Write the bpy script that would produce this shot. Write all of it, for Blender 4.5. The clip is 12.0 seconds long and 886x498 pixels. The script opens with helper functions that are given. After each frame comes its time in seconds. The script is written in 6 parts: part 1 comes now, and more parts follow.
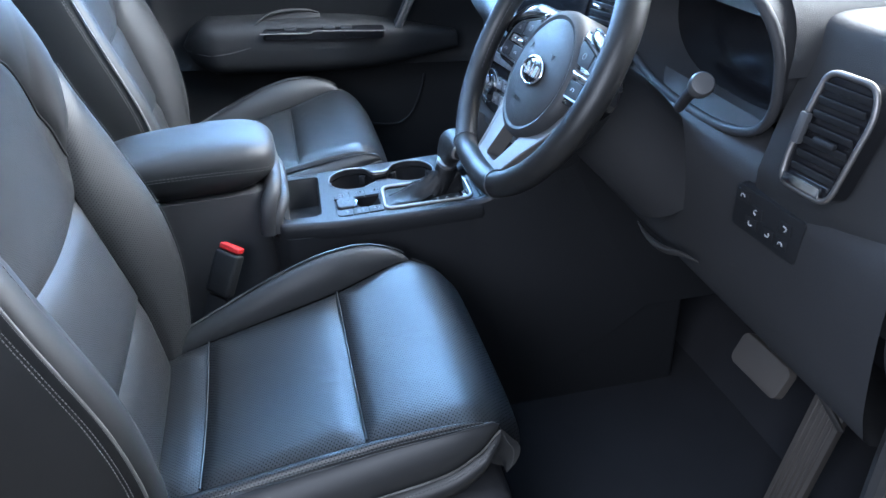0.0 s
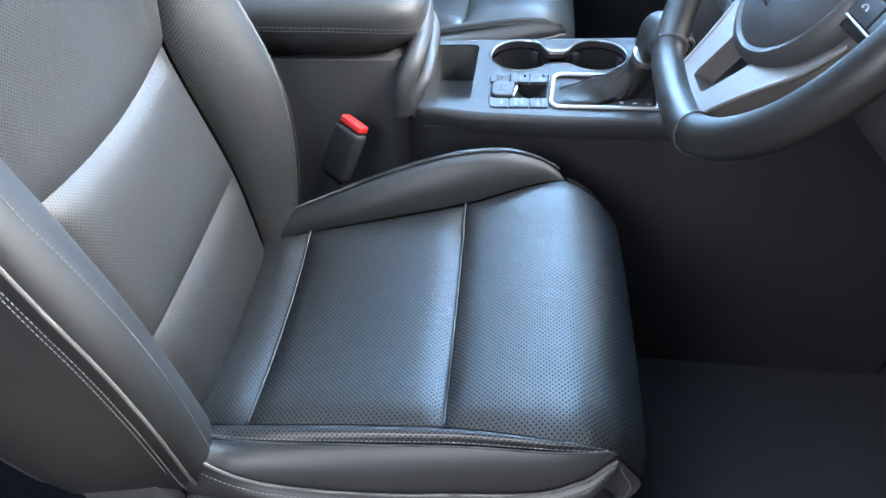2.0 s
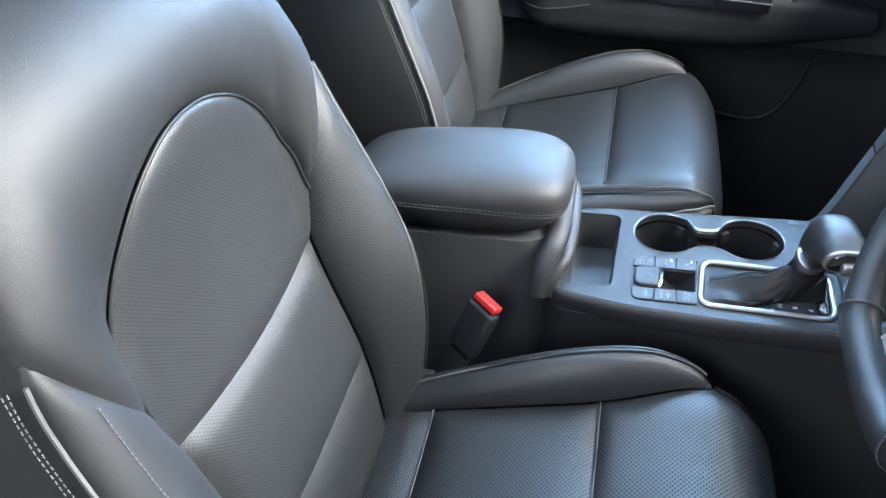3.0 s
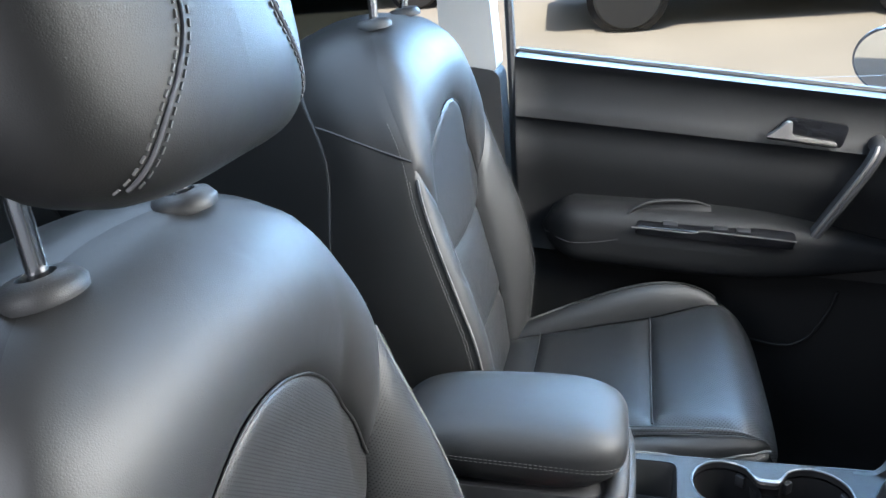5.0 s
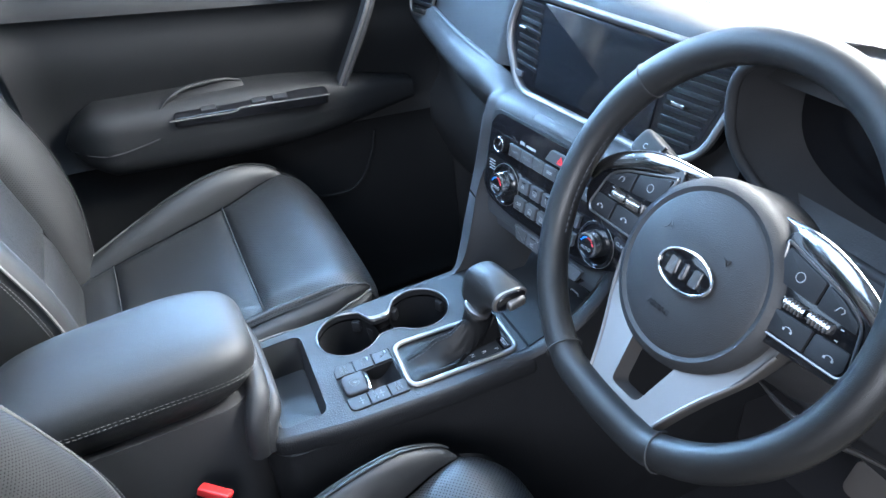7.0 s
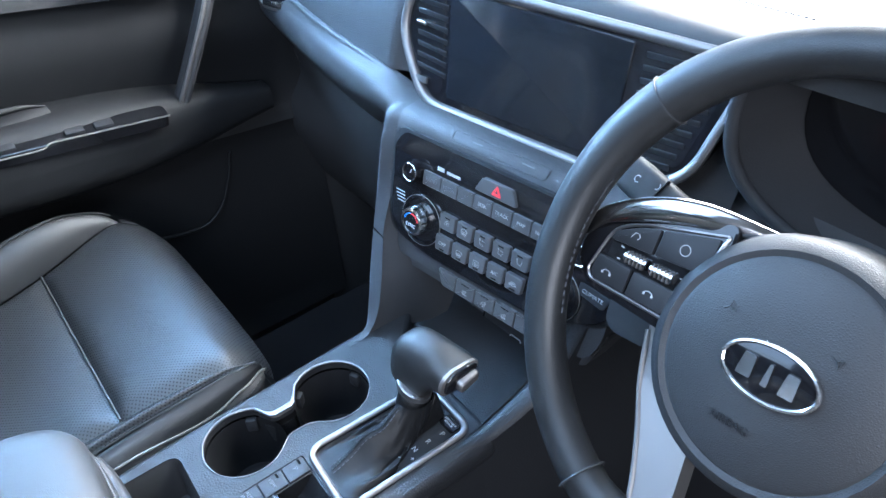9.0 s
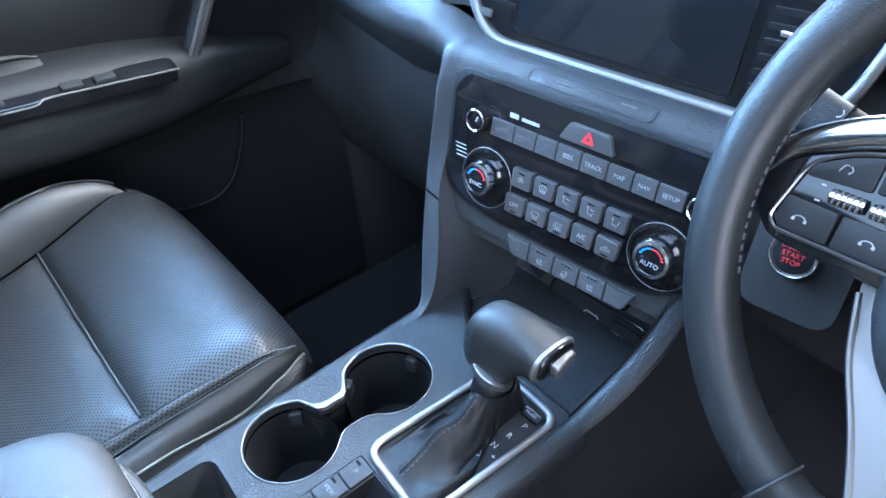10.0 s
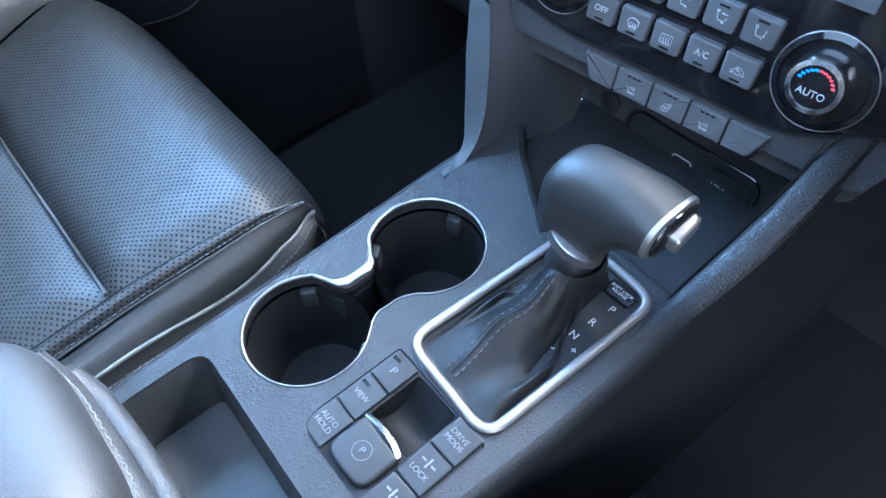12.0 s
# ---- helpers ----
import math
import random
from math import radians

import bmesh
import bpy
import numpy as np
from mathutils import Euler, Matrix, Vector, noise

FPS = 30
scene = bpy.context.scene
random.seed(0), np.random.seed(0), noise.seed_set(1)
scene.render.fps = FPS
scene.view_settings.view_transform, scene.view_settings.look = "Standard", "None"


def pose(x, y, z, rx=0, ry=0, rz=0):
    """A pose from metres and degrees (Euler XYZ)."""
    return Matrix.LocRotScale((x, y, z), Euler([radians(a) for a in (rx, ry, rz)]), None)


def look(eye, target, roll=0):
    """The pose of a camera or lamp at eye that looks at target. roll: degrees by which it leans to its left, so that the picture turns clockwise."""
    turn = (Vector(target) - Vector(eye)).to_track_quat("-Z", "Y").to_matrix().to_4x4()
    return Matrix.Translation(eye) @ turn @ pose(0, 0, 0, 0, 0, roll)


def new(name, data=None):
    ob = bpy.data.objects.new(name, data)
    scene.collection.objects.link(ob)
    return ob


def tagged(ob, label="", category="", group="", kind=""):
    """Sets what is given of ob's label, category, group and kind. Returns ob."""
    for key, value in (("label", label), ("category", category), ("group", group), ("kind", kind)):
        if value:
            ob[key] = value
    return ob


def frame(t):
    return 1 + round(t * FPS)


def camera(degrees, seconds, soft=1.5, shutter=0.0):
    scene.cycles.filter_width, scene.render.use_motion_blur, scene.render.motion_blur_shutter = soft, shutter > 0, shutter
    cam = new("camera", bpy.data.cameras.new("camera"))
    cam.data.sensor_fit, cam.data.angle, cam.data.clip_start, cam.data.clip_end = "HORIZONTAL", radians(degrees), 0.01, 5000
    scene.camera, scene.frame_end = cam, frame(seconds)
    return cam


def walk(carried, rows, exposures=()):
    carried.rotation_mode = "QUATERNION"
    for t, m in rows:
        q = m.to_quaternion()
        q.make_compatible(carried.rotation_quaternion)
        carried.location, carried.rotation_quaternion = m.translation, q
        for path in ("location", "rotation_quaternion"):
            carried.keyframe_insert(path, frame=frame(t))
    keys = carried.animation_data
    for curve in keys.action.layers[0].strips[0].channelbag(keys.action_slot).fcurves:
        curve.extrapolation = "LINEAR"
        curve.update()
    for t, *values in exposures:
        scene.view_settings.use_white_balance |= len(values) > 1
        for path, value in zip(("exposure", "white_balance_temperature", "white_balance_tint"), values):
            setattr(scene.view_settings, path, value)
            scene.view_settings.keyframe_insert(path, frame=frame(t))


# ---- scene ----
cam = camera(63.0, 12.0)
PATH = [
    (0, (-0.189, -1.149, 1.472), (0.158, 0.524, 0.432), -3.4),
    (0.5, (-0.142, -1.035, 1.415), (0.068, 0.586, 0.263), -3.4),
    (1, (-0.119, -0.994, 1.365), (-0.051, 0.563, 0.112), -3.5),
    (1.5, (-0.083, -0.954, 1.373), (-0.14, 0.533, 0.037), -3.1),
    (2, (-0.105, -0.894, 1.416), (-0.294, 0.553, 0.048), -3.5),
    (2.5, (-0.126, -0.821, 1.464), (-0.459, 0.631, 0.129), -4.7),
    (3, (-0.167, -0.763, 1.52), (-0.625, 0.735, 0.276), -5.2),
    (3.5, (-0.221, -0.728, 1.573), (-0.758, 0.85, 0.468), -4.5),
    (3.7, (-0.224, -0.729, 1.583), (-0.8, 0.886, 0.553), -4.5),
    (5.3, (-0.229, -0.736, 1.581), (-0.662, 1.053, 0.799), -6.3),
    (5.5, (-0.23, -0.733, 1.584), (-0.512, 1.053, 0.729), -5.5),
    (6, (-0.241, -0.724, 1.564), (-0.171, 1.025, 0.596), -6.2),
    (6.5, (-0.244, -0.713, 1.563), (0.119, 0.93, 0.482), -6.1),
    (7, (-0.243, -0.691, 1.568), (0.354, 0.822, 0.404), -5.8),
    (7.2, (-0.245, -0.686, 1.577), (0.432, 0.773, 0.388), -5.2),
    (8.8, (-0.21, -0.493, 1.517), (0.698, 0.805, 0.296), -4.0),
    (9, (-0.205, -0.455, 1.517), (0.725, 0.816, 0.284), -3.6),
    (9.5, (-0.196, -0.384, 1.487), (0.736, 0.862, 0.231), -3.7),
    (10, (-0.223, -0.337, 1.431), (0.717, 0.89, 0.162), -3.6),
    (10.5, (-0.226, -0.312, 1.37), (0.702, 0.882, 0.061), -3.3),
    (11, (-0.222, -0.278, 1.335), (0.655, 0.837, -0.075), -3.1),
    (11.5, (-0.195, -0.243, 1.322), (0.618, 0.805, -0.176), -3.3),
    (12, (-0.182, -0.2, 1.318), (0.561, 0.761, -0.27), -3.4),
]
EXPOSURES = [(0.0, 1.17, 5590, 10), (1.0, 1.60, 5890, 10), (2.0, 1.77, 6250, 10), (3.0, 1.47, 6350, 10), (3.7, 1.32, 6400, 10), (5.2, 0.9, 6400, 10), (6.0, 1.15, 6450, 10), (7.0, 1.47, 6050, 10), (9.0, 1.52, 5850, 10), (10.5, 1.70, 5600, 10), (12.0, 1.67, 5500, 10)]
walk(cam, [(t, look(eye, target, roll)) for t, eye, target, roll in PATH], EXPOSURES)

# ---- light ----
world = bpy.data.worlds.new("sky")
scene.world = world
world.use_nodes = True
wn = world.node_tree
wn.nodes.clear()
sky = wn.nodes.new("ShaderNodeTexSky")
sky.sky_type = "NISHITA"
sky.sun_disc = False
SUN_EL, SUN_AZ = radians(62), radians(-150)
sky.sun_elevation, sky.sun_rotation = SUN_EL, SUN_AZ
sky.air_density, sky.dust_density = 1.0, 1.4
bgn = wn.nodes.new("ShaderNodeBackground")
bgn.inputs["Strength"].default_value = 0.19
outn = wn.nodes.new("ShaderNodeOutputWorld")
wn.links.new(sky.outputs[0], bgn.inputs[0])
wn.links.new(bgn.outputs[0], outn.inputs[0])

sun_data = bpy.data.lights.new("sun", "SUN")
sun_data.energy, sun_data.angle, sun_data.color = 3.4, radians(0.55), (1.0, 0.94, 0.85)
sun = new("sun", sun_data)
# the direction to the sun, matching the sky
sun_dir = Vector((math.sin(SUN_AZ) * math.cos(SUN_EL), math.cos(SUN_AZ) * math.cos(SUN_EL), math.sin(SUN_EL)))
sun.matrix_world = look(sun_dir * 30, (0, 0, 0))


def window_light(name, eye, target, sx, sy, watts, col):
    d = bpy.data.lights.new(name, "AREA")
    d.shape, d.size, d.size_y, d.energy, d.color = "RECTANGLE", sx, sy, watts, col
    ob = new(name, d)
    ob.matrix_world = look(eye, target)
    return ob


# skylight entering by the open doorway, windscreen, side window and glass roof
window_light("doorway_daylight", (-0.90, -1.75, 1.90), (0.30, -0.30, 1.05), 1.0, 1.0, 22.0, (0.90, 0.93, 1.0))
window_light("windscreen_daylight", (1.15, 0.0, 2.02), (0.0, 0.0, 1.05), 1.50, 0.70, 62.0, (1.0, 0.985, 0.94))
window_light("side_window_daylight", (0.06, 1.20, 1.76), (-0.03, 0.0, 0.95), 1.15, 0.62, 36.0, (0.33, 0.61, 1.0))
window_light("upper_window_daylight", (-0.06, 0.80, 1.59), (-0.10, 0.1, 0.95), 0.80, 0.22, 4.0, (0.50, 0.74, 1.0))
window_light("glass_roof_daylight", (-0.42, 0.0, 1.70), (-0.42, 0.0, 0.5), 1.0, 0.78, 6.0, (0.56, 0.76, 1.0))
scene.view_settings.exposure = 0.9

# ---- materials ----
def mat(name, col, rough=0.5, metal=0.0, bump=0.0, scale=200.0, var=0.15, spec=0.5, detail=3.0, kind="noise", coat=0.0, vscale=6.0, rvar=0.08, crease=0.0):
    """A surface with grain relief at one scale and tone and gloss variation at a larger one."""
    m = bpy.data.materials.new(name)
    m.use_nodes = True
    nt = m.node_tree
    b = nt.nodes["Principled BSDF"]
    b.inputs["Roughness"].default_value, b.inputs["Metallic"].default_value = rough, metal
    b.inputs["Specular IOR Level"].default_value = spec
    b.inputs["Coat Weight"].default_value = coat
    b.inputs["Coat Roughness"].default_value = 0.08
    tc = nt.nodes.new("ShaderNodeTexCoord")
    big = nt.nodes.new("ShaderNodeTexNoise")
    big.inputs["Scale"].default_value, big.inputs["Detail"].default_value = vscale, 5.0
    nt.links.new(tc.outputs["Object"], big.inputs["Vector"])
    ramp = nt.nodes.new("ShaderNodeMix")
    ramp.data_type = "RGBA"
    ramp.inputs[6].default_value = (*[c * (1 - var) for c in col], 1)
    ramp.inputs[7].default_value = (*[min(1, c * (1 + var)) for c in col], 1)
    nt.links.new(big.outputs["Fac"], ramp.inputs[0])
    nt.links.new(ramp.outputs[2], b.inputs["Base Color"])
    mr = nt.nodes.new("ShaderNodeMapRange")
    mr.inputs["To Min"].default_value, mr.inputs["To Max"].default_value = max(0.02, rough - rvar), min(1, rough + rvar)
    nt.links.new(big.outputs["Fac"], mr.inputs["Value"])
    nt.links.new(mr.outputs[0], b.inputs["Roughness"])
    if bump:
        if kind == "voronoi":
            tex = nt.nodes.new("ShaderNodeTexVoronoi")
            tex.feature = "DISTANCE_TO_EDGE"
            out = tex.outputs["Distance"]
        else:
            tex = nt.nodes.new("ShaderNodeTexNoise")
            tex.inputs["Detail"].default_value = detail
            out = tex.outputs["Fac"]
        tex.inputs["Scale"].default_value = scale
        nt.links.new(tc.outputs["Object"], tex.inputs["Vector"])
        bp = nt.nodes.new("ShaderNodeBump")
        bp.inputs["Strength"].default_value, bp.inputs["Distance"].default_value = bump, 0.0006
        nt.links.new(out, bp.inputs["Height"])
        if crease:
            wr = nt.nodes.new("ShaderNodeTexNoise")
            wr.inputs["Scale"].default_value, wr.inputs["Detail"].default_value, wr.inputs["Distortion"].default_value = 16.0, 3.0, 0.8
            nt.links.new(tc.outputs["Object"], wr.inputs["Vector"])
            b2 = nt.nodes.new("ShaderNodeBump")
            b2.inputs["Strength"].default_value, b2.inputs["Distance"].default_value = crease, 0.004
            nt.links.new(wr.outputs["Fac"], b2.inputs["Height"])
            nt.links.new(b2.outputs[0], bp.inputs["Normal"])
        nt.links.new(bp.outputs[0], b.inputs["Normal"])
    m["grain"] = 1
    return m


def perforate(m, pitch=0.0052, radius=0.115):
    """Adds a staggered grid of small holes, laid out on the surface's own metres."""
    nt = m.node_tree
    b = nt.nodes["Principled BSDF"]
    L = nt.links.new

    def op(kind, a, c=None):
        n = nt.nodes.new("ShaderNodeMath")
        n.operation = kind
        for i, v in enumerate((a, c)):
            if v is None:
                continue
            if isinstance(v, (int, float)):
                n.inputs[i].default_value = v
            else:
                L(v, n.inputs[i])
        return n.outputs[0]

    uv = nt.nodes.new("ShaderNodeUVMap")
    sp = nt.nodes.new("ShaderNodeSeparateXYZ")
    L(uv.outputs[0], sp.inputs[0])
    u, v = op("DIVIDE", sp.outputs[0], pitch), op("DIVIDE", sp.outputs[1], pitch)
    a, c = op("ADD", u, v), op("SUBTRACT", u, v)
    fa, fc = op("SUBTRACT", op("FRACT", a), 0.5), op("SUBTRACT", op("FRACT", c), 0.5)
    d = op("SQRT", op("ADD", op("MULTIPLY", fa, fa), op("MULTIPLY", fc, fc)))
    mr = nt.nodes.new("ShaderNodeMapRange")
    mr.inputs["From Min"].default_value, mr.inputs["From Max"].default_value = radius, radius + 0.12
    L(d, mr.inputs["Value"])
    old = b.inputs["Base Color"].links[0].from_socket
    mix = nt.nodes.new("ShaderNodeMix")
    mix.data_type = "RGBA"
    mix.inputs[6].default_value = (0.007, 0.007, 0.007, 1)
    L(mr.outputs[0], mix.inputs[0])
    L(old, mix.inputs[7])
    L(mix.outputs[2], b.inputs["Base Color"])
    L(op("ADD", op("MULTIPLY", mr.outputs[0], b.inputs["Specular IOR Level"].default_value), 0.0), b.inputs["Specular IOR Level"])
    bp = nt.nodes.new("ShaderNodeBump")
    bp.inputs["Strength"].default_value, bp.inputs["Distance"].default_value = 0.3, 0.0005
    L(mr.outputs[0], bp.inputs["Height"])
    if b.inputs["Normal"].links:
        L(b.inputs["Normal"].links[0].from_socket, bp.inputs["Normal"])
    L(bp.outputs[0], b.inputs["Normal"])
    return m


LEATHER = mat("black_leather", (0.0120, 0.0122, 0.0127), 0.51, spec=0.44, bump=0.22, scale=620, kind="voronoi", var=0.12, crease=0.15)
GAITER = mat("soft_black_gaiter_leather", (0.0060, 0.0060, 0.0063), 0.45, spec=0.20, bump=0.35, scale=900, kind="voronoi", var=0.25, rvar=0.10, crease=0.35)
ARMHIDE = mat("armrest_leather", (0.0125, 0.0127, 0.0132), 0.54, spec=0.36, bump=0.30, scale=620, kind="voronoi", var=0.12, crease=0.12)
RIMHIDE = mat("worn_black_leather", (0.010, 0.0098, 0.0098), 0.42, spec=0.36, bump=0.25, scale=700, kind="voronoi", var=0.25, rvar=0.12, crease=0.12)
PERF = perforate(mat("perforated_black_leather", (0.0140, 0.0142, 0.0147), 0.48, spec=0.46, bump=0.22, scale=620, kind="voronoi", var=0.12, crease=0.22), 0.0040, 0.13)
PERFC = perforate(mat("perforated_cushion_leather", (0.0100, 0.0102, 0.0107), 0.42, spec=0.50, bump=0.22, scale=620, kind="voronoi", var=0.12, crease=0.30), 0.0054, 0.16)
PIPING = mat("grey_piping", (0.075, 0.072, 0.069), 0.5, var=0.08)
THREAD = mat("grey_thread", (0.075, 0.073, 0.071), 0.7, var=0.1)
DARKTHREAD = mat("dark_thread", (0.04, 0.04, 0.045), 0.7, var=0.1)
SOFT = mat("soft_black_plastic", (0.021, 0.0212, 0.0222), 0.48, spec=0.34, bump=0.5, scale=650, kind="voronoi", var=0.12)
DOORTRIM = mat("black_door_trim", (0.0070, 0.0072, 0.0078), 0.55, spec=0.24, bump=0.5, scale=650, kind="voronoi", var=0.12)
HARD = mat("grained_black_plastic", (0.013, 0.0133, 0.0145), 0.46, spec=0.24, bump=0.85, scale=340, kind="voronoi", var=0.1)
# same plastic as HARD, lightened to stand for the dashboard's stronger light
HARD_LIT = mat("grained_black_plastic_lit", (0.025, 0.0255, 0.027), 0.50, spec=0.29, bump=0.75, scale=360, kind="voronoi", var=0.1)
DULL = mat("dull_black_plastic", (0.026, 0.0258, 0.027), 0.6, spec=0.25, bump=0.4, scale=500, var=0.15)
BUTTON = mat("satin_black_button", (0.014, 0.0145, 0.016), 0.44, var=0.08, spec=0.24)
GREYBTN = mat("satin_grey_button", (0.050, 0.0505, 0.052), 0.38, var=0.08)
# plain black plastic, darkened to paint in the shade of cups and recesses
SHADED_WELL = mat("shaded_black_plastic", (0.0075, 0.0077, 0.0085), 0.55, spec=0.15, bump=0.3, scale=500, var=0.2)
WARMSILVER = mat("warm_satin_silver", (0.20, 0.185, 0.175), 0.40, 0.85, bump=0.05, scale=900, var=0.06)
GUNMETAL = mat("dark_satin_metal", (0.17, 0.165, 0.165), 0.30, 0.9, bump=0.05, scale=900, var=0.05)
BLADE = mat("dark_chrome", (0.34, 0.34, 0.35), 0.16, 1.0, var=0.05, rvar=0.04)
GLOSS = mat("piano_black", (0.006, 0.006, 0.007), 0.07, var=0.1, rvar=0.03)
SILVER = mat("satin_silver", (0.165, 0.156, 0.150), 0.45, 0.85, bump=0.05, scale=900, var=0.04)
CHROME = mat("chrome", (0.66, 0.66, 0.67), 0.18, 1.0, var=0.03)
RUBBER = mat("rubber_mat", (0.022, 0.022, 0.023), 0.55, bump=0.9, scale=520, kind="voronoi")
CARPET = mat("dark_carpet", (0.018, 0.018, 0.020), 0.95, bump=1.0, scale=700, spec=0.1, var=0.3)
HEADLINER = mat("pale_headliner", (0.42, 0.41, 0.39), 0.95, bump=0.5, scale=600, spec=0.1, var=0.05)
GREYTRIM = mat("grey_pillar_trim", (0.33, 0.33, 0.32), 0.7, bump=0.4, scale=500, var=0.05)
PRINT = mat("white_print", (0.27, 0.275, 0.285), 0.5, var=0.02)
DIMPRINT = mat("grey_print", (0.10, 0.105, 0.115), 0.5, var=0.02)
REDPRINT = mat("red_print", (0.75, 0.04, 0.05), 0.45, var=0.05)
BLUEPRINT = mat("blue_print", (0.03, 0.25, 0.75), 0.45, var=0.05)
RED = mat("red_plastic", (0.38, 0.015, 0.015), 0.35, var=0.08, bump=0.1)
BODY = mat("dark_body_paint", (0.05, 0.05, 0.055), 0.25, coat=0.6, var=0.05)
SCREEN = mat("dark_screen_glass", (0.008, 0.009, 0.011), 0.12, var=0.1, rvar=0.04)
LENS = mat("dark_cluster_lens", (0.006, 0.006, 0.007), 0.16, var=0.1)


def glass(name, col=(0.96, 0.98, 0.97)):
    m = bpy.data.materials.new(name)
    m.use_nodes = True
    b = m.node_tree.nodes["Principled BSDF"]
    b.inputs["Base Color"].default_value = (*col, 1)
    b.inputs["Roughness"].default_value, b.inputs["Transmission Weight"].default_value, b.inputs["IOR"].default_value = 0.0, 1.0, 1.02
    return m


GLASS = glass("clear_glass")
MIRROR = mat("mirror_glass", (0.9, 0.92, 0.92), 0.01, 1.0, var=0.01, rvar=0.005)


# ---- builders ----
ROOT = {}


def thing(name, at, label, category, kind="", group=""):
    ob = new(name)
    ob.empty_display_size = 0.05
    ob.location = at
    ROOT[ob] = Vector(at)
    return tagged(ob, label, category, group, kind)


def part(name, bm, material, parent=None, label="", smooth=True, angle=40):
    """Links a bmesh, given in world metres, as one mesh object under a thing or a part."""
    me = bpy.data.meshes.new(name)
    if smooth:
        for f in bm.faces:
            f.smooth = True
    bm.to_mesh(me)
    bm.free()
    me.materials.append(material)
    if smooth and angle < 179:
        me.set_sharp_from_angle(angle=radians(angle))
    ob = new(name, me)
    if parent is not None:
        base = ROOT[parent]
        me.transform(Matrix.Translation(-base))
        ob.parent = parent
        ROOT[ob] = base
    if label:
        ob["label"] = label
    return ob


def solo(name, bm, material, label, category, kind="", smooth=True, angle=40):
    ob = part(name, bm, material, None, "", smooth, angle)
    ROOT[ob] = Vector((0, 0, 0))
    return tagged(ob, label, category, "", kind)


def spline(pts, n):
    """n + 1 points along a Catmull-Rom curve through pts, evenly spread by length."""
    P = [Vector(p) for p in pts]
    P = [P[0] * 2 - P[1]] + P + [P[-1] * 2 - P[-2]]
    dense = []
    for i in range(1, len(P) - 2):
        for k in range(16):
            t = k / 16
            a, b, c, d = P[i - 1], P[i], P[i + 1], P[i + 2]
            dense.append(0.5 * ((2 * b) + (c - a) * t + (2 * a - 5 * b + 4 * c - d) * t * t + (3 * b - a - 3 * c + d) * t ** 3))
    dense.append(P[-2])
    return even(dense, n)


def even(dense, n):
    acc = [0.0]
    for a, b in zip(dense, dense[1:]):
        acc.append(acc[-1] + (b - a).length)
    out, j = [], 0
    for i in range(n + 1):
        s = acc[-1] * i / n
        while j < len(acc) - 2 and acc[j + 1] < s:
            j += 1
        w = (s - acc[j]) / max(1e-9, acc[j + 1] - acc[j])
        out.append(dense[j].lerp(dense[j + 1], min(1, max(0, w))))
    return out


def ease(x, xs, ys):
    """Smooth interpolation through a few stations."""
    if x <= xs[0]:
        return ys[0]
    for i in range(len(xs) - 1):
        if x <= xs[i + 1]:
            t = (x - xs[i]) / (xs[i + 1] - xs[i])
            m0 = (ys[i + 1] - ys[i - 1]) / (xs[i + 1] - xs[i - 1]) * (xs[i + 1] - xs[i]) if i > 0 else ys[i + 1] - ys[i]
            m1 = (ys[i + 2] - ys[i]) / (xs[i + 2] - xs[i]) * (xs[i + 1] - xs[i]) if i + 2 < len(xs) else ys[i + 1] - ys[i]
            return (2 * t ** 3 - 3 * t * t + 1) * ys[i] + (t ** 3 - 2 * t * t + t) * m0 + (3 * t * t - 2 * t ** 3) * ys[i + 1] + (t ** 3 - t * t) * m1
    return ys[-1]


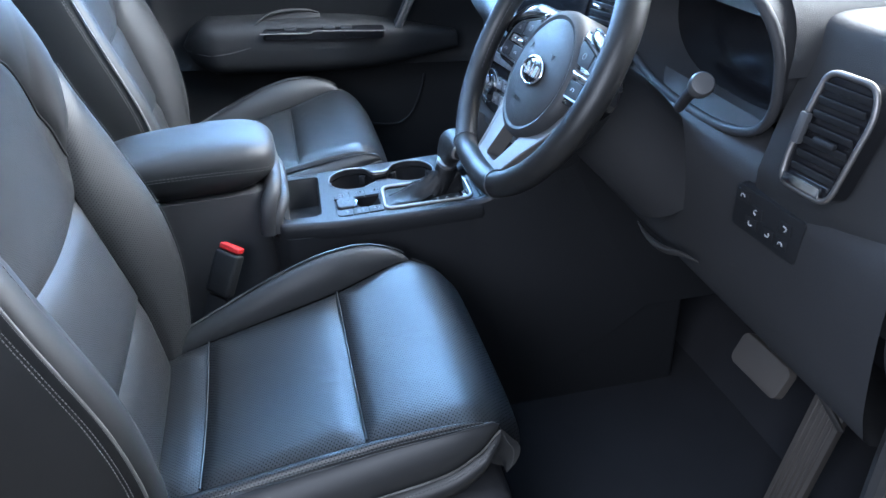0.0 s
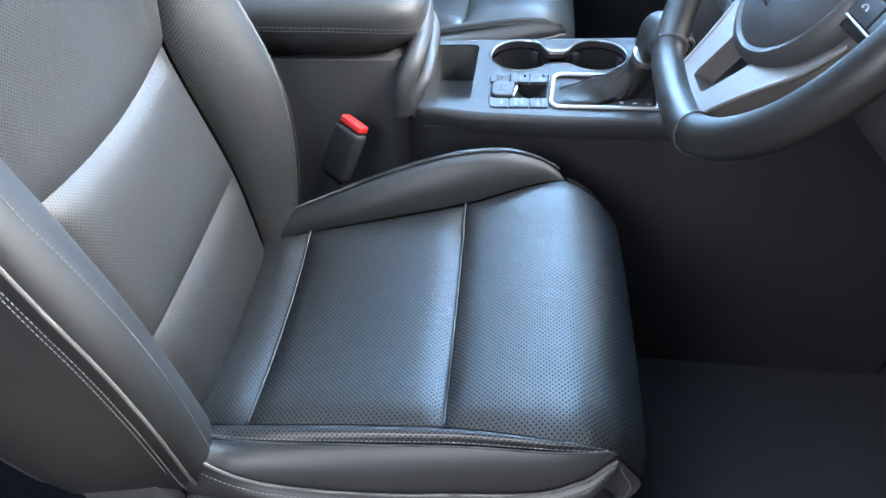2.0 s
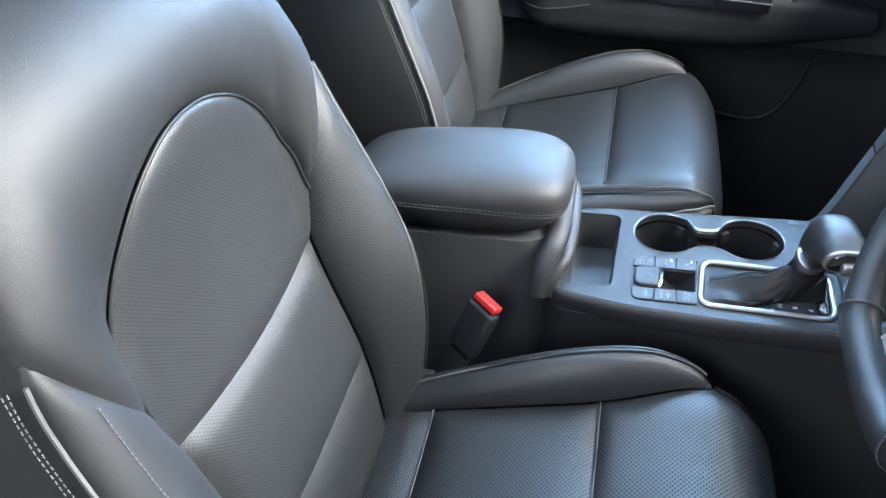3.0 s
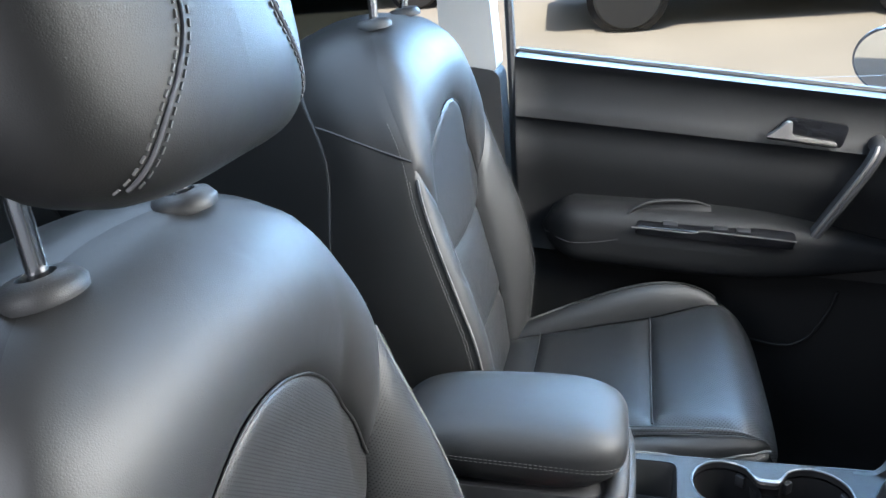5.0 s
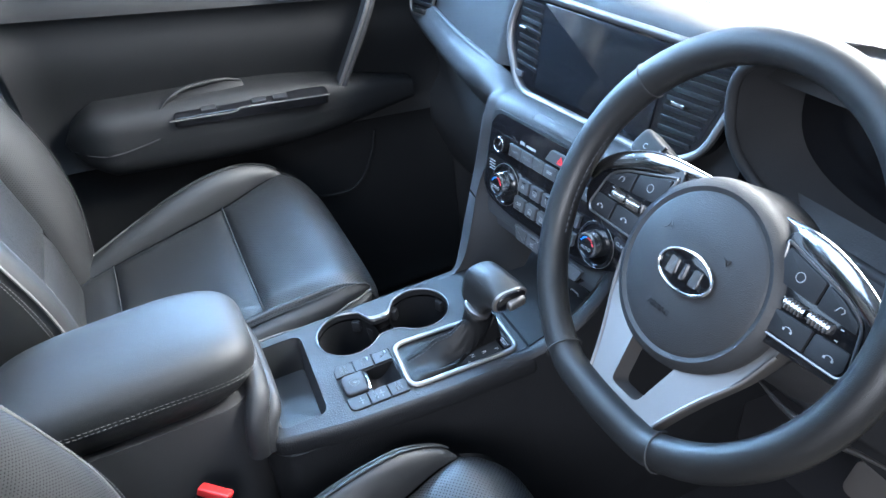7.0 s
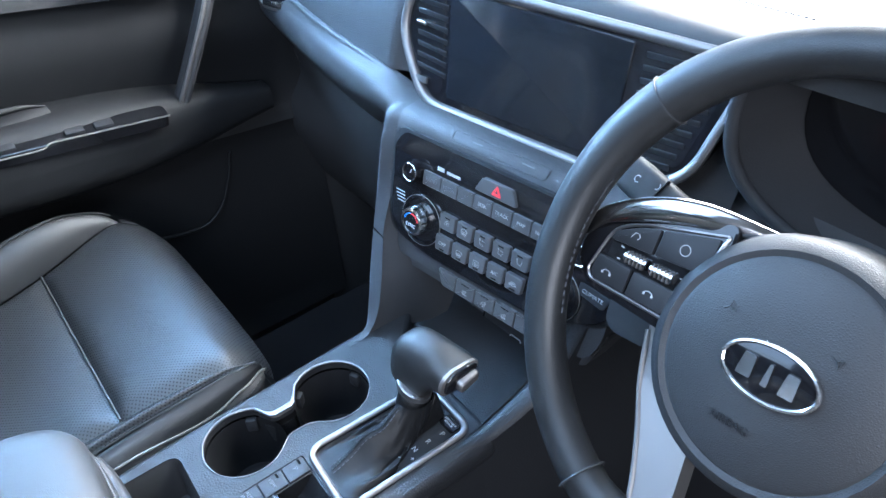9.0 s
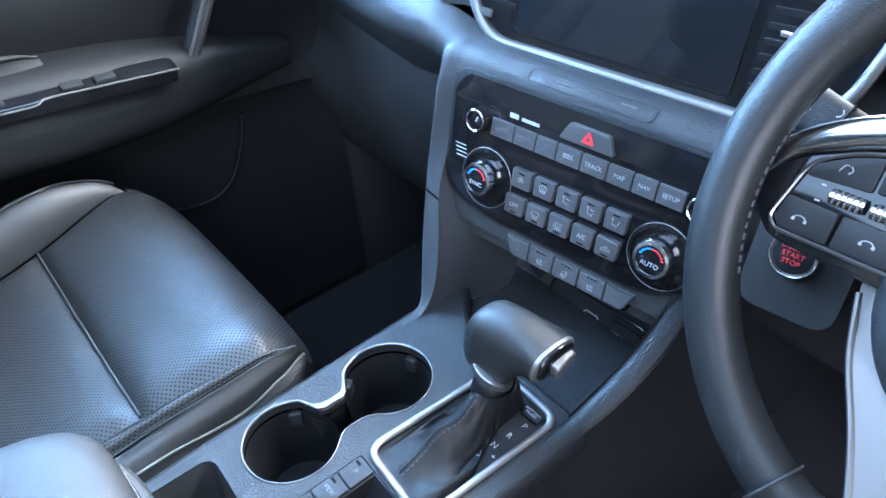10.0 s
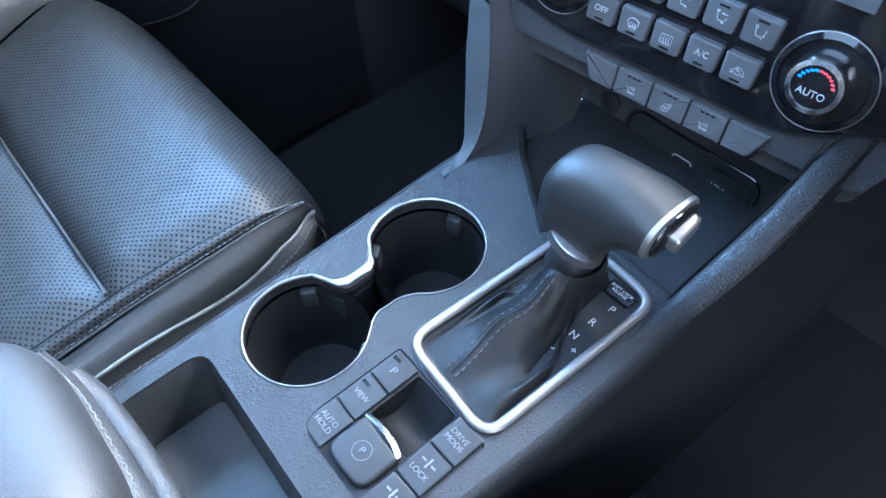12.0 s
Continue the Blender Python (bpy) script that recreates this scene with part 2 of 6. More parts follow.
def sheet(fn, nu, nv, puff=0.0, tuck=0.0, width=0.012, sides="lrbt", thick=0.0, plan=""):
    """A surface patch fn(u, v), u and v from 0 to 1, with UVs in metres; pillowed towards its normal, tucked in at the sides named."""
    P = [[Vector(fn(i / nu, j / nv)) for j in range(nv + 1)] for i in range(nu + 1)]
    lu = [[0.0] * (nv + 1) for _ in range(nu + 1)]
    lv = [[0.0] * (nv + 1) for _ in range(nu + 1)]
    for i in range(nu + 1):
        for j in range(nv + 1):
            if i:
                lu[i][j] = lu[i - 1][j] + (P[i][j] - P[i - 1][j]).length
            if j:
                lv[i][j] = lv[i][j - 1] + (P[i][j] - P[i][j - 1]).length
    bm = bmesh.new()
    uvl = bm.loops.layers.uv.new("UVMap")
    V = [[None] * (nv + 1) for _ in range(nu + 1)]
    for i in range(nu + 1):
        for j in range(nv + 1):
            du = P[min(i + 1, nu)][j] - P[max(i - 1, 0)][j]
            dv = P[i][min(j + 1, nv)] - P[i][max(j - 1, 0)]
            n = du.cross(dv)
            n = n.normalized() if n.length > 1e-12 else Vector((0, 0, 1))
            ds = []
            if "l" in sides: ds.append(lu[i][j])
            if "r" in sides: ds.append(lu[nu][j] - lu[i][j])
            if "b" in sides: ds.append(lv[i][j])
            if "t" in sides: ds.append(lv[i][nv] - lv[i][j])
            e = min([1.0] + [1 - math.exp(-d / width) for d in ds])
            V[i][j] = bm.verts.new(P[i][j] + n * (puff * e - tuck * (1 - e)))
    for i in range(nu):
        for j in range(nv):
            q = ((i, j), (i + 1, j), (i + 1, j + 1), (i, j + 1))
            try:
                f = bm.faces.new([V[a][b] for a, b in q])
            except ValueError:
                continue
            for l, (a, b) in zip(f.loops, q):
                l[uvl].uv = (P[a][b].y, P[a][b].z) if plan == "yz" else (lu[a][nv // 2], P[a][b].y) if plan == "uy" else (lu[a][b], lv[a][b])
    if thick:
        bmesh.ops.solidify(bm, geom=bm.faces[:], thickness=thick)
    return bm


def joined(*bms):
    out = bmesh.new()
    for b in bms:
        me = bpy.data.meshes.new("tmp")
        b.to_mesh(me)
        b.free()
        out.from_mesh(me)
        bpy.data.meshes.remove(me)
    return out


def box(c, s, bevel=0.004, seg=2, m=None):
    bm = bmesh.new()
    bmesh.ops.create_cube(bm, size=1.0)
    bmesh.ops.transform(bm, matrix=Matrix.Diagonal((*s, 1)), verts=bm.verts)
    if bevel:
        bmesh.ops.bevel(bm, geom=bm.edges[:] + bm.verts[:], offset=min(bevel, min(s) * 0.49), segments=seg, profile=0.6, affect="EDGES")
    bmesh.ops.transform(bm, matrix=(m or Matrix()) @ Matrix.Translation(c), verts=bm.verts)
    return bm


def tube(pts, r, seg=8, closed=False, flat=1.0, up=None, cap=True):
    P = [Vector(p) for p in pts]
    bm = bmesh.new()
    rings, N = [], len(P)
    ref = Vector(up) if up else None
    for i in range(N):
        a, b = (P[i - 1], P[(i + 1) % N]) if closed else (P[max(i - 1, 0)], P[min(i + 1, N - 1)])
        t = (b - a).normalized()
        if ref is None:
            ref = t.orthogonal()
        side = t.cross(ref)
        side = side.normalized() if side.length > 1e-9 else t.orthogonal().normalized()
        nrm = side.cross(t).normalized()
        if not up:
            ref = nrm
        rr = r[i] if isinstance(r, (list, tuple)) else r
        rings.append([bm.verts.new(P[i] + side * math.cos(2 * math.pi * k / seg) * rr + nrm * math.sin(2 * math.pi * k / seg) * rr * flat) for k in range(seg)])
    for i in range(N if closed else N - 1):
        A, B = rings[i], rings[(i + 1) % N]
        for k in range(seg):
            bm.faces.new((A[k], A[(k + 1) % seg], B[(k + 1) % seg], B[k]))
    if not closed and cap:
        bm.faces.new(rings[0][::-1])
        bm.faces.new(rings[-1])
    bmesh.ops.recalc_face_normals(bm, faces=bm.faces[:])
    return bm


def slab(outline, z0, z1, m=None, bevel=0.0, seg=2, holes=(), taper=1.0):
    """A flat-topped solid over a closed 2D outline (metres, local x and y), from z0 to z1, with holes going through."""
    bm = bmesh.new()

    def ring(pts, z, k=1.0):
        cx = sum(p[0] for p in pts) / len(pts)
        cy = sum(p[1] for p in pts) / len(pts)
        return [bm.verts.new((cx + (p[0] - cx) * k, cy + (p[1] - cy) * k, z)) for p in pts]

    loops = [outline] + list(holes)
    top, bot = [ring(l, z1, taper if i == 0 else 1.0) for i, l in enumerate(loops)], [ring(l, z0) for l in loops]
    if not holes:
        f = bm.faces.new(top[0])
        bm.faces.new(bot[0][::-1])
    else:
        for ringset in (top, bot):
            es = []
            for r in ringset:
                for i in range(len(r)):
                    es.append(bm.edges.new((r[i - 1], r[i])))
            bmesh.ops.triangle_fill(bm, edges=es, use_beauty=True, use_dissolve=False)
    for t, b in zip(top, bot):
        for i in range(len(t)):
            bm.faces.new((b[i - 1], b[i], t[i], t[i - 1]))
    bmesh.ops.recalc_face_normals(bm, faces=bm.faces[:])
    if bevel and not holes:
        es = [e for e in bm.edges if all(abs(v.co.z - z1) < 1e-7 for v in e.verts)]
        bmesh.ops.bevel(bm, geom=es, offset=bevel, segments=seg, profile=0.6, affect="EDGES")
    if m:
        bmesh.ops.transform(bm, matrix=m, verts=bm.verts)
    return bm


def rrect(x0, y0, x1, y1, r, n=5):
    out = []
    for cx, cy, a0 in ((x1 - r, y1 - r, 0), (x0 + r, y1 - r, 90), (x0 + r, y0 + r, 180), (x1 - r, y0 + r, 270)):
        for i in range(n + 1):
            a = radians(a0 + 90 * i / n)
            out.append((cx + r * math.cos(a), cy + r * math.sin(a)))
    return out


def rpoly(pts, r, n=4):
    """A polygon with rounded corners."""
    out, N = [], len(pts)
    for i in range(N):
        p, a, b = Vector(pts[i]), Vector(pts[i - 1]), Vector(pts[(i + 1) % N])
        rr = r[i] if isinstance(r, (list, tuple)) else r
        u, v = (a - p), (b - p)
        d = min(rr, u.length * 0.45, v.length * 0.45)
        s, e = p + u.normalized() * d, p + v.normalized() * d
        for k in range(n + 1):
            t = k / n
            q = s * (1 - t) ** 2 + p * 2 * t * (1 - t) + e * t * t
            out.append((q.x, q.y))
    return out


def lathe(profile, m, seg=32, lid=True):
    """A turned solid: (radius, height) pairs about local z."""
    bm = bmesh.new()
    rings = []
    for r, z in profile:
        rings.append([bm.verts.new((max(r, 1e-5) * math.cos(2 * math.pi * k / seg), max(r, 1e-5) * math.sin(2 * math.pi * k / seg), z)) for k in range(seg)])
    for A, B in zip(rings, rings[1:]):
        for k in range(seg):
            bm.faces.new((A[k], A[(k + 1) % seg], B[(k + 1) % seg], B[k]))
    bm.faces.new(rings[0][::-1])
    if lid:
        bm.faces.new(rings[-1])
    bmesh.ops.recalc_face_normals(bm, faces=bm.faces[:])
    bmesh.ops.transform(bm, matrix=m, verts=bm.verts)
    return bm


def stitches(pts, r=0.00055, length=0.0030, gap=0.0018):
    """A row of thread stitches along a line of points."""
    P = [Vector(p) for p in pts]
    total = sum((b - a).length for a, b in zip(P, P[1:]))
    n = max(1, int(total / (length + gap)))
    E = even(P, n * 5)
    bms = bmesh.new()
    for i in range(n):
        a, b = E[i * 5], E[min(i * 5 + 3, len(E) - 1)]
        t = (b - a)
        if t.length < 1e-6:
            continue
        s = t.orthogonal().normalized() * r
        q = t.normalized().cross(s)
        ra = [bms.verts.new(a + d) for d in (s, q, -s, -q)]
        rb = [bms.verts.new(b + d) for d in (s, q, -s, -q)]
        for k in range(4):
            bms.faces.new((ra[k], ra[(k + 1) % 4], rb[(k + 1) % 4], rb[k]))
        bms.faces.new(ra[::-1])
        bms.faces.new(rb)
    return bms


def frame_of(o, u, v):
    """A matrix whose x, y, z run along u, v and their normal, at o."""
    u = Vector(u).normalized()
    v = Vector(v)
    v = (v - u * v.dot(u)).normalized()
    n = u.cross(v)
    m = Matrix((u, v, n)).transposed().to_4x4()
    m.translation = Vector(o)
    return m


def letters(name, body, size, m, material, parent, label="", depth=0.0002):
    cu = bpy.data.curves.new(name, "FONT")
    cu.body, cu.size, cu.align_x, cu.align_y, cu.extrude = body, size, "CENTER", "CENTER", depth
    cu.resolution_u = 3
    tmp = bpy.data.objects.new("tmp", cu)
    me = bpy.data.meshes.new_from_object(tmp)
    bpy.data.objects.remove(tmp)
    bm = bmesh.new()
    bm.from_mesh(me)
    bpy.data.meshes.remove(me)
    bmesh.ops.transform(bm, matrix=m, verts=bm.verts)
    return part(name, bm, material, parent, label, smooth=False)


def at(m, u, v, n=0.0, turn=0.0):
    return m @ Matrix.Translation((u, v, n)) @ Matrix.Rotation(radians(turn), 4, "Z")


# ---- seats ----
def build_seat(name, yc, s, dx, dz, label, roll=1.0):
    """A front seat; w runs to the car's middle, mirrored for the other side by s."""
    root = thing(name, (-0.2 + dx, yc, 0.5), label, "car seat", group="front seats")
    M = Matrix.Translation((dx, yc, dz)) @ Matrix.Diagonal((1, s, 1, 1))

    def P(pname, bm, material, parent=None, plabel="", angle=60):
        bmesh.ops.transform(bm, matrix=M, verts=bm.verts)
        if s < 0:
            bmesh.ops.reverse_faces(bm, faces=bm.faces[:])
        return part(pname, bm, material, parent or root, plabel, True, angle)

    # cushion
    line = spline([(-0.50, 0, 0.757), (-0.43, 0, 0.764), (-0.372, 0, 0.775), (-0.265, 0, 0.796), (-0.165, 0, 0.815), (-0.085, 0, 0.833), (-0.040, 0, 0.837), (-0.004, 0, 0.826), (0.019, 0, 0.803), (0.025, 0, 0.786), (0.019, 0, 0.766), (0.006, 0, 0.750)], 160)
    line = [Vector((p.x if p.x < -0.09 else -0.09 + (p.x + 0.09) * roll, p.y, p.z)) for p in line]

    def cl(t):
        f = min(max(t, 0), 1) * 160
        i = min(int(f), 159)
        return line[i].lerp(line[i + 1], f - i)

    def t_of(x):
        return next(i for i in range(161) if line[i].x >= x) / 160

    T1, T2, TE, TO = t_of(-0.372), t_of(-0.166), t_of(-0.042), t_of(-0.006)

    def hw(t):
        return ease(cl(t).x if t < TE else 0.0, [-0.5, -0.372, -0.166, -0.06, -0.02], [0.138, 0.147, 0.164, 0.186, 0.19])

    def insert(t, c):
        p = cl(t)
        fade = 1 - min(1, max(0, (t - TE) / 0.1))
        return (p.x - 0.004 * abs(c) ** 3 * (1 - fade), c * hw(t), p.z + 0.012 * c * c * fade - 0.003 * abs(c) ** 5 * (1 - fade))

    def band(t0, t1):
        return lambda u, v: insert(t0 + (t1 - t0) * u, 2 * v - 1)

    P("cushion_rear_panel", sheet(band(0, T1), 8, 20, 0.006, 0.004, plan="uy"), PERFC)
    P("cushion_middle_panel", sheet(band(T1, T2), 18, 28, 0.007, 0.004, plan="uy"), PERFC)
    P("cushion_front_panel", sheet(band(T2, 1), 40, 28, 0.007, 0.004, sides="lbt", plan="uy"), PERFC)

    high = dz > 0
    crest_in = ([-0.5, -0.42, -0.33, -0.24, -0.17, -0.12, -0.08, -0.053, -0.04], [0.006, 0.016, 0.036, 0.055, 0.060, 0.049, 0.029, 0.012, 0.004])
    crest_out = ([-0.5, -0.42, -0.3, -0.15, -0.08, -0.04], [0.006, 0.006, 0.006, 0.006, 0.005, 0.003])

    def bolster(side, t, k):
        p, h = cl(t), hw(t)
        hs = ease(p.x, *(crest_in if side > 0 else crest_out))
        wide = ease(p.x, *(([-0.5, -0.3, -0.12, -0.06, -0.04], [0.085, 0.085, 0.075, 0.05, 0.028]) if side > 0 else ([-0.5, -0.3, -0.16, -0.07, -0.03, -0.006], [0.056, 0.050, 0.040, 0.024, 0.013, 0.002])))
        drop = 0.03 if side > 0 else ease(p.x, [-0.5, -0.42, -0.38, -0.34, -0.244, -0.158, -0.073, -0.03, -0.006], [-0.045, -0.028, 0.010, 0.032, 0.053, 0.058, 0.058, 0.038, 0.012])
        fall = drop * k ** 1.7
        if high and side < 0 and k > 0.4:
            fall = drop * 0.2106 + (drop * 0.7894 - ease(p.x, [-0.5, -0.19, -0.087, -0.044, -0.01], [0.040, 0.040, 0.021, 0.016, 0.004])) * (k - 0.4) / 0.6
        z = p.z + 0.010 + hs * math.sin(math.pi * k ** 0.85) - fall
        return (p.x, side * (h + wide * k), z)

    def strip(side, t, k):
        x, w, z = bolster(side, t, 1)
        low = ease(x, [-0.5, -0.3, -0.1, -0.04, -0.006], [0.725, 0.715, 0.722, 0.738, 0.738] if side > 0 else [0.735, 0.728, 0.742, 0.762, 0.800])
        return (x - 0.004 * k, w + side * 0.010 * math.sin(math.pi * k * 0.8), z + (low - z) * k)

    for side, tag in ((1, "inner"), (-1, "outer")):
        sg, te = side, TE if side > 0 else TO
        if side > 0:
            b = P(tag + "_cushion_bolster", sheet(lambda u, v: bolster(sg, te * u, v), 40, 12, 0.003, 0.003), LEATHER)
        else:
            b = P(tag + "_cushion_bolster", sheet(lambda u, v: bolster(sg, te * u, 0.44 + 0.56 * (1 - v)), 40, 10, 0.003, 0.003), LEATHER)
            P("bolster_top", sheet(lambda u, v: bolster(sg, te * u, 0.42 * (1 - v)), 40, 10, 0.003, 0.003), PERFC, b, "perforated black leather strip")
        P(tag + "_cushion_side", sheet((lambda u, v: strip(sg, te * u, v)) if side > 0 else (lambda u, v: strip(sg, te * u, 1 - v)), 40, 8, 0.004, 0.004), RIMHIDE)
        P("piping", tube([bolster(sg, te * i / 50, 1.0) for i in range(3, 51)], 0.0017, 6), PIPING, b, "pale grey piping")
        if side > 0:
            P("crest_piping", tube([Vector(bolster(1, te * i / 60, 0.40)) + Vector((0, 0, 0.0046)) for i in range(2, 26)], 0.0018, 6), PIPING, b, "pale grey piping")
            for kk in (0.40, 0.52):
                P("crest_seam", tube([Vector(bolster(1, te * i / 60, kk)) + Vector((0, 0, 0.0040)) for i in range(22, 60)], 0.0020, 6), RIMHIDE, b)
        k0 = 0.84 if side > 0 else 0.40
        P("seam", tube([Vector(bolster(sg, te * i / 50, k0 + 0.05)) + Vector((0, sg * 0.0005, 0.0026)) for i in range(3, 50)], 0.0012, 6), LEATHER, b)
        P("stitching", stitches([Vector(bolster(sg, te * i / 50, k0)) + Vector((0, sg * 0.001, 0.0040)) for i in range(3, 50)]), DARKTHREAD if high and side < 0 else THREAD, b, "tight seam stitching")
        P("stitching", stitches([Vector(strip(sg, te * i / 50, 0.14)) + Vector((0, sg * 0.0036, 0)) for i in range(3, 50)]), THREAD, b, "pale grey stitching")
        # crescent end of the front roll
        edge = [Vector(insert(te + (1 - te) * i / 24, sg * 1.0)) for i in range(25)]
        core = Vector((-0.045 if sg > 0 else -0.030, sg * 0.190, 0.786))
        inner = [e.lerp(core, 0.62 * math.sin(math.pi * min(1.0, i / 24.2)) ** 0.8) + Vector((0, sg * 0.001, 0)) for i, e in enumerate(edge)]
        P("cushion_end", sheet((lambda u, v: edge[round(u * 24)].lerp(core + Vector((-0.03, 0, 0)), 1 - v) - Vector((0, sg * 0.010, 0))) if side > 0 else (lambda u, v: edge[round(u * 24)].lerp(core + Vector((-0.03, 0, 0)), v) - Vector((0, sg * 0.010, 0))), 24, 5), LEATHER)
        fnc = lambda u, v: edge[round(u * 24)].lerp(inner[round(u * 24)], v)
        c = P("front_cap", sheet(fnc if side < 0 else (lambda u, v: fnc(u, 1 - v)), 24, 6, 0.004, 0.002), LEATHER)
        P("stitching", stitches([e.lerp(i2, 0.3) + Vector((0, sg * 0.0045, 0)) for e, i2 in zip(edge[3:22], inner[3:22])]), THREAD, c, "pale grey stitching")
    for x0 in (T1, T2):
        P("seam", tube([Vector(insert(x0, -1 + 2 * i / 20)) + Vector((0, 0, -0.001)) for i in range(21)], 0.0016, 6), LEATHER)
    # plastic base and runner
    pts = [(-0.50, 0.60), (-0.50, 0.750), (-0.40, 0.744), (-0.25, 0.735), (-0.10, 0.738), (-0.02, 0.72), (-0.02, 0.64), (-0.10, 0.60)]
    ms = frame_of((0, 0, 0), (1, 0, 0), (0, 0, 1))
    for side in (1, -1):
        P("side_shield", slab(rpoly(pts, 0.03), 0.0, 0.016, Matrix.Translation((0, side * (0.232 if side > 0 else 0.206) + (0.016 if side > 0 else 0.0), 0)) @ ms, 0.008, 3), DULL, None, "matt black plastic side shield")
    P("seat_base", box((-0.24, 0, 0.66), (0.5, 0.44, 0.13), 0.03, 3), DULL)
    for w in (0.19, -0.19):
        P("seat_rail", box((-0.22, w, 0.525), (0.56, 0.035, 0.12), 0.006), DULL)

    # backrest
    def bx(z):
        return ease(z, [0.74, 0.80, 0.889, 1.0, 1.06, 1.12, 1.2, 1.27, 1.32, 1.355, 1.38, 1.40, 1.42], [-0.425, -0.430, -0.442, -0.466, -0.479, -0.488, -0.490, -0.485, -0.489, -0.500, -0.516, -0.536, -0.575])

    def wi(z):
        return ease(z, [0.74, 0.889, 1.06, 1.115, 1.165, 1.21, 1.25, 1.272, 1.279], [0.125, 0.137, 0.138, 0.150, 0.145, 0.122, 0.081, 0.038, 0.0])

    def wo(z):
        return ease(z, [0.74, 0.80, 0.90, 1.0, 1.1, 1.2, 1.235, 1.29, 1.345, 1.388, 1.408], [0.200, 0.218, 0.234, 0.239, 0.235, 0.221, 0.213, 0.203, 0.180, 0.14, 0.08])

    def face(w, z, a=None):
        amp = ease(z, [0.74, 0.82, 0.92, 1.0, 1.1, 1.2, 1.3, 1.4], [0.022, 0.042, 0.062, 0.068, 0.056, 0.028, 0.004, 0.0])
        i = ease(min(z, 1.12), [0.74, 0.889, 1.06, 1.12], [0.125, 0.137, 0.138, 0.142])
        a = max(0.0, (abs(w) - i) / max(0.02, wo(z) - i))
        f = amp * math.sin(0.56 * math.pi * min(1.0, a) ** 0.85) - 0.008 * a ** 4
        return (bx(z) + f - 0.10 * w * w, w, z)

    def seam_z(c):
        return 1.062 - 0.012 * (1 - c * c)

    P("backrest_lower_panel", sheet(lambda u, v: face((2 * u - 1) * wi(0.76 + 0.129 * v), 0.76 + 0.129 * v), 20, 8, 0.006, 0.004, plan="yz"), PERF)
    P("backrest_middle_panel", sheet(lambda u, v: face((2 * u - 1) * wi(0.889 + (seam_z(2 * u - 1) - 0.889) * v), 0.889 + (seam_z(2 * u - 1) - 0.889) * v), 24, 14, 0.007, 0.004, plan="yz"), PERF)


    inner = [(0.150, 1.115), (0.145, 1.165), (0.122, 1.213), (0.081, 1.253), (0.038, 1.275), (0.0, 1.281)]
    outer = [(0.213, 1.235), (0.203, 1.29), (0.180, 1.345), (0.14, 1.388), (0.08, 1.408), (0.0, 1.414)]
    inner += [(-w, z) for w, z in inner[-2::-1]]
    outer += [(-w, z) for w, z in outer[-2::-1]]
    IC, OC = spline([(0, w, z) for w, z in inner], 48), spline([(0, w, z) for w, z in outer], 48)

    def arch(u, v):
        c = 2 * u - 1
        if v < 0.2:
            z0 = seam_z(c)
            t = v / 0.2
            z = z0 + (1.115 - z0) * t
            return face(c * (0.138 + 0.012 * t), z)
        f = (v - 0.2) / 0.8 * 24
        i = min(int(f), 23)
        q = IC[i].lerp(IC[i + 1], f - i)
        return face(c * q.y, q.z)

    P("backrest_arch_panel", sheet(arch, 24, 30, 0.004, 0.0012, sides="lrb", plan="yz"), PERF)

    def wrap(u, v):
        f = v * 48
        i = min(int(f), 47)
        a, b = IC[i].lerp(IC[i + 1], f - i), OC[i].lerp(OC[i + 1], f - i)
        q = a.lerp(b, u)
        x, w, z = face(q.y, q.z)
        k = min(1.0, min(v, 1 - v) * 5.0)
        k = k * k * (3 - 2 * k)
        return (x + k * (0.006 * math.sin(math.pi * u) - 0.020 * u ** 3), w, z)

    up = P("backrest_upper_wrap", sheet(wrap, 20, 48, 0.005, 0.003), LEATHER)
    P("arch_seam", tube([Vector(wrap(0.0, i / 60)) + Vector((0.0002, 0, 0)) for i in range(61)], 0.0016, 8), RIMHIDE, up)

    def bol(side, u, v):
        zt = 1.128 + 0.120 * u
        z = 0.76 + (zt - 0.76) * v
        w = wi(min(z, 1.115)) + (wo(z) - wi(min(z, 1.115))) * u
        return face(side * w, z)

    for side, tag in ((1, "inner"), (-1, "outer")):
        sg = side
        b = P(tag + "_backrest_bolster", sheet((lambda u, v: bol(sg, u, v)) if side > 0 else (lambda u, v: bol(sg, 1 - u, v)), 16, 30, 0.004, 0.003, plan="yz"), PERF if side > 0 else LEATHER)
        P("piping", tube([Vector(bol(sg, 1.0, i / 40)) + Vector((0.001, 0, 0)) for i in range(39)], 0.0017, 6), PIPING, b, "pale grey piping")
        u0 = 0.86 if side > 0 else 0.60
        P("stitching", stitches([Vector(bol(sg, u0, i / 40)) + Vector((0.0048, sg * 0.002, 0)) for i in range(40)]), THREAD, b, "pale grey stitching")
        P("stitching", stitches([Vector(bol(sg, 1.0, i / 40)) + Vector((-0.009, sg * 0.0045, 0)) for i in range(39)]), THREAD, b, "pale grey stitching")

    full = [(wo(0.76 + 0.0475 * i), 0.76 + 0.0475 * i) for i in range(10)]
    ring = [Vector(face(w, z)) for w, z in full] + [Vector(wrap(1.0, i / 40)) for i in range(1, 40)] + [Vector(face(-w, z)) for w, z in full[::-1]]
    RC = even(ring, 80)

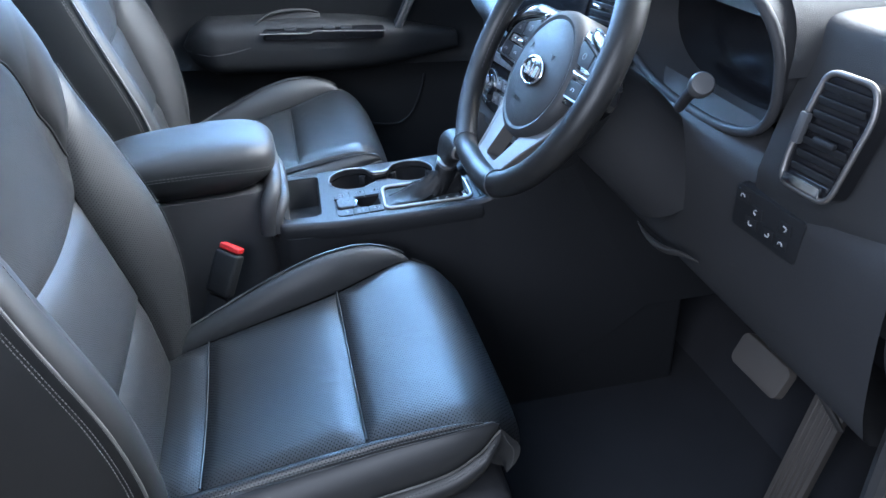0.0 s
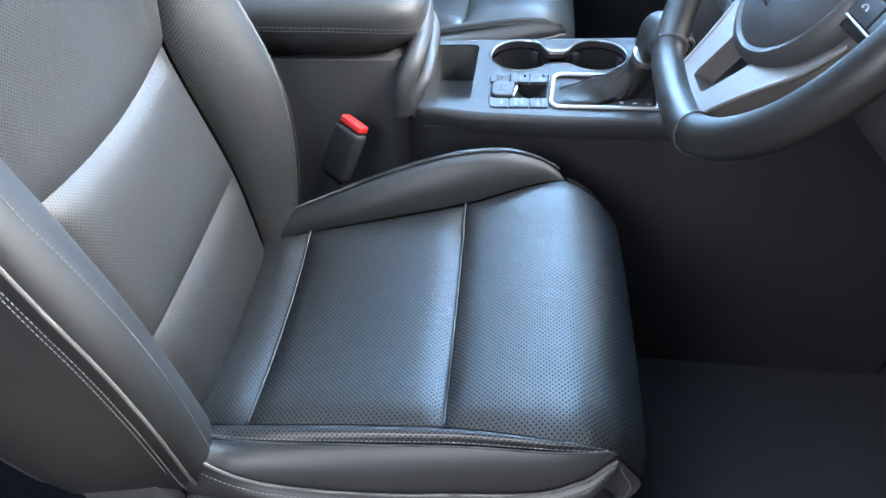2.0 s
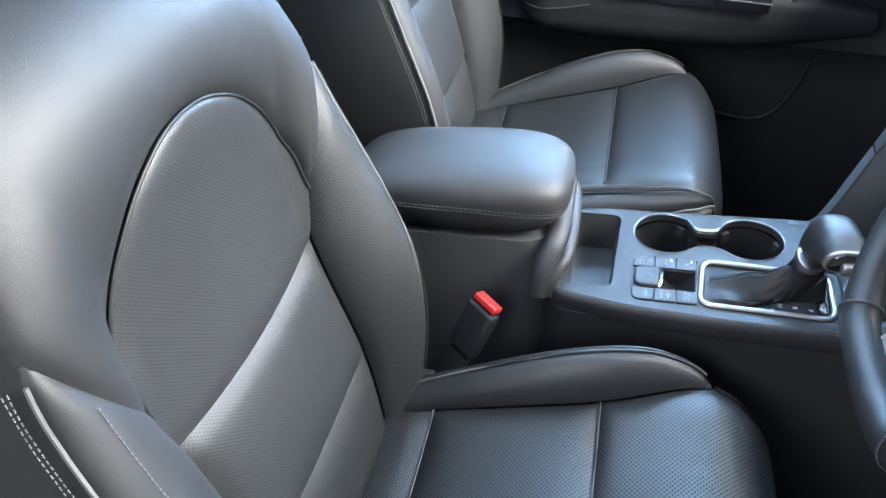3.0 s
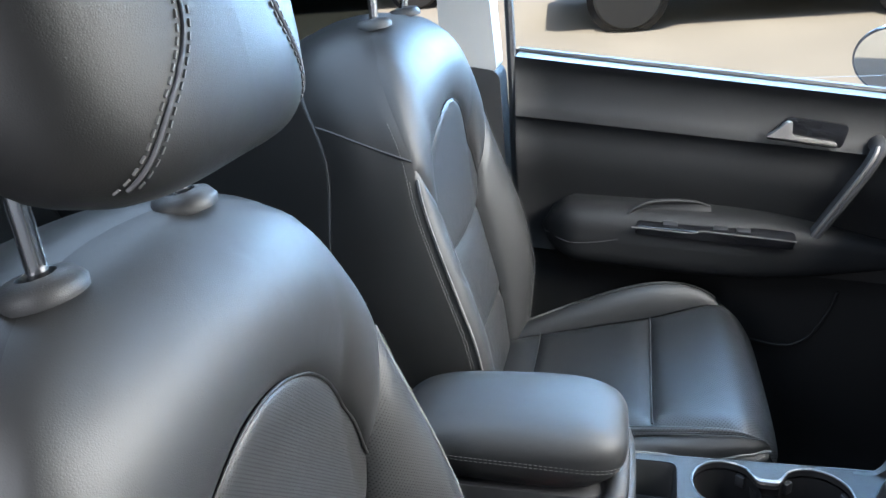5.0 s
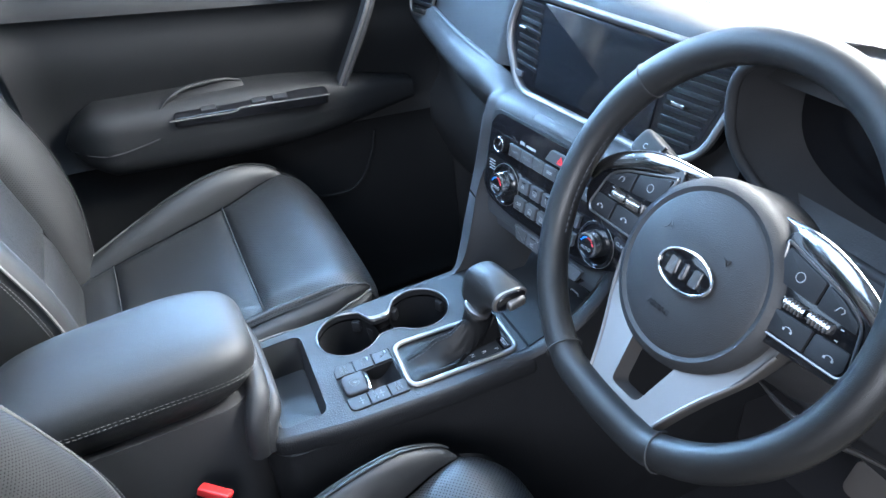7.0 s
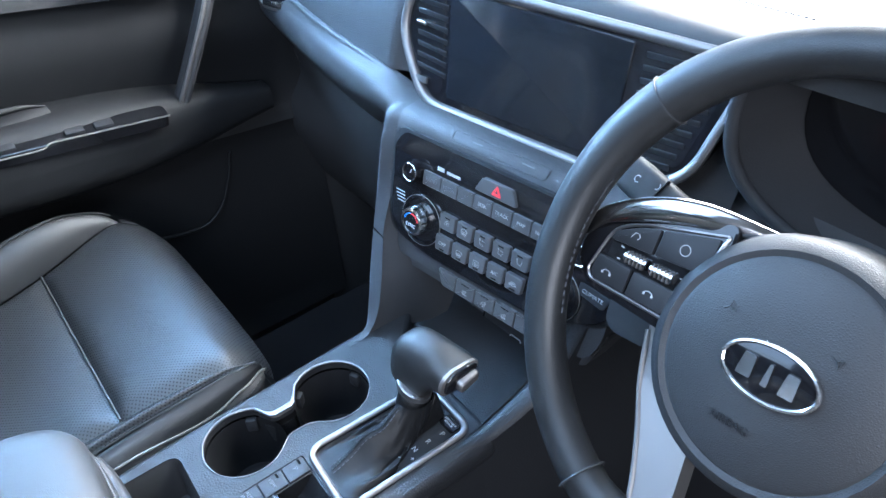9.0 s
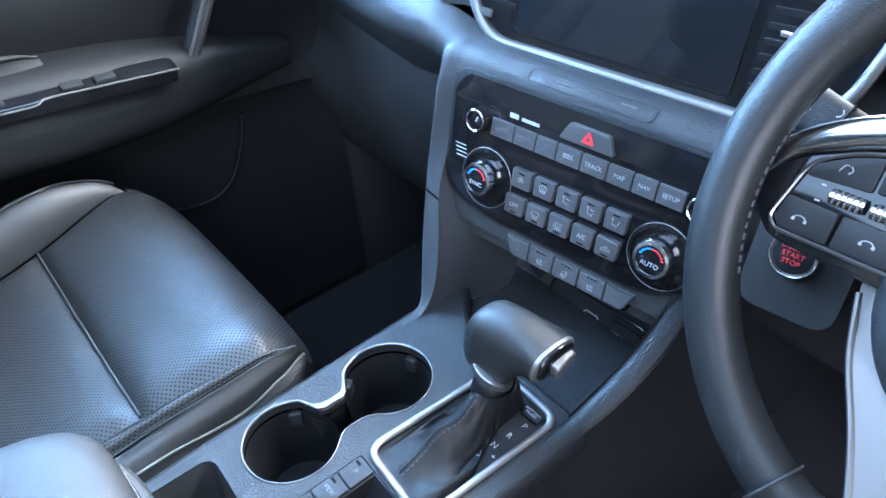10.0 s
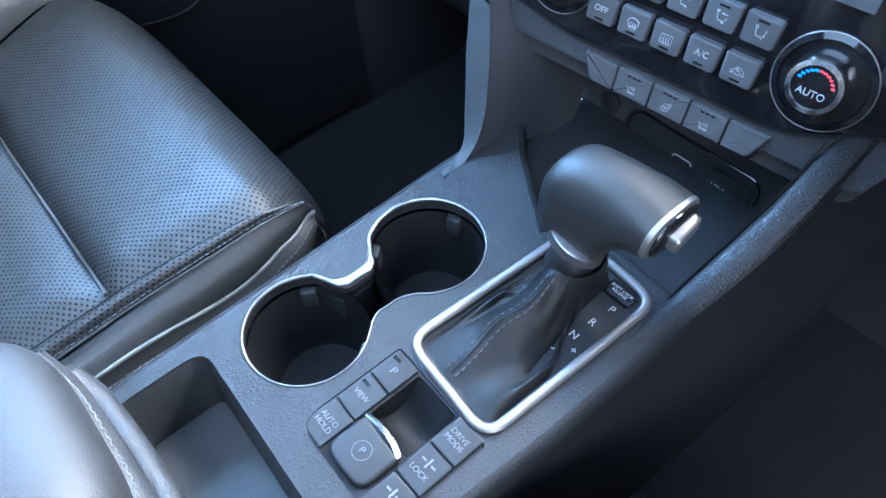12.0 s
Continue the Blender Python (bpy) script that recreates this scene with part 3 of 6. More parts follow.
    def side_wrap(u, v):
        f = min(79.999, max(0.0, v * 80))
        p = RC[int(f)].lerp(RC[int(f) + 1], f - int(f))
        k = min(1.0, max(0.0, (p.z - 1.10) / 0.24))
        k = k * k * (3 - 2 * k)
        out = Vector((0, p.y, max(0.0, p.z - 1.15) * 0.8 * k))
        out = out.normalized() if out.length > 1e-6 else Vector((0, 0, 1))
        return p + Vector((-((p.x - bx(min(p.z, 1.34)) + 0.118) * (1 - k) + 0.112 * k) * u, 0, -0.012 * u - 0.025 * u * max(0.0, (p.z - 1.3) / 0.13))) + out * (0.012 * math.sin(math.pi * u * 0.8))

    bs = P("backrest_side", sheet(side_wrap, 10, 80, 0.003, 0.003, sides="l"), RIMHIDE)
    for side in (1, -1):
        cut = []
        for i in range(13):
            goal = 1.248 + 0.055 * i / 12
            j = next(j for j in (range(80) if side > 0 else range(79, -1, -1)) if min(RC[j].z, RC[j + 1].z) <= goal <= max(RC[j].z, RC[j + 1].z))
            f = j + (goal - RC[j].z) / (RC[j + 1].z - RC[j].z)
            cut.append(Vector(side_wrap(i / 12, f / 80)) + Vector((0, 0.0036 * side, 0)))
        P("seam", tube(cut, 0.0016, 6), LEATHER, bs)
    for side in (1, -1):
        run = [p for p in RC if p.y * side > 0.05 and 0.80 < p.z < 1.30]
        P("stitching", stitches([p + Vector((-0.012, side * 0.0062, 0)) for p in run]), THREAD, bs, "pale grey stitching")

    def back(u, v):
        p = Vector(side_wrap(1.0, v))
        c = Vector((bx(min(max(p.z, 0.8), 1.30)) - 0.145, 0, min(max(p.z, 0.8), 1.33)))
        q = p.lerp(c, u)
        return q + Vector((-0.02 * math.sin(math.pi * min(1, u * 2.5) / 2), 0, 0))

    P("seat_back_shell", sheet(back, 10, 80, 0.0, 0.0), DULL, None, "matt black seat back shell")
    P("seat_back_trim", tube([Vector(side_wrap(1.0, i / 80)) + Vector((-0.004, 0, 0)) for i in range(2, 79)], 0.0032, 6), SOFT)
    # recliner cover at the hinge
    for side in (1, -1):
        P("recliner_cover", lathe([(0.05, 0.0), (0.048, 0.012), (0.03, 0.018)], Matrix.Translation((-0.475, side * (0.235 if side > 0 else 0.212), 0.75)) @ Matrix.Rotation(radians(-90 * side), 4, "X"), 24), DULL)

    # headrest
    hc = Vector((-0.516, 0, 1.560))

    def pad(u, v):
        th, ph = math.pi * (u - 0.5), 2 * math.pi * v
        def pw(c, e):
            return math.copysign(abs(c) ** e, c)
        z = pw(math.sin(th), 0.62)
        y = pw(math.cos(th), 0.5) * pw(math.sin(ph), 0.62)
        x = pw(math.cos(th), 0.5) * pw(math.cos(ph), 0.7)
        lean = 0.012 * z
        return hc + Vector((0.066 * x - lean - 0.25 * (0.135 * y) ** 2 * (1 if x > 0 else 0), 0.135 * y * (1 + 0.06 * z), 0.098 * z - (0.012 * y * y if z < 0 else 0.02 * y * y)))

    hr = P("headrest", sheet(pad, 24, 64), RIMHIDE, None, "black leather headrest with double stitching", 179)
    def on_pad(w, z):
        """The point on the front of the headrest at this width and height."""
        zz = (z - hc.z) / 0.098
        for _ in range(3):
            yy = w / (0.135 * (1 + 0.06 * zz))
            zz = (z - hc.z + (0.012 if z < hc.z else 0.02) * yy * yy) / 0.098
        cy = math.sqrt(max(0.0, 1 - min(1.0, abs(zz) ** (1 / 0.62)) ** 2)) ** 0.5
        q = min(1.0, (abs(yy) / max(cy, 1e-3)) ** (1 / 0.62))
        x = cy * (1 - q * q) ** 0.35
        return hc + Vector((0.066 * x - 0.012 * zz - 0.25 * w * w + 0.0004, w, z - hc.z))

    for side in (-1, 1):
        for off, row in ((-0.0048, "stitch"), (0.0, "seam"), (0.0048, "stitch")):
            line = [on_pad(side * (ease(z, [1.478, 1.496, 1.511, 1.529, 1.545, 1.56, 1.60, 1.64], [0.0990, 0.0880, 0.0790, 0.0650, 0.0540, 0.0490, 0.0470, 0.0500]) + off), z) for z in [1.478 + 0.162 * i / 60 for i in range(61)]]
            if row == "seam":
                P("seam", tube(line, 0.0014, 6), DARKTHREAD, hr)
            else:
                P("stitching", stitches(line, 0.0009, 0.0042, 0.0026), THREAD, hr, "pale grey double stitching")
    for w in (0.075, -0.075):
        g = P("headrest_post", tube([(-0.567, w, 1.36), (-0.564, w, 1.50)], 0.0065, 12), CHROME, None, "chrome headrest post")
        P("guide", lathe([(0.026, 0.0), (0.027, 0.006), (0.022, 0.013), (0.012, 0.015), (0.010, 0.006)], Matrix.Translation((-0.566, w, 1.402)) @ Matrix.Rotation(radians(-8), 4, "Y"), 28), SOFT, g, "black plastic post guide")
    return root


build_seat("driver_seat", -0.348, 1, 0.0, 0.0, "black perforated leather driver's seat with pale piping and stitched headrest")
build_seat("passenger_seat", 0.353, 1, -0.026, 0.066, "black perforated leather passenger seat with pale piping, set beside the console", 0.86)


# ---- centre console ----
ZC = 0.900
console = thing("centre_console", (-0.15, 0.02, 0.45), "grained black centre console with cup holders, switches and padded armrest", "centre console")

cup_a, cup_b, ra, rb = (-0.099, 0.0635), (0.0075, 0.0640), 0.0435, 0.0435


def cup_outline(grow=0.0):
    """Two round cups joined by a narrower waist."""
    pts = []
    arcs = ((cup_a, ra + grow, 50, 316), (cup_b, rb + grow, -138, 130))
    waists = ([(-0.0610, 0.0385 - grow), (-0.0555, 0.0412 - grow), (-0.0390, 0.0408 - grow), (-0.0325, 0.0390 - grow)], [(-0.0285, 0.0850 + grow), (-0.0325, 0.0770 + grow), (-0.0380, 0.0735 + grow), (-0.0560, 0.0738 + grow), (-0.0620, 0.0775 + grow), (-0.0660, 0.0860 + grow)])
    for (c, r, a0, a1), waist in zip(arcs, waists):
        for i in range(31):
            a = radians(a0 + (a1 - a0) * i / 30)
            pts.append((c[0] + r * math.cos(a), c[1] + r * math.sin(a)))
        pts += waist
    return pts


tray_hole = rpoly([(-0.228, -0.060), (-0.166, -0.060), (-0.160, 0.096), (-0.228, 0.096)], 0.014)
switch_hole = rpoly([(-0.1425, -0.078), (-0.064, -0.078), (-0.0605, 0.0095), (-0.1415, 0.0095)], [0.016, 0.003, 0.003, 0.016])
top_line = rpoly([(-0.236, -0.071), (-0.15, -0.087), (-0.03, -0.095), (0.102, -0.097), (0.1045, 0.0065), (0.074, 0.0140), (0.122, 0.086), (0.152, 0.118), (0.05, 0.1165), (-0.04, 0.1135), (-0.20, 0.1085), (-0.240, 0.1045)], [0.012, 0.02, 0.02, 0.004, 0.004, 0.004, 0.004, 0.004, 0.02, 0.02, 0.02, 0.01])
inner_bezel = rpoly([(-0.0575, -0.0715), (0.0875, -0.0755), (0.0915, -0.001), (-0.051, 0.006)], 0.014, 5)
part("top_panel", slab(top_line, ZC - 0.010, ZC, holes=[cup_outline(), tray_hole, inner_bezel, switch_hole]), HARD, console, "grained black top panel", True, 30)
# rounded shoulder round the top and side walls


def ringwall(line, offs, closed=True):
    """A skin through copies of a closed line, each moved outward and to a height."""
    bm = bmesh.new()
    n = len(line)
    c = [(Vector((line[(i + 1) % n][0] - line[i - 1][0], line[(i + 1) % n][1] - line[i - 1][1])).normalized()) for i in range(n)]
    rows = []
    for o, z in offs:
        rows.append([bm.verts.new((line[i][0] + c[i].y * o, line[i][1] - c[i].x * o, z)) for i in range(n)])
    for A, B in zip(rows, rows[1:]):
        for i in range(n):
            bm.faces.new((A[i - 1], A[i], B[i], B[i - 1]))
    bmesh.ops.recalc_face_normals(bm, faces=bm.faces[:])
    return bm


part("console_shoulder", ringwall(top_line, [(0.0, ZC), (0.003, ZC - 0.001), (0.0055, ZC - 0.0035), (0.007, ZC - 0.010), (0.0075, ZC - 0.022), (0.005, ZC - 0.03)]), HARD, console)
side_line = rpoly([(-0.252, -0.060), (-0.225, -0.086), (-0.03, -0.094), (0.50, -0.12), (0.50, 0.135), (0.05, 0.120), (-0.03, 0.117), (-0.225, 0.112), (-0.252, 0.098)], 0.012)
part("console_side", slab(side_line, 0.40, ZC - 0.03 + 0.006, None, 0.0, holes=[cup_outline(0.0035), rpoly([(-0.23, -0.064), (-0.162, -0.064), (-0.156, 0.1), (-0.23, 0.1)], 0.01)]), HARD, console, "grained black console side panels")
# cups
for c, r, angles in ((cup_a, ra, (58, 305)), (cup_b, rb, (133, 20))):
    cup = part("cup_holder", lathe([(0.002, -0.0855), (r * 0.84, -0.085), (r * 0.90, -0.080), (r * 0.985, -0.02), (r * 0.985, -0.0125)], Matrix.Translation((c[0], c[1], ZC)), 36, False), SHADED_WELL, console, "deep black cup holder, coloured darker as if shaded")
    for a in angles:
        part("cup_clip", box((r * 0.93, 0, -0.021), (0.008, 0.013, 0.018), 0.003, 2, Matrix.Translation((c[0], c[1], ZC)) @ Matrix.Rotation(radians(a), 4, "Z")), BUTTON, cup)
co = cup_outline()
loop = even([Vector((x, y, ZC + 0.0006)) for x, y in co] + [Vector((co[0][0], co[0][1], ZC + 0.0006))], 150)[:-1]
part("cup_ring", tube(loop, [0.0006 + 0.0010 * min(1.0, max(0.0, (p.y - 0.045) / 0.03)) for p in loop], 8, True), GUNMETAL, console, "satin silver cup holder ring")
in_edge = spline([(-0.0665, 0.0865, 0), (-0.0625, 0.0780, 0), (-0.0575, 0.0732, 0), (-0.0475, 0.0725, 0), (-0.0375, 0.0730, 0), (-0.0325, 0.0775, 0), (-0.0285, 0.0860, 0)], 30)
out_edge = spline([(-0.0690, 0.0905, 0), (-0.0635, 0.0855, 0), (-0.0560, 0.0818, 0), (-0.0470, 0.0808, 0), (-0.0360, 0.0818, 0), (-0.0310, 0.0860, 0), (-0.0250, 0.0920, 0)], 30)
part("waist_plate", sheet(lambda u, v: out_edge[round(u * 30)].lerp(in_edge[round(u * 30)], v) + Vector((0, 0, ZC - 0.0030 + 0.0055 * math.sin(math.pi * v) ** 0.4)), 30, 10), WARMSILVER, console, "satin silver bridge between the cups", True, 179)
# open tray with a ribbed rubber floor
part("tray_well", ringwall(tray_hole, [(0.0, ZC - 0.002), (-0.003, ZC - 0.012), (-0.006, ZC - 0.060)]), SOFT, console)
part("tray_floor", slab(rpoly([(-0.227, -0.06), (-0.164, -0.06), (-0.158, 0.098), (-0.227, 0.098)], 0.01), ZC - 0.068, ZC - 0.057), RUBBER, console, "fine-textured black rubber tray mat")

# switches by the lever
recess_line = rpoly([(-0.1045, -0.052), (-0.0645, -0.052), (-0.0635, -0.0142), (-0.1045, -0.0142)], 0.003)
part("switch_bed", slab(rpoly([(-0.1425, -0.078), (-0.064, -0.078), (-0.0605, 0.0095), (-0.1415, 0.0095)], 0.006), ZC - 0.026, ZC - 0.0015, holes=[recess_line]), SHADED_WELL, console)


def key(name, pts, parent, m=None, h0=-0.004, h1=0.0014, material=BUTTON, bevel=0.0012, r=0.0015):
    return part(name, slab(rpoly(pts, r), h0, h1, m, bevel, 2), material, parent, "", True, 16)


T0 = Matrix.Translation((0, 0, ZC))
xs = [-0.1412, -0.1143, -0.0875, -0.0622]
texts_a = ["AUTO\nHOLD", "VIEW", "P"]
texts_c = [None, "LOCK", "DRIVE\nMODE"]
for i in range(3):
    x0, x1 = xs[i] + 0.0006, xs[i + 1] - 0.0006
    k = key("switch_button", [(x0, -0.0125), (x1, -0.0125), (x1 + 0.001, 0.0082), (x0 + 0.001, 0.0082)], console, T0, r=[0.0015, 0.0015, 0.0015, 0.0015 if i else 0.012])
    letters("lettering", texts_a[i], 0.0054 if i < 2 else 0.008, Matrix.Translation(((x0 + x1) / 2, -0.002, ZC + 0.0018)) @ Matrix.Rotation(radians(-90), 4, "Z"), DIMPRINT, k)
    if i:
        part("indicator_bar", box((x1 - 0.005, 0.003, ZC + 0.0016), (0.0022, 0.006, 0.0006), 0), GLOSS, k)
    k = key("switch_button", [(x0, -0.0755), (x1, -0.0755), (x1, -0.0535), (x0, -0.0535)], console, T0, r=[0.012 if i == 0 else 0.0015, 0.0015, 0.0015, 0.0015])
    if texts_c[i]:
        letters("lettering", texts_c[i], 0.0054, Matrix.Translation(((x0 + x1) / 2 - (0.004 if i == 1 else 0), -0.064, ZC + 0.0018)) @ Matrix.Rotation(radians(-90), 4, "Z"), DIMPRINT, k)
    if i < 2:
        for du in (-0.004, 0.0, 0.004):
            part("symbol", box(((x0 + x1) / 2 + 0.004, -0.064 + du, ZC + 0.0016), (0.0012 if du else 0.007, 0.0012 if not du else 0.0035, 0.0004), 0), DIMPRINT, k)
part("switch_recess", sheet(lambda u, v: (-0.1045 + 0.042 * u, -0.053 + 0.040 * v, ZC - 0.002 - 0.022 * math.sin(math.pi * min(1.0, 0.12 + 0.9 * u))), 10, 4), SHADED_WELL, console, "recess before the switch, coloured dark as if shaded")
pb = part("parking_brake_switch", slab(rpoly([(-0.1385, -0.0505), (-0.1085, -0.0515), (-0.1065, -0.0148), (-0.1385, -0.0145)], [0.010, 0.004, 0.004, 0.010]), -0.004, 0.0042, T0, 0.003, 3), BUTTON, console, "satin black parking brake switch")
letters("lettering", "P", 0.0066, Matrix.Translation((-0.1225, -0.0325, ZC + 0.0046)) @ Matrix.Rotation(radians(-90), 4, "Z"), DIMPRINT, pb)
part("symbol_ring", tube([(-0.1225 + 0.0062 * math.cos(radians(a)), -0.0325 + 0.0062 * math.sin(radians(a)), ZC + 0.0045) for a in range(0, 360, 15)], 0.00030, 4, True), DIMPRINT, pb)
part("chrome_edge", tube([(-0.1085, -0.0500, ZC + 0.0015), (-0.1058, -0.042, ZC + 0.0035), (-0.1050, -0.033, ZC + 0.0042), (-0.1052, -0.024, ZC + 0.0035), (-0.1062, -0.0155, ZC + 0.0015)], 0.0024, 8), CHROME, pb, "bright chrome edge")

# armrest
arm_c = Vector((-0.375, 0.024, 1.0))  # padded lid, hinged at the back


def arm(u, v):
    th, ph = math.pi * (u - 0.5), 2 * math.pi * v
    def pw(c, e):
        return math.copysign(abs(c) ** e, c)
    z = pw(math.sin(th), 0.80)
    x = pw(math.cos(th), 0.52) * pw(math.cos(ph), 0.50)
    y = pw(math.cos(th), 0.52) * pw(math.sin(ph), 0.50)
    return arm_c + Vector((0.15 * x - (0.030 * z * z if z < 0 else 0.0) * x, 0.083 * y * (1 + 0.02 * x), (0.040 if z > 0 else 0.052) * z + (0.006 * x if z > 0 else 0) - 0.004 * x * x))


ar = part("armrest", sheet(arm, 30, 80), ARMHIDE, console, "padded black leather armrest lid", True, 179)
for zz in (-0.0030, 0.0015):
    pts = []
    for i in range(81):
        ph = 2 * math.pi * (-0.30 + 0.60 * i / 80)
        c, sn = math.cos(ph), math.sin(ph)
        pts.append(arm_c + Vector((0.1507 * math.copysign(abs(c) ** 0.50, c), 0.0838 * math.copysign(abs(sn) ** 0.50, sn), zz + 0.004 - 0.018 * ((c + 1) / 2) ** 3)))
    part("stitching", stitches(pts, 0.0005, 0.004, 0.002), THREAD, ar, "pale grey stitching")
part("console_box", slab(rpoly([(-0.56, -0.052), (-0.272, -0.052), (-0.248, -0.038), (-0.248, 0.084), (-0.272, 0.100), (-0.56, 0.100)], [0.02, 0.03, 0.02, 0.02, 0.03, 0.02]), 0.40, 0.955, None, 0.004), DULL, console)
for o, r in ((-0.006, 0.014), (0.006, 0.010)):
    part("box_front_moulding", tube(spline([(-0.238 + o, 0.098, 0.958 - o * 2.2), (-0.232 + o, 0.075, 0.950 - o * 2.2), (-0.230 + o, 0.02, 0.945 - o * 2.2), (-0.232 + o, -0.04, 0.940 - o * 2.2), (-0.244 + o, -0.060, 0.920 - o * 1.5), (-0.250 + o, -0.066, 0.885)], 24), r, 12), SOFT, console)

# side arms rising to the dashboard, round the open shelf
def arm_strip(y_in, y_out, pts, nm):
    C = spline([(x, 0, z) for x, z in pts], 40)
    W = spline([(a, b, 0) for a, b in zip(y_in, y_out)], 40)
    def fn(u, v):
        i = round(u * 40)
        c = C[i]
        t = C[min(i + 1, 40)] - C[max(i - 1, 0)]
        nrm = Vector((-t.z, 0, t.x)).normalized()
        a = W[i].x + (W[i].y - W[i].x) * v
        return c + Vector((0, a, 0)) + nrm * (0.006 * math.sin(math.pi * v) ** 0.5 - 0.006)
    return sheet(fn, 40, 10)


# the edge of the pillar and wing, and the line where they meet stack and fascia
EDGE = [(0.060, 0.1165, 0.8990), (0.088, 0.1210, 0.902), (0.110, 0.142, 0.920), (0.134, 0.166, 0.955), (0.159, 0.187, 1.000), (0.172, 0.193, 1.040), (0.181, 0.194, 1.078), (0.189, 0.197, 1.106), (0.194, 0.204, 1.125), (0.197, 0.222, 1.138), (0.199, 0.264, 1.140), (0.204, 0.330, 1.135), (0.222, 0.45, 1.130), (0.247, 0.60, 1.130), (0.277, 0.74, 1.130)]
MEET = [(0.060, 0.1065, 0.9015), (0.086, 0.1080, 0.902), (0.108, 0.114, 0.922), (0.129, 0.130, 0.957), (0.158, 0.160, 0.998), (0.1806, 0.1683, 1.040), (0.1899, 0.1705, 1.078), (0.1971, 0.1725, 1.108), (0.2125, 0.1765, 1.131), (0.248, 0.187, 1.137), (0.249, 0.250, 1.151), (0.250, 0.330, 1.155), (0.262, 0.45, 1.158), (0.286, 0.60, 1.160), (0.306, 0.74, 1.160)]


def along(pts, t):
    ks = list(range(len(pts)))
    return Vector((ease(t, ks, [p[0] for p in pts]), ease(t, ks, [p[1] for p in pts]), ease(t, ks, [p[2] for p in pts])))


def wing(t0, t1, n):
    """Rounded face from the meeting line to the edge, rolled over and running back."""
    def fn(u, v):
        t = t0 + (t1 - t0) * u
        e, i = along(EDGE, t), along(MEET, t)
        o = (e - i).normalized()
        k = min(1.0, max(0.0, (t - 6.5) / 2.5))
        k = k * k * (3 - 2 * k)
        b = Vector((0.97, 0.0, -0.10)).lerp(Vector((0.55, 0.0, -0.83)), k).normalized()
        r = min(0.007 + 0.035 * k, (e - i).length * (0.4 + 0.4 * k))
        top = o.cross((along(EDGE, t + 0.05) - along(EDGE, t - 0.05))).normalized()
        if top.x > 0:
            top = -top
        if v < 0.5:
            q = i.lerp(e - o * r, v / 0.5)
            return q + top * (0.0035 * math.sin(math.pi * v / 0.5) * min(1.0, max(0.0, (t - 9.3) / 1.5)))
        if v < 0.8:
            a = (v - 0.5) / 0.3 * math.pi / 2
            return e - o * r + o * (r * math.sin(a)) + b * (r * (1 - math.cos(a)))
        return e + b * (r + (v - 0.8) / 0.2 * 0.10)
    return sheet(fn, n, 20)


part("left_pillar", wing(0.0, 3.78, 30), HARD_LIT, console, "grained black pillar up to the dashboard", True, 179)
part("pillar_inner_side", sheet(lambda u, v: along(MEET, 0.9 + 4.1 * u) + Vector((0.003 + 0.11 * v, -0.012 * v + 0.004, -0.03 * v * (1 - u))), 30, 4), DULL, console, "dull black inner side of the pillar")
path_r = [(0.050, ZC - 0.001), (0.078, ZC + 0.003), (0.105, ZC + 0.006), (0.15, ZC + 0.028), (0.185, ZC + 0.062), (0.205, ZC + 0.10), (0.215, 1.04)]
part("right_pillar", arm_strip([-0.082, -0.082, -0.083, -0.087, -0.094, -0.101, -0.106], [-0.094, -0.096, -0.104, -0.111, -0.117, -0.123, -0.128], path_r, "p"), HARD, console, "grained black curved arm beside the shelf")
RP = spline([(x, 0, z) for x, z in path_r], 30)
part("right_pillar_side", sheet(lambda u, v: RP[round(u * 30)] + Vector((0.20 * v * u, ease(u, [0, 0.3, 0.6, 1], [-0.095, -0.105, -0.115, -0.127]), -0.005 - 0.40 * v)), 30, 3), HARD, console)
part("footwell_side_panel", sheet(lambda u, v: Vector((0.215 + 0.20 * v + (0.405 - 0.20 * v) * u, -0.127 - 0.010 * u, 1.035 - 0.40 * v)), 10, 8), HARD, console, "grained black panel beside the pedals")
part("right_pillar_inner", sheet(lambda u, v: RP[round(u * 30)] + Vector((0.0, ease(u, [0, 0.3, 0.6, 1], [-0.081, -0.083, -0.092, -0.105]), -0.004 - 0.06 * v)), 30, 2), DULL, console)
mat_bm = slab(rpoly([(0.070, -0.092), (0.242, -0.10), (0.242, 0.118), (0.070, 0.115)], 0.004), 0.860, 0.880)
for v in mat_bm.verts:
    v.co.z -= 0.19 * max(0.0, v.co.x - 0.09)
part("shelf_floor", mat_bm, RUBBER, console, "fine-textured black shelf mat")
MB = frame_of((0.236, 0.0, 0.875), (0.03, -1, 0), (0.20, 0, 1))
part("shelf_back", slab(rpoly([(-0.13, -0.04), (0.105, -0.04), (0.105, 0.11), (-0.13, 0.11)], 0.004), -0.02, 0.0, MB), DULL, console)
sock = part("socket_panel", slab(rrect(-0.062, -0.018, 0.064, 0.021, 0.012), 0.0, 0.003, MB, 0.0015), BUTTON, console, "black socket panel")
part("socket_rim", tube([MB @ Vector((x, y, 0.003)) for x, y in rrect(-0.062, -0.018, 0.064, 0.021, 0.012)], 0.0011, 6, True), GLOSS, sock)
part("usb_frame", tube([MB @ Vector((x, y, 0.0036)) for x, y in rrect(-0.0136, -0.0095, 0.0044, 0.0035, 0.003)], 0.0007, 6, True), PRINT, sock)
part("usb_port", box((-0.0046, -0.0030, 0.0036), (0.013, 0.0055, 0.0012), 0.0005, 1, MB), GLOSS, sock)
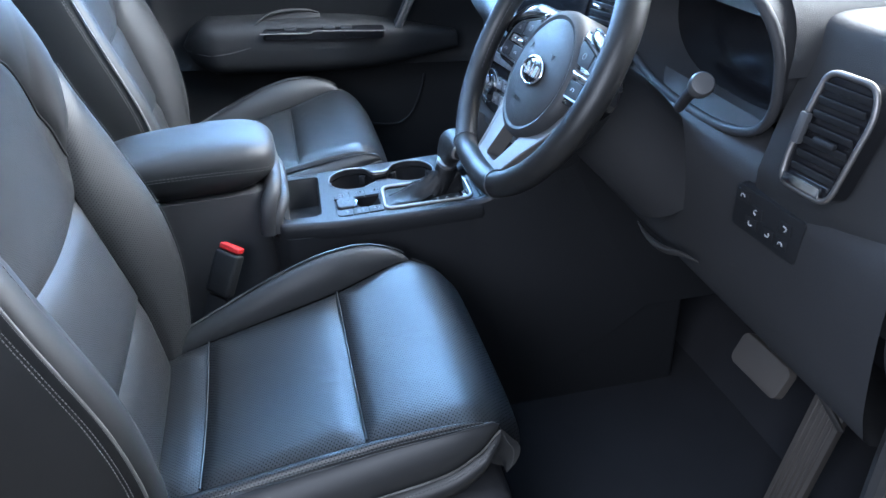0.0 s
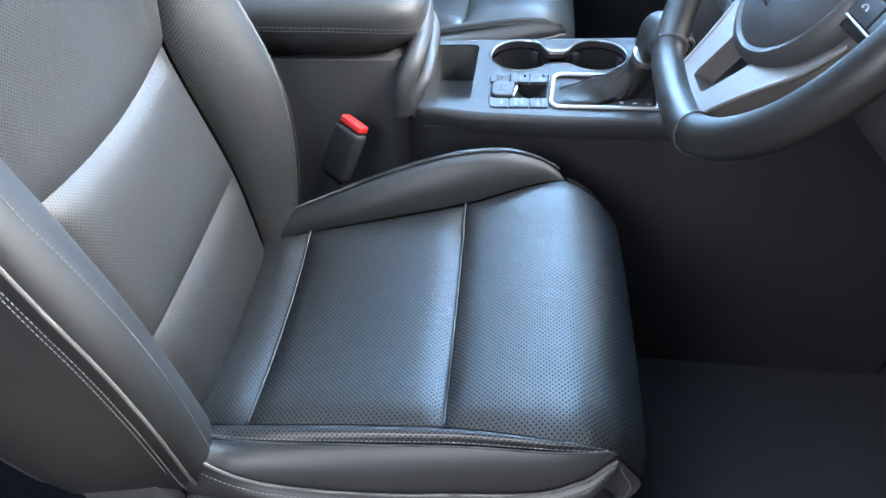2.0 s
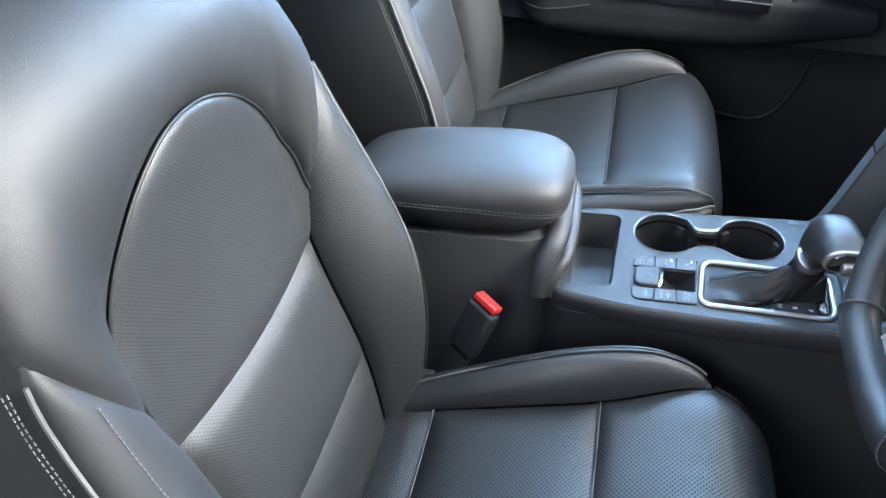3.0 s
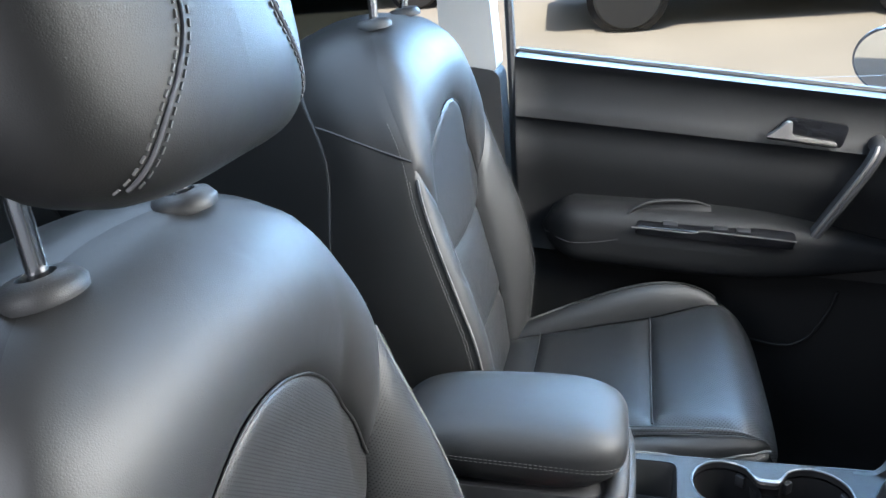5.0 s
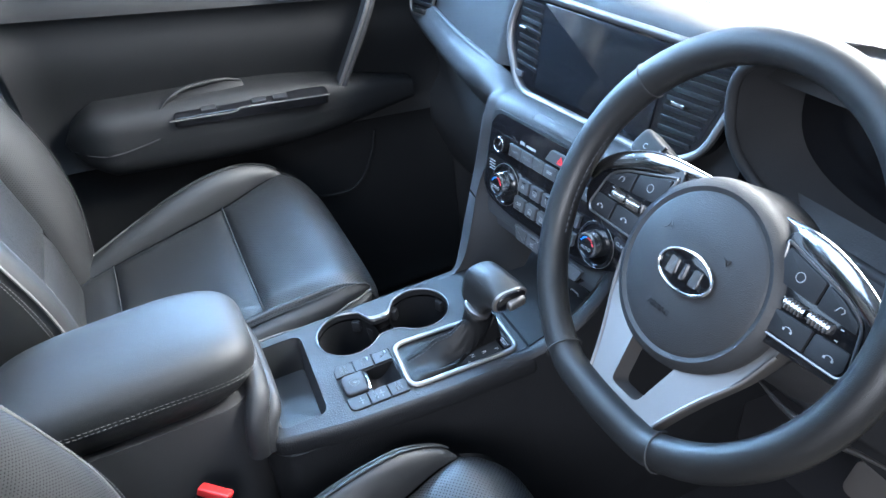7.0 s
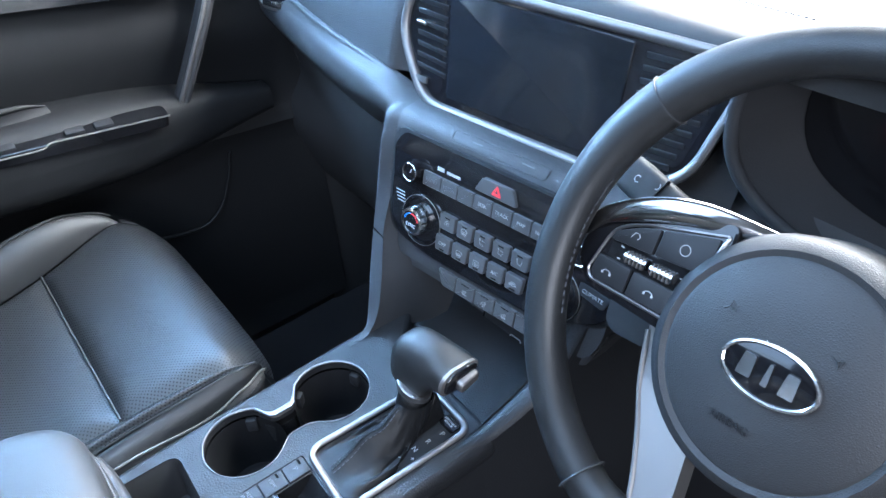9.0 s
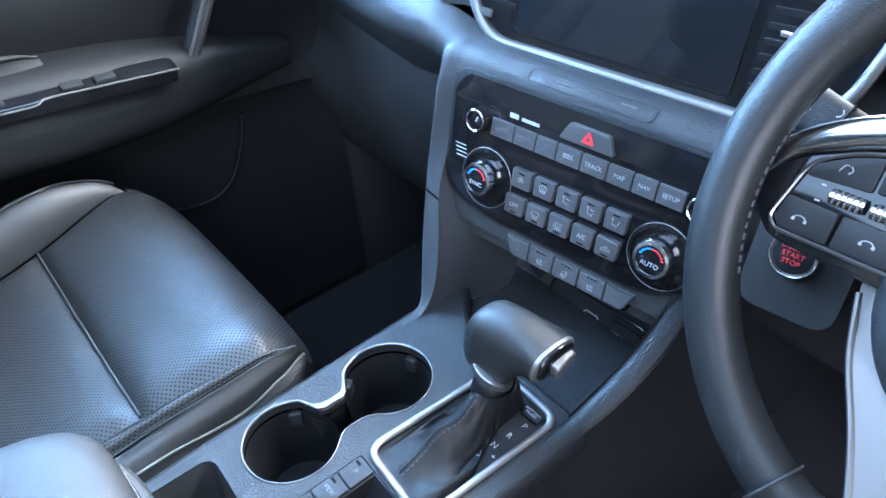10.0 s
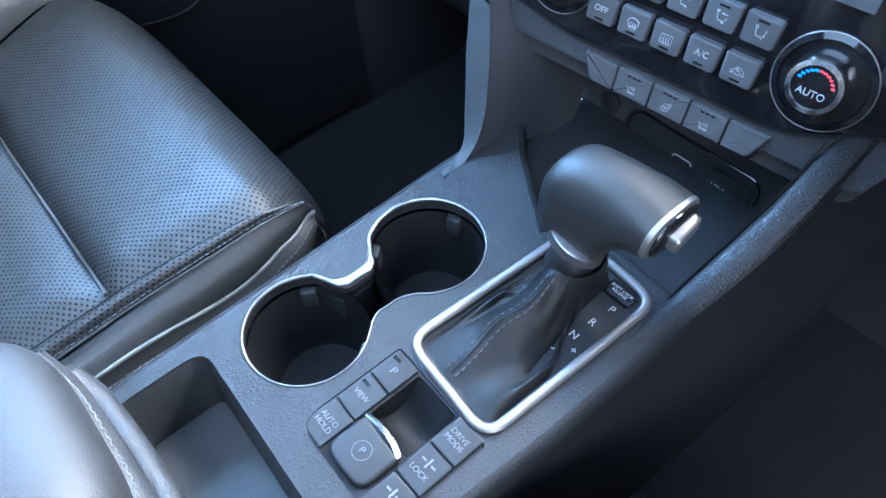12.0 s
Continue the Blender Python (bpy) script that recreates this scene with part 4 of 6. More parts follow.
part("usb_tongue", box((-0.0046, -0.0020, 0.0045), (0.011, 0.0014, 0.0008), 0, 1, MB), PRINT, sock)
letters("lettering", "USB", 0.0055, at(MB, -0.0046, -0.0145, 0.0036), DIMPRINT, sock)
part("power_flap", slab(rpoly([(0.020, -0.014), (0.060, -0.014), (0.060, 0.013), (0.020, 0.013)], 0.008), 0.003, 0.0065, MB, 0.002), BUTTON, sock)
letters("lettering", "12V", 0.0085, at(MB, 0.032, -0.002, 0.0068), PRINT, sock)
part("small_print", box((0.048, -0.003, 0.0068), (0.010, 0.0028, 0.0003), 0, 1, MB), DIMPRINT, sock)
part("blank_plug", lathe([(0.009, 0), (0.009, 0.003), (0.006, 0.004)], at(MB, -0.085, 0.012, 0.0), 20), BUTTON, console)

# ---- gear lever ----
lever = thing("gear_lever", (0.02, -0.035, ZC), "black automatic gear lever with leather gaiter and silver bezel", "gear lever")
bz = [Vector((x, y, ZC + 0.002)) for x, y in rpoly([(-0.0605, -0.0745), (0.0905, -0.0785), (0.0945, 0.0015), (-0.0535, 0.0088)], 0.016, 6)]
part("bezel", tube(bz, 0.0036, 10, True, 0.7, (0, 0, 1)), WARMSILVER, lever, "satin silver rectangular bezel")
plate = part("indicator_plate", slab(inner_bezel, ZC - 0.008, ZC - 0.002), BUTTON, lever, "black gear indicator plate")
for tx, px, py in (("P", 0.066, -0.0625), ("R", 0.049, -0.0605), ("N", 0.0325, -0.0590), ("D", 0.0165, -0.0560), ("+", 0.0235, -0.0670), ("-", 0.0080, -0.0640)):
    letters("lettering", tx, 0.0080, Matrix.Translation((px, py, ZC - 0.0016)) @ Matrix.Rotation(radians(-90), 4, "Z"), PRINT, plate)
rel = part("release_button", slab(rrect(0.073, -0.0690, 0.0855, -0.0470, 0.003), ZC - 0.002, ZC + 0.0005, None, 0.0008), GLOSS, plate)
letters("lettering", "SHIFT LOCK\nRELEASE", 0.0033, Matrix.Translation((0.0800, -0.0580, ZC + 0.0008)) @ Matrix.Rotation(radians(-90), 4, "Z"), PRINT, rel)
collar = Vector((0.0565, -0.0345, 0.9415))
hide_c = Vector((0.030, -0.031, 0))
hide_line = [Vector((x, y, 0)) - hide_c for x, y in rpoly([(-0.0520, 0.0035), (0.085, -0.0035), (0.086, -0.0470), (0.034, -0.0500), (0.014, -0.0590), (0.001, -0.0705), (-0.0560, -0.0690)], [0.008, 0.012, 0.010, 0.02, 0.02, 0.010, 0.010], 6)]
hide_polar = sorted((math.atan2(p.y, p.x) % (2 * math.pi), p.length) for p in even(hide_line + hide_line[:1], 240)[:-1])


def hide_radius(a):
    a %= 2 * math.pi
    prev = (hide_polar[-1][0] - 2 * math.pi, hide_polar[-1][1])
    for q in hide_polar + [(hide_polar[0][0] + 2 * math.pi, hide_polar[0][1])]:
        if q[0] >= a:
            return prev[1] + (q[1] - prev[1]) * (a - prev[0]) / max(1e-6, q[0] - prev[0])
        prev = q


def near(a, deg, wide):
    """How close an angle lies to a bearing in degrees: 1 on it, fading to 0."""
    d = (math.degrees(a) - deg + 180) % 360 - 180
    return math.exp(-(d / wide) ** 2)


def gaiter(u, v):
    """Soft leather from the bezel up to the collar: a crest along the rear, hollows beside it, a loop in front."""
    a = 2 * math.pi * v
    r = hide_radius(a)
    base = hide_c + Vector((r * math.cos(a), r * math.sin(a), 0))
    top = Vector((collar.x + 0.0185 * math.cos(a), collar.y + 0.0165 * math.sin(a), 0))
    k = u ** 0.85
    q = base.lerp(top, k)
    crest, front = near(a, 176, 15), near(a, 350, 40)
    hollow_d, hollow_p = near(a, 232, 26), near(a, 128, 30)
    p = 2.1 - 1.20 * crest - 1.30 * front + 3.4 * hollow_d + 1.6 * hollow_p
    z = 0.043 * u ** p
    z += 0.0075 * math.exp(-((u - 0.13) / 0.10) ** 2) * (hollow_d + 0.5 * hollow_p + 0.5 * near(a, 205, 14))
    z += 0.010 * front * math.exp(-((u - 0.45) / 0.22) ** 2)
    z += math.sin(math.pi * u) * (0.0016 * math.sin(9 * a + 6 * u) + 0.0010 * math.sin(17 * a - 9 * u)) * (1 - crest)
    z += 0.0016 * crest * math.sin(math.pi * u) * math.sin(u * 16)
    side = Vector((-math.sin(a), math.cos(a), 0))
    q += side * (0.0035 * math.sin(math.pi * u) * math.sin(7 * u + 2)) * crest
    return (q.x, q.y, ZC - 0.0025 + z)


ga = part("gaiter", sheet(gaiter, 34, 120), GAITER, lever, "creased black leather gaiter", True, 179)
part("gaiter_cuff", lathe([(0.0188, -0.010), (0.0178, -0.002), (0.0170, 0.005), (0.0150, 0.007)], Matrix.Translation(collar + Vector((0.000, 0.003, -0.001))) @ Matrix.Rotation(radians(14), 4, "Y") @ Matrix.Diagonal((1.02, 0.93, 1, 1)), 32), GAITER, ga)
for d in (-0.010, 0.010):
    part("stitching", stitches([Vector(gaiter(i / 60, 0.489 + d * (0.8 + 1.2 * i / 60))) + Vector((-0.0006, 0, 0.0009)) for i in range(3, 59)], 0.0005, 0.0034, 0.0018), DARKTHREAD, ga)
part("seam", tube([Vector(gaiter(i / 60, 0.489)) + Vector((-0.0003, 0, 0.0002)) for i in range(3, 59)], 0.0007, 6), GAITER, ga)
lean = Matrix.Rotation(radians(16), 4, "Y") @ Matrix.Rotation(radians(10), 4, "X")
part("collar", lathe([(0.0185, -0.003), (0.0194, -0.002), (0.0190, 0.0035), (0.0170, 0.0050)], Matrix.Translation(collar + Vector((0.0022, 0.0055, 0.0065))) @ lean @ Matrix.Diagonal((0.90, 1.10, 1, 1)), 32), GUNMETAL, lever, "dark satin metal collar")

HY = [0.0040, 0.0020, -0.0015, -0.0060, -0.0110, -0.0180, -0.0350, -0.0440, -0.0500, -0.0560, -0.0640, -0.0740]
HTOP = [0.9860, 0.9925, 0.9970, 1.0000, 1.0018, 1.0035, 1.0055, 1.0055, 1.0050, 1.0040, 1.0025, 1.0000]
HBOT = [0.9740, 0.9620, 0.9520, 0.9475, 0.9460, 0.9455, 0.9460, 0.9480, 0.9540, 0.9630, 0.9690, 0.9715]


def grip_section(y, a, k=1.0):
    """A point round the head at y: broad and flat on top, narrowing down into the neck."""
    hy = -y
    ys = [-q for q in HY]
    zt, zb = ease(hy, ys, HTOP), ease(hy, ys, HBOT)
    c, sn = math.cos(a), math.sin(a)
    zm, hz = (zt + zb) / 2, (zt - zb) / 2
    z = zm + hz * math.copysign(abs(sn) ** 0.72, sn)
    half = ease(z, [0.945, 0.955, 0.965, 0.976, 0.988, 0.998, 1.006], [0.0148, 0.0150, 0.0165, 0.0205, 0.0235, 0.0230, 0.0205])
    end = min(1.0, 0.45 + 0.55 * math.sqrt(max(0.0, min(1.0, (0.0045 - y) / 0.014))))
    cx = ease(z, [0.945, 0.962, 0.978, 0.992, 1.006], [0.0595, 0.0650, 0.0735, 0.0790, 0.0810]) + 0.10 * (-0.03 - y)
    return Vector((cx + half * end * k * math.copysign(abs(c) ** 0.72, c), y, zm + (z - zm) * k))


def grip(u, v):
    y = 0.0040 - 0.078 * (u if u > 0.2 else u * u * 5)
    return grip_section(y, -2 * math.pi * v)


gr = part("grip", joined(sheet(grip, 48, 56), sheet(lambda u, v: grip_section(0.0040 + 0.0015 * u, -2 * math.pi * (1 - v), max(0.01, 1 - u)), 6, 56)), RIMHIDE, lever, "smooth black gear knob", True, 179)


def end_cap(y0, y1, k0, k1, k2):
    """The driver's end of the head, closed, drawn in from k0 to k2."""
    rows = [(y0, k0), ((y0 + y1) / 2, k0), (y1, k1), (y1 - 0.0008, k2), (y1 - 0.0008, 0.02)]
    def fn(u, v):
        i = round(u * 4)
        y, k = rows[i]
        p = grip_section(-0.074, -2 * math.pi * v, k)
        return Vector((p.x + 0.10 * (-0.074 - y), y, p.z))
    return sheet(fn, 4, 56)


part("silver_ring", end_cap(-0.0735, -0.0770, 1.006, 0.97, 0.84), WARMSILVER, gr, "satin silver trim on the knob's end")
part("end_inset", end_cap(-0.0775, -0.0795, 0.84, 0.80, 0.70), GLOSS, gr)
kb_m = frame_of((0.0870, -0.0780, 0.9835), (1, 0.1, 0.08), (-0.08, -0.10, 1))
part("release_key", slab(rpoly([(-0.0130, -0.0075), (0.0120, -0.0075), (0.0135, 0.0060), (-0.0120, 0.0050)], 0.0045), -0.001, 0.0085, kb_m, 0.0035, 3), WARMSILVER, gr, "bright release key")


# ---- dashboard ----
dash = thing("dashboard", (0.45, 0.0, 0.7), "black dashboard with satin silver vents, display and control panel", "dashboard")


def face_x(y):
    return ease(y, [-0.74, -0.6, -0.45, -0.2, 0.0, 0.2, 0.35, 0.5, 0.62, 0.74], [0.305, 0.285, 0.285, 0.275, 0.262, 0.242, 0.250, 0.268, 0.288, 0.305])


def ledge_x(y):
    return ease(y, [0.15, 0.2, 0.3, 0.45, 0.6, 0.74], [0.180, 0.186, 0.200, 0.218, 0.245, 0.275])


def loft(y0, y1, profile, ny=30, np_=40):
    rows = [even(spline([(x, 0, z) for x, z in profile(y0 + (y1 - y0) * j / ny)], 80), np_) for j in range(ny + 1)]
    return sheet(lambda u, v: rows[round(v * ny)][round(u * np_)] + Vector((0, y0 + (y1 - y0) * v, 0)), np_, ny)


# top pad, back to the windscreen, with the seam across it
part("top_pad", loft(-0.74, 0.74, lambda y: [(face_x(y) + 0.038, 1.262), (face_x(y) + 0.046, 1.278), (face_x(y) + 0.062, 1.2845), (face_x(y) + 0.09, 1.286), (face_x(y) + 0.112, 1.286)], 60, 16), SOFT, dash, "soft black dashboard roll")
part("top_deck", loft(-0.76, 0.76, lambda y: [(face_x(y) + 0.115, 1.284), (face_x(y) + 0.122, 1.287), (face_x(y) + 0.20, 1.289), (face_x(y) + 0.4, 1.292), (0.98, 1.295)], 60, 24), SOFT, dash, "soft black dashboard top deck")
part("stitching", stitches([(face_x(-0.7 + 1.4 * i / 120) + 0.108, -0.7 + 1.4 * i / 120, 1.2865) for i in range(121)], 0.0005, 0.004, 0.002), DARKTHREAD, dash)
# passenger fascia, the ledge under it and the lower dash
# the fascia's grey is daylight put into a black plastic's colour
part("passenger_fascia", loft(0.18, 0.74, lambda y: [(face_x(y) + d + 0.014 * max(0.0, min(1.0, (0.246 - y) / 0.022)), z) for d, z in ((0.002, 1.150), (0.006, 1.165), (0.016, 1.20), (0.036, 1.255), (0.040, 1.264))], 60, 24), HARD_LIT, dash, "satin black passenger fascia, coloured lighter as if lit")
part("wing", wing(3.82, 14.0, 110), HARD_LIT, dash, "grained black wing sweeping from centre stack to door", True, 179)
part("glovebox", loft(0.165, 0.70, lambda y: [(ledge_x(y) + 0.058, 1.062), (ledge_x(y) + 0.064, 1.02), (ledge_x(y) + 0.070, 0.98), (0.30, 0.90), (0.33, 0.80), (0.37, 0.74), (0.52, 0.70)], 20, 24), DULL, dash, "dull black glovebox")
part("glovebox_catch", box((0.255, 0.215, 1.000), (0.010, 0.034, 0.014), 0.003, 2, None), SILVER, dash, "small silver glovebox catch")
# centre stack body
MS = frame_of((0.262, 0.0, 1.12), (0.10, -1, 0), (0.30, 0, 1))
MH = frame_of((0.205, 0.0, 1.05), (0.13, -1, 0), (0.25, 0, 1))
part("stack_frame", slab(rpoly([(-0.160, -0.02), (-0.168, 0.066), (0.150, 0.068), (0.140, -0.06), (0.128, -0.085), (-0.15, -0.085)], [0.01, 0.014, 0.01, 0.02, 0.01, 0.01]), -0.05, -0.001, MH), HARD_LIT, dash, "grained black centre stack")
panel_line = rpoly([(-0.167, 0.046), (-0.164, -0.055), (-0.10, -0.066), (0.07, -0.066), (0.150, -0.030), (0.150, 0.046)], [0.004, 0.03, 0.02, 0.02, 0.03, 0.004], 6)


def crown(x, q):
    """The slope from the control panel back to the display, running over into the wing at its end."""
    a, b, c = MH @ Vector((x, 0.070, -0.0015)), MH @ Vector((x * 1.02, 0.097, -0.004)), MS @ Vector((x * 1.06, 0.014 + 0.018 * (x + 0.19), -0.004))
    p = a * (1 - q) ** 2 + b * (2 * q * (1 - q)) + c * q * q
    if x < -0.12:
        w = ((-0.12 - x) / 0.052) ** 2
        p = p.lerp(along(MEET, 7.12 + 1.88 * q), w)
    return p


def on_crown(bm):
    """Lays a flat solid, drawn in metres along and share of the slope times 0.06, on the crown."""
    for v in bm.verts:
        x, q = v.co.x, v.co.y / 0.06
        du, dv = crown(x + 0.001, q) - crown(x - 0.001, q), crown(x, q + 0.01) - crown(x, q - 0.01)
        v.co = crown(x, q) + du.cross(dv).normalized() * v.co.z
    return bm


part("stack_crown", sheet(lambda u, v: crown(-0.172 + 0.322 * u, v), 50, 12), HARD_LIT, dash, "grained black slope under the display", True, 179)
rim_line = rpoly([(-0.1735, 0.073), (-0.170, -0.058), (-0.10, -0.070), (0.07, -0.070), (0.154, -0.032), (0.154, 0.073)], [0.022, 0.03, 0.02, 0.02, 0.03, 0.012], 7)
part("panel_rim", slab(rim_line, -0.02, 0.0012, MH, 0.002), HARD, dash, "soft black edge round the panel")
pan = part("control_panel", slab(panel_line, -0.02, 0.004, MH, 0.002), GLOSS, dash, "gloss black audio and climate control panel")


def brow(u, v):
    """The panel's upper band, leaning back with rounded ends."""
    x = -0.167 + 0.317 * u
    e = min(x + 0.167, 0.150 - x)
    top = 0.0235 - 0.016 * max(0.0, 1 - e / 0.018) ** 2
    return MH @ Vector((x, 0.0455 + top * v, 0.004 - 0.0022 * v * v))


part("panel_brow", sheet(brow, 60, 8), GLOSS, pan, "gloss black upper band", True, 179)
tr = part("stack_lid", on_crown(slab(rrect(-0.089, 0.0105, 0.036, 0.0272, 0.005, 6), -0.002, 0.0009, None, 0.0006)), HARD_LIT, dash, "soft black indicator strip")
part("strip_groove", on_crown(joined(tube(even([Vector((x, y, 0.0002)) for x, y in rrect(-0.0900, 0.0096, 0.037, 0.0281, 0.006, 6) + [(0.037, 0.020)]], 120), 0.0009, 4, True))), DULL, tr)
part("strip_seam", on_crown(box((-0.0175, 0.0189, 0.0006), (0.0012, 0.0166, 0.0012), 0, 1)), DULL, tr)
for x, w in ((0.012, 0.016), (-0.055, 0.014)):
    part("small_print", on_crown(box((x, 0.0200, 0.0010), (w, 0.0018, 0.0003), 0, 1)), GREYBTN, tr)


MHB, MH = MH, at(MH, 0, 0, 0.003)


def knob(name, u, v, r, parent, body, cap, h=0.016, lab=""):
    k = part(name, lathe([(r + 0.001, 0.0), (r, h * 0.7), (r - 0.001, h), (r - 0.004, h + 0.0008), (r - 0.0045, h - 0.0012)], at(MH, u, v, 0.0), 40), body, parent, lab)
    return k, lathe([(r - 0.0042, h - 0.002), (r - 0.0044, h - 0.0005), (0.002, h + 0.0004)], at(MH, u, v, 0.0), 36)


for u, word in ((-0.113, "SYNC"), (0.079, "AUTO")):
    part("dial_ring", lathe([(0.031, 0.0), (0.0305, 0.002), (0.0265, 0.0035), (0.0255, 0.001)], at(MH, u + 0.001, -0.025, 0.001), 48), GLOSS, pan, "gloss black dial surround")
    part("dial_edge", tube([at(MH, u + 0.001, -0.025, 0.0028) @ Vector((0.0305 * math.cos(radians(a)), 0.0305 * math.sin(radians(a)), 0)) for a in range(0, 360, 9)], 0.0005, 6, True), SILVER, pan)
    k, capm = knob("temperature_dial", u, -0.0235, 0.0175, pan, CHROME, GLOSS, 0.018, "chrome temperature dial")
    cap = part("dial_face", capm, LENS, k)
    letters("lettering", word, 0.0062, at(MH, u, -0.0275, 0.0186), PRINT, cap)
    for a in range(20, 161, 14):
        part("scale_tick", box((0.0106 * math.cos(radians(a)), 0.0106 * math.sin(radians(a)), 0.0187), (0.0022, 0.0013, 0.0004), 0, 1, at(MH, u, -0.0235)), BLUEPRINT if a > 90 else REDPRINT, cap)
for u in (-0.129, 0.104):
    k, capm = knob("audio_knob", u, 0.0315, 0.0118, pan, GLOSS, GLOSS, 0.013, "small gloss black rotary knob")
    part("knob_face", capm, LENS, k)
    part("knob_ring", tube([at(MH, u, 0.0315, 0.0132) @ Vector((0.0102 * math.cos(radians(a)), 0.0102 * math.sin(radians(a)), 0)) for a in range(0, 360, 12)], 0.0009, 6, True), CHROME, k, "thin chrome ring")
    part("pointer", box((0.002, 0.003, 0.0137), (0.0012, 0.005, 0.0004), 0, 1, at(MH, u, 0.0315, 0, -20)), PRINT, k)
def icon(word, m, size, parent):
    """A printed key symbol, drawn with fine lines on the face of m."""
    arc = lambda cx, cy, r, a0, a1: [(cx + r * math.cos(radians(a0 + (a1 - a0) * i / 10)), cy + r * math.sin(radians(a0 + (a1 - a0) * i / 10))) for i in range(11)]
    wave = lambda x, y, h: [(x, y), (x + 0.12, y + h * 0.33), (x - 0.05, y + h * 0.66), (x + 0.08, y + h)]
    lines = {
        "seat": [[(-0.9, 0.5), (-0.5, -0.7), (0.8, -0.7), (0.9, -0.4)], [(-0.6, 0.4), (-0.35, -0.45), (0.8, -0.45)], wave(-0.1, -0.1, 0.8), wave(0.25, -0.1, 0.8), wave(0.6, -0.1, 0.8)],
        "wheel": [arc(-0.15, -0.15, 0.75, 0, 360), [(-0.9, -0.1), (0.6, -0.1)], [(-0.15, -0.1), (-0.15, -0.9)], wave(0.45, 0.2, 0.8), wave(0.75, 0.2, 0.8)],
        "front": [[(-0.6, -0.5), (-1.0, 0.5)] + arc(0, -0.3, 1.28, 141, 39) + [(0.6, -0.5)] + arc(0, -1.3, 1.0, 53, 127), wave(-0.4, -0.8, 1.1), wave(0.0, -0.8, 1.1), wave(0.4, -0.8, 1.1)],
        "rear": [[(-0.9, -0.6), (-0.9, 0.7), (0.9, 0.7), (0.9, -0.6), (-0.9, -0.6)], wave(-0.45, -0.8, 1.2), wave(0.0, -0.8, 1.2), wave(0.4, -0.8, 1.2)],
        "car": [[(-1.0, -0.4), (-1.0, 0.05), (-0.6, 0.15), (-0.3, 0.6), (0.4, 0.6), (0.75, 0.15), (1.0, 0.0), (1.0, -0.4), (0.8, -0.4)] + arc(0.55, -0.4, 0.22, 0, 180) + arc(-0.55, -0.4, 0.22, 0, 180) + [(-1.0, -0.4)], [(0.35, 0.1), (-0.2, 0.1), (-0.3, 0.3), (0.1, 0.35)]],
        "fan": [arc(-0.4, 0, 0.35, 0, 360), arc(0.4, 0.0, 0.35, 0, 360), arc(0, 0.45, 0.3, 0, 360)],
        "face": [arc(-0.6, 0.6, 0.18, 0, 360), [(-0.6, 0.3), (-0.4, -0.6), (0.4, -0.6), (0.5, -0.9)], [(0.9, 0.4), (0.0, 0.4), (0.25, 0.6)]],
        "both": [arc(-0.6, 0.6, 0.18, 0, 360), [(-0.6, 0.3), (-0.4, -0.6), (0.4, -0.6), (0.5, -0.9)], [(0.9, 0.4), (0.0, 0.4), (0.25, 0.6)], [(0.9, -0.1), (0.3, -0.9), (0.6, -0.8)]],
        "foot": [arc(-0.6, 0.6, 0.18, 0, 360), [(-0.6, 0.3), (-0.4, -0.6), (0.4, -0.6), (0.5, -0.9)], [(0.9, 0.5), (0.6, -0.5), (0.85, -0.3)]],
    }[word]
    return part("symbol", joined(*[tube([m @ Vector((x * size, y * size, 0)) for x, y in q], 0.00028, 4) for q in lines]), PRINT, parent)


# radio keys
us = [-0.1155, -0.0875, -0.0625, -0.0390, -0.0125, 0.0145, 0.0395, 0.0625, 0.0885]
words = ["RADIO", "MEDIA", "*", "SEEK", "TRACK", "MAP", "NAV", "SETUP"]
for i, wd in enumerate(words):
    a, b = us[i] + 0.0006, us[i + 1] - 0.0006
    k = key("radio_key", [(a, 0.0205), (b, 0.0205), (b, 0.0375), (a, 0.0375)], pan, at(MH, 0, 0), 0.0, 0.0045, GREYBTN, 0.001, 0.001)
    letters("lettering", wd, 0.0056 if len(wd) < 6 else 0.005, at(MH, (a + b) / 2, 0.0290, 0.0048), DIMPRINT if i < 3 else PRINT, k)
part("brand_mark_bar", box((-0.092, 0.0455, 0.0015), (0.010, 0.0045, 0.0004), 0, 1, MH), PRINT, pan)
part("brand_mark_bar", box((-0.073, 0.0450, 0.0015), (0.020, 0.0032, 0.0004), 0, 1, MH), PRINT, pan)
for i in range(4):
    part("vent_line", box((-0.151 + 0.0012 * i, -0.002 - 0.004 * i, 0.0015), (0.014, 0.0011, 0.0005), 0, 1, MH), PRINT, pan)
hz = key("hazard_button", [(-0.040, 0.043), (0.018, 0.043), (0.010, 0.0600), (-0.031, 0.0600)], pan, at(MH, 0, 0), 0.0, 0.005, GREYBTN, 0.0015, 0.004)
for r, mt in ((0.0068, REDPRINT), (0.0038, REDPRINT)):
    tri3 = [at(MH, -0.0095, 0.0505, 0.0054) @ Vector((r * math.cos(radians(a)), r * math.sin(radians(a)), 0)) for a in (90, 210, 330)]
    part("warning_triangle", tube(even(tri3 + [tri3[0]], 30)[:-1], 0.0006, 5, True), mt, hz, "red triangle outline")
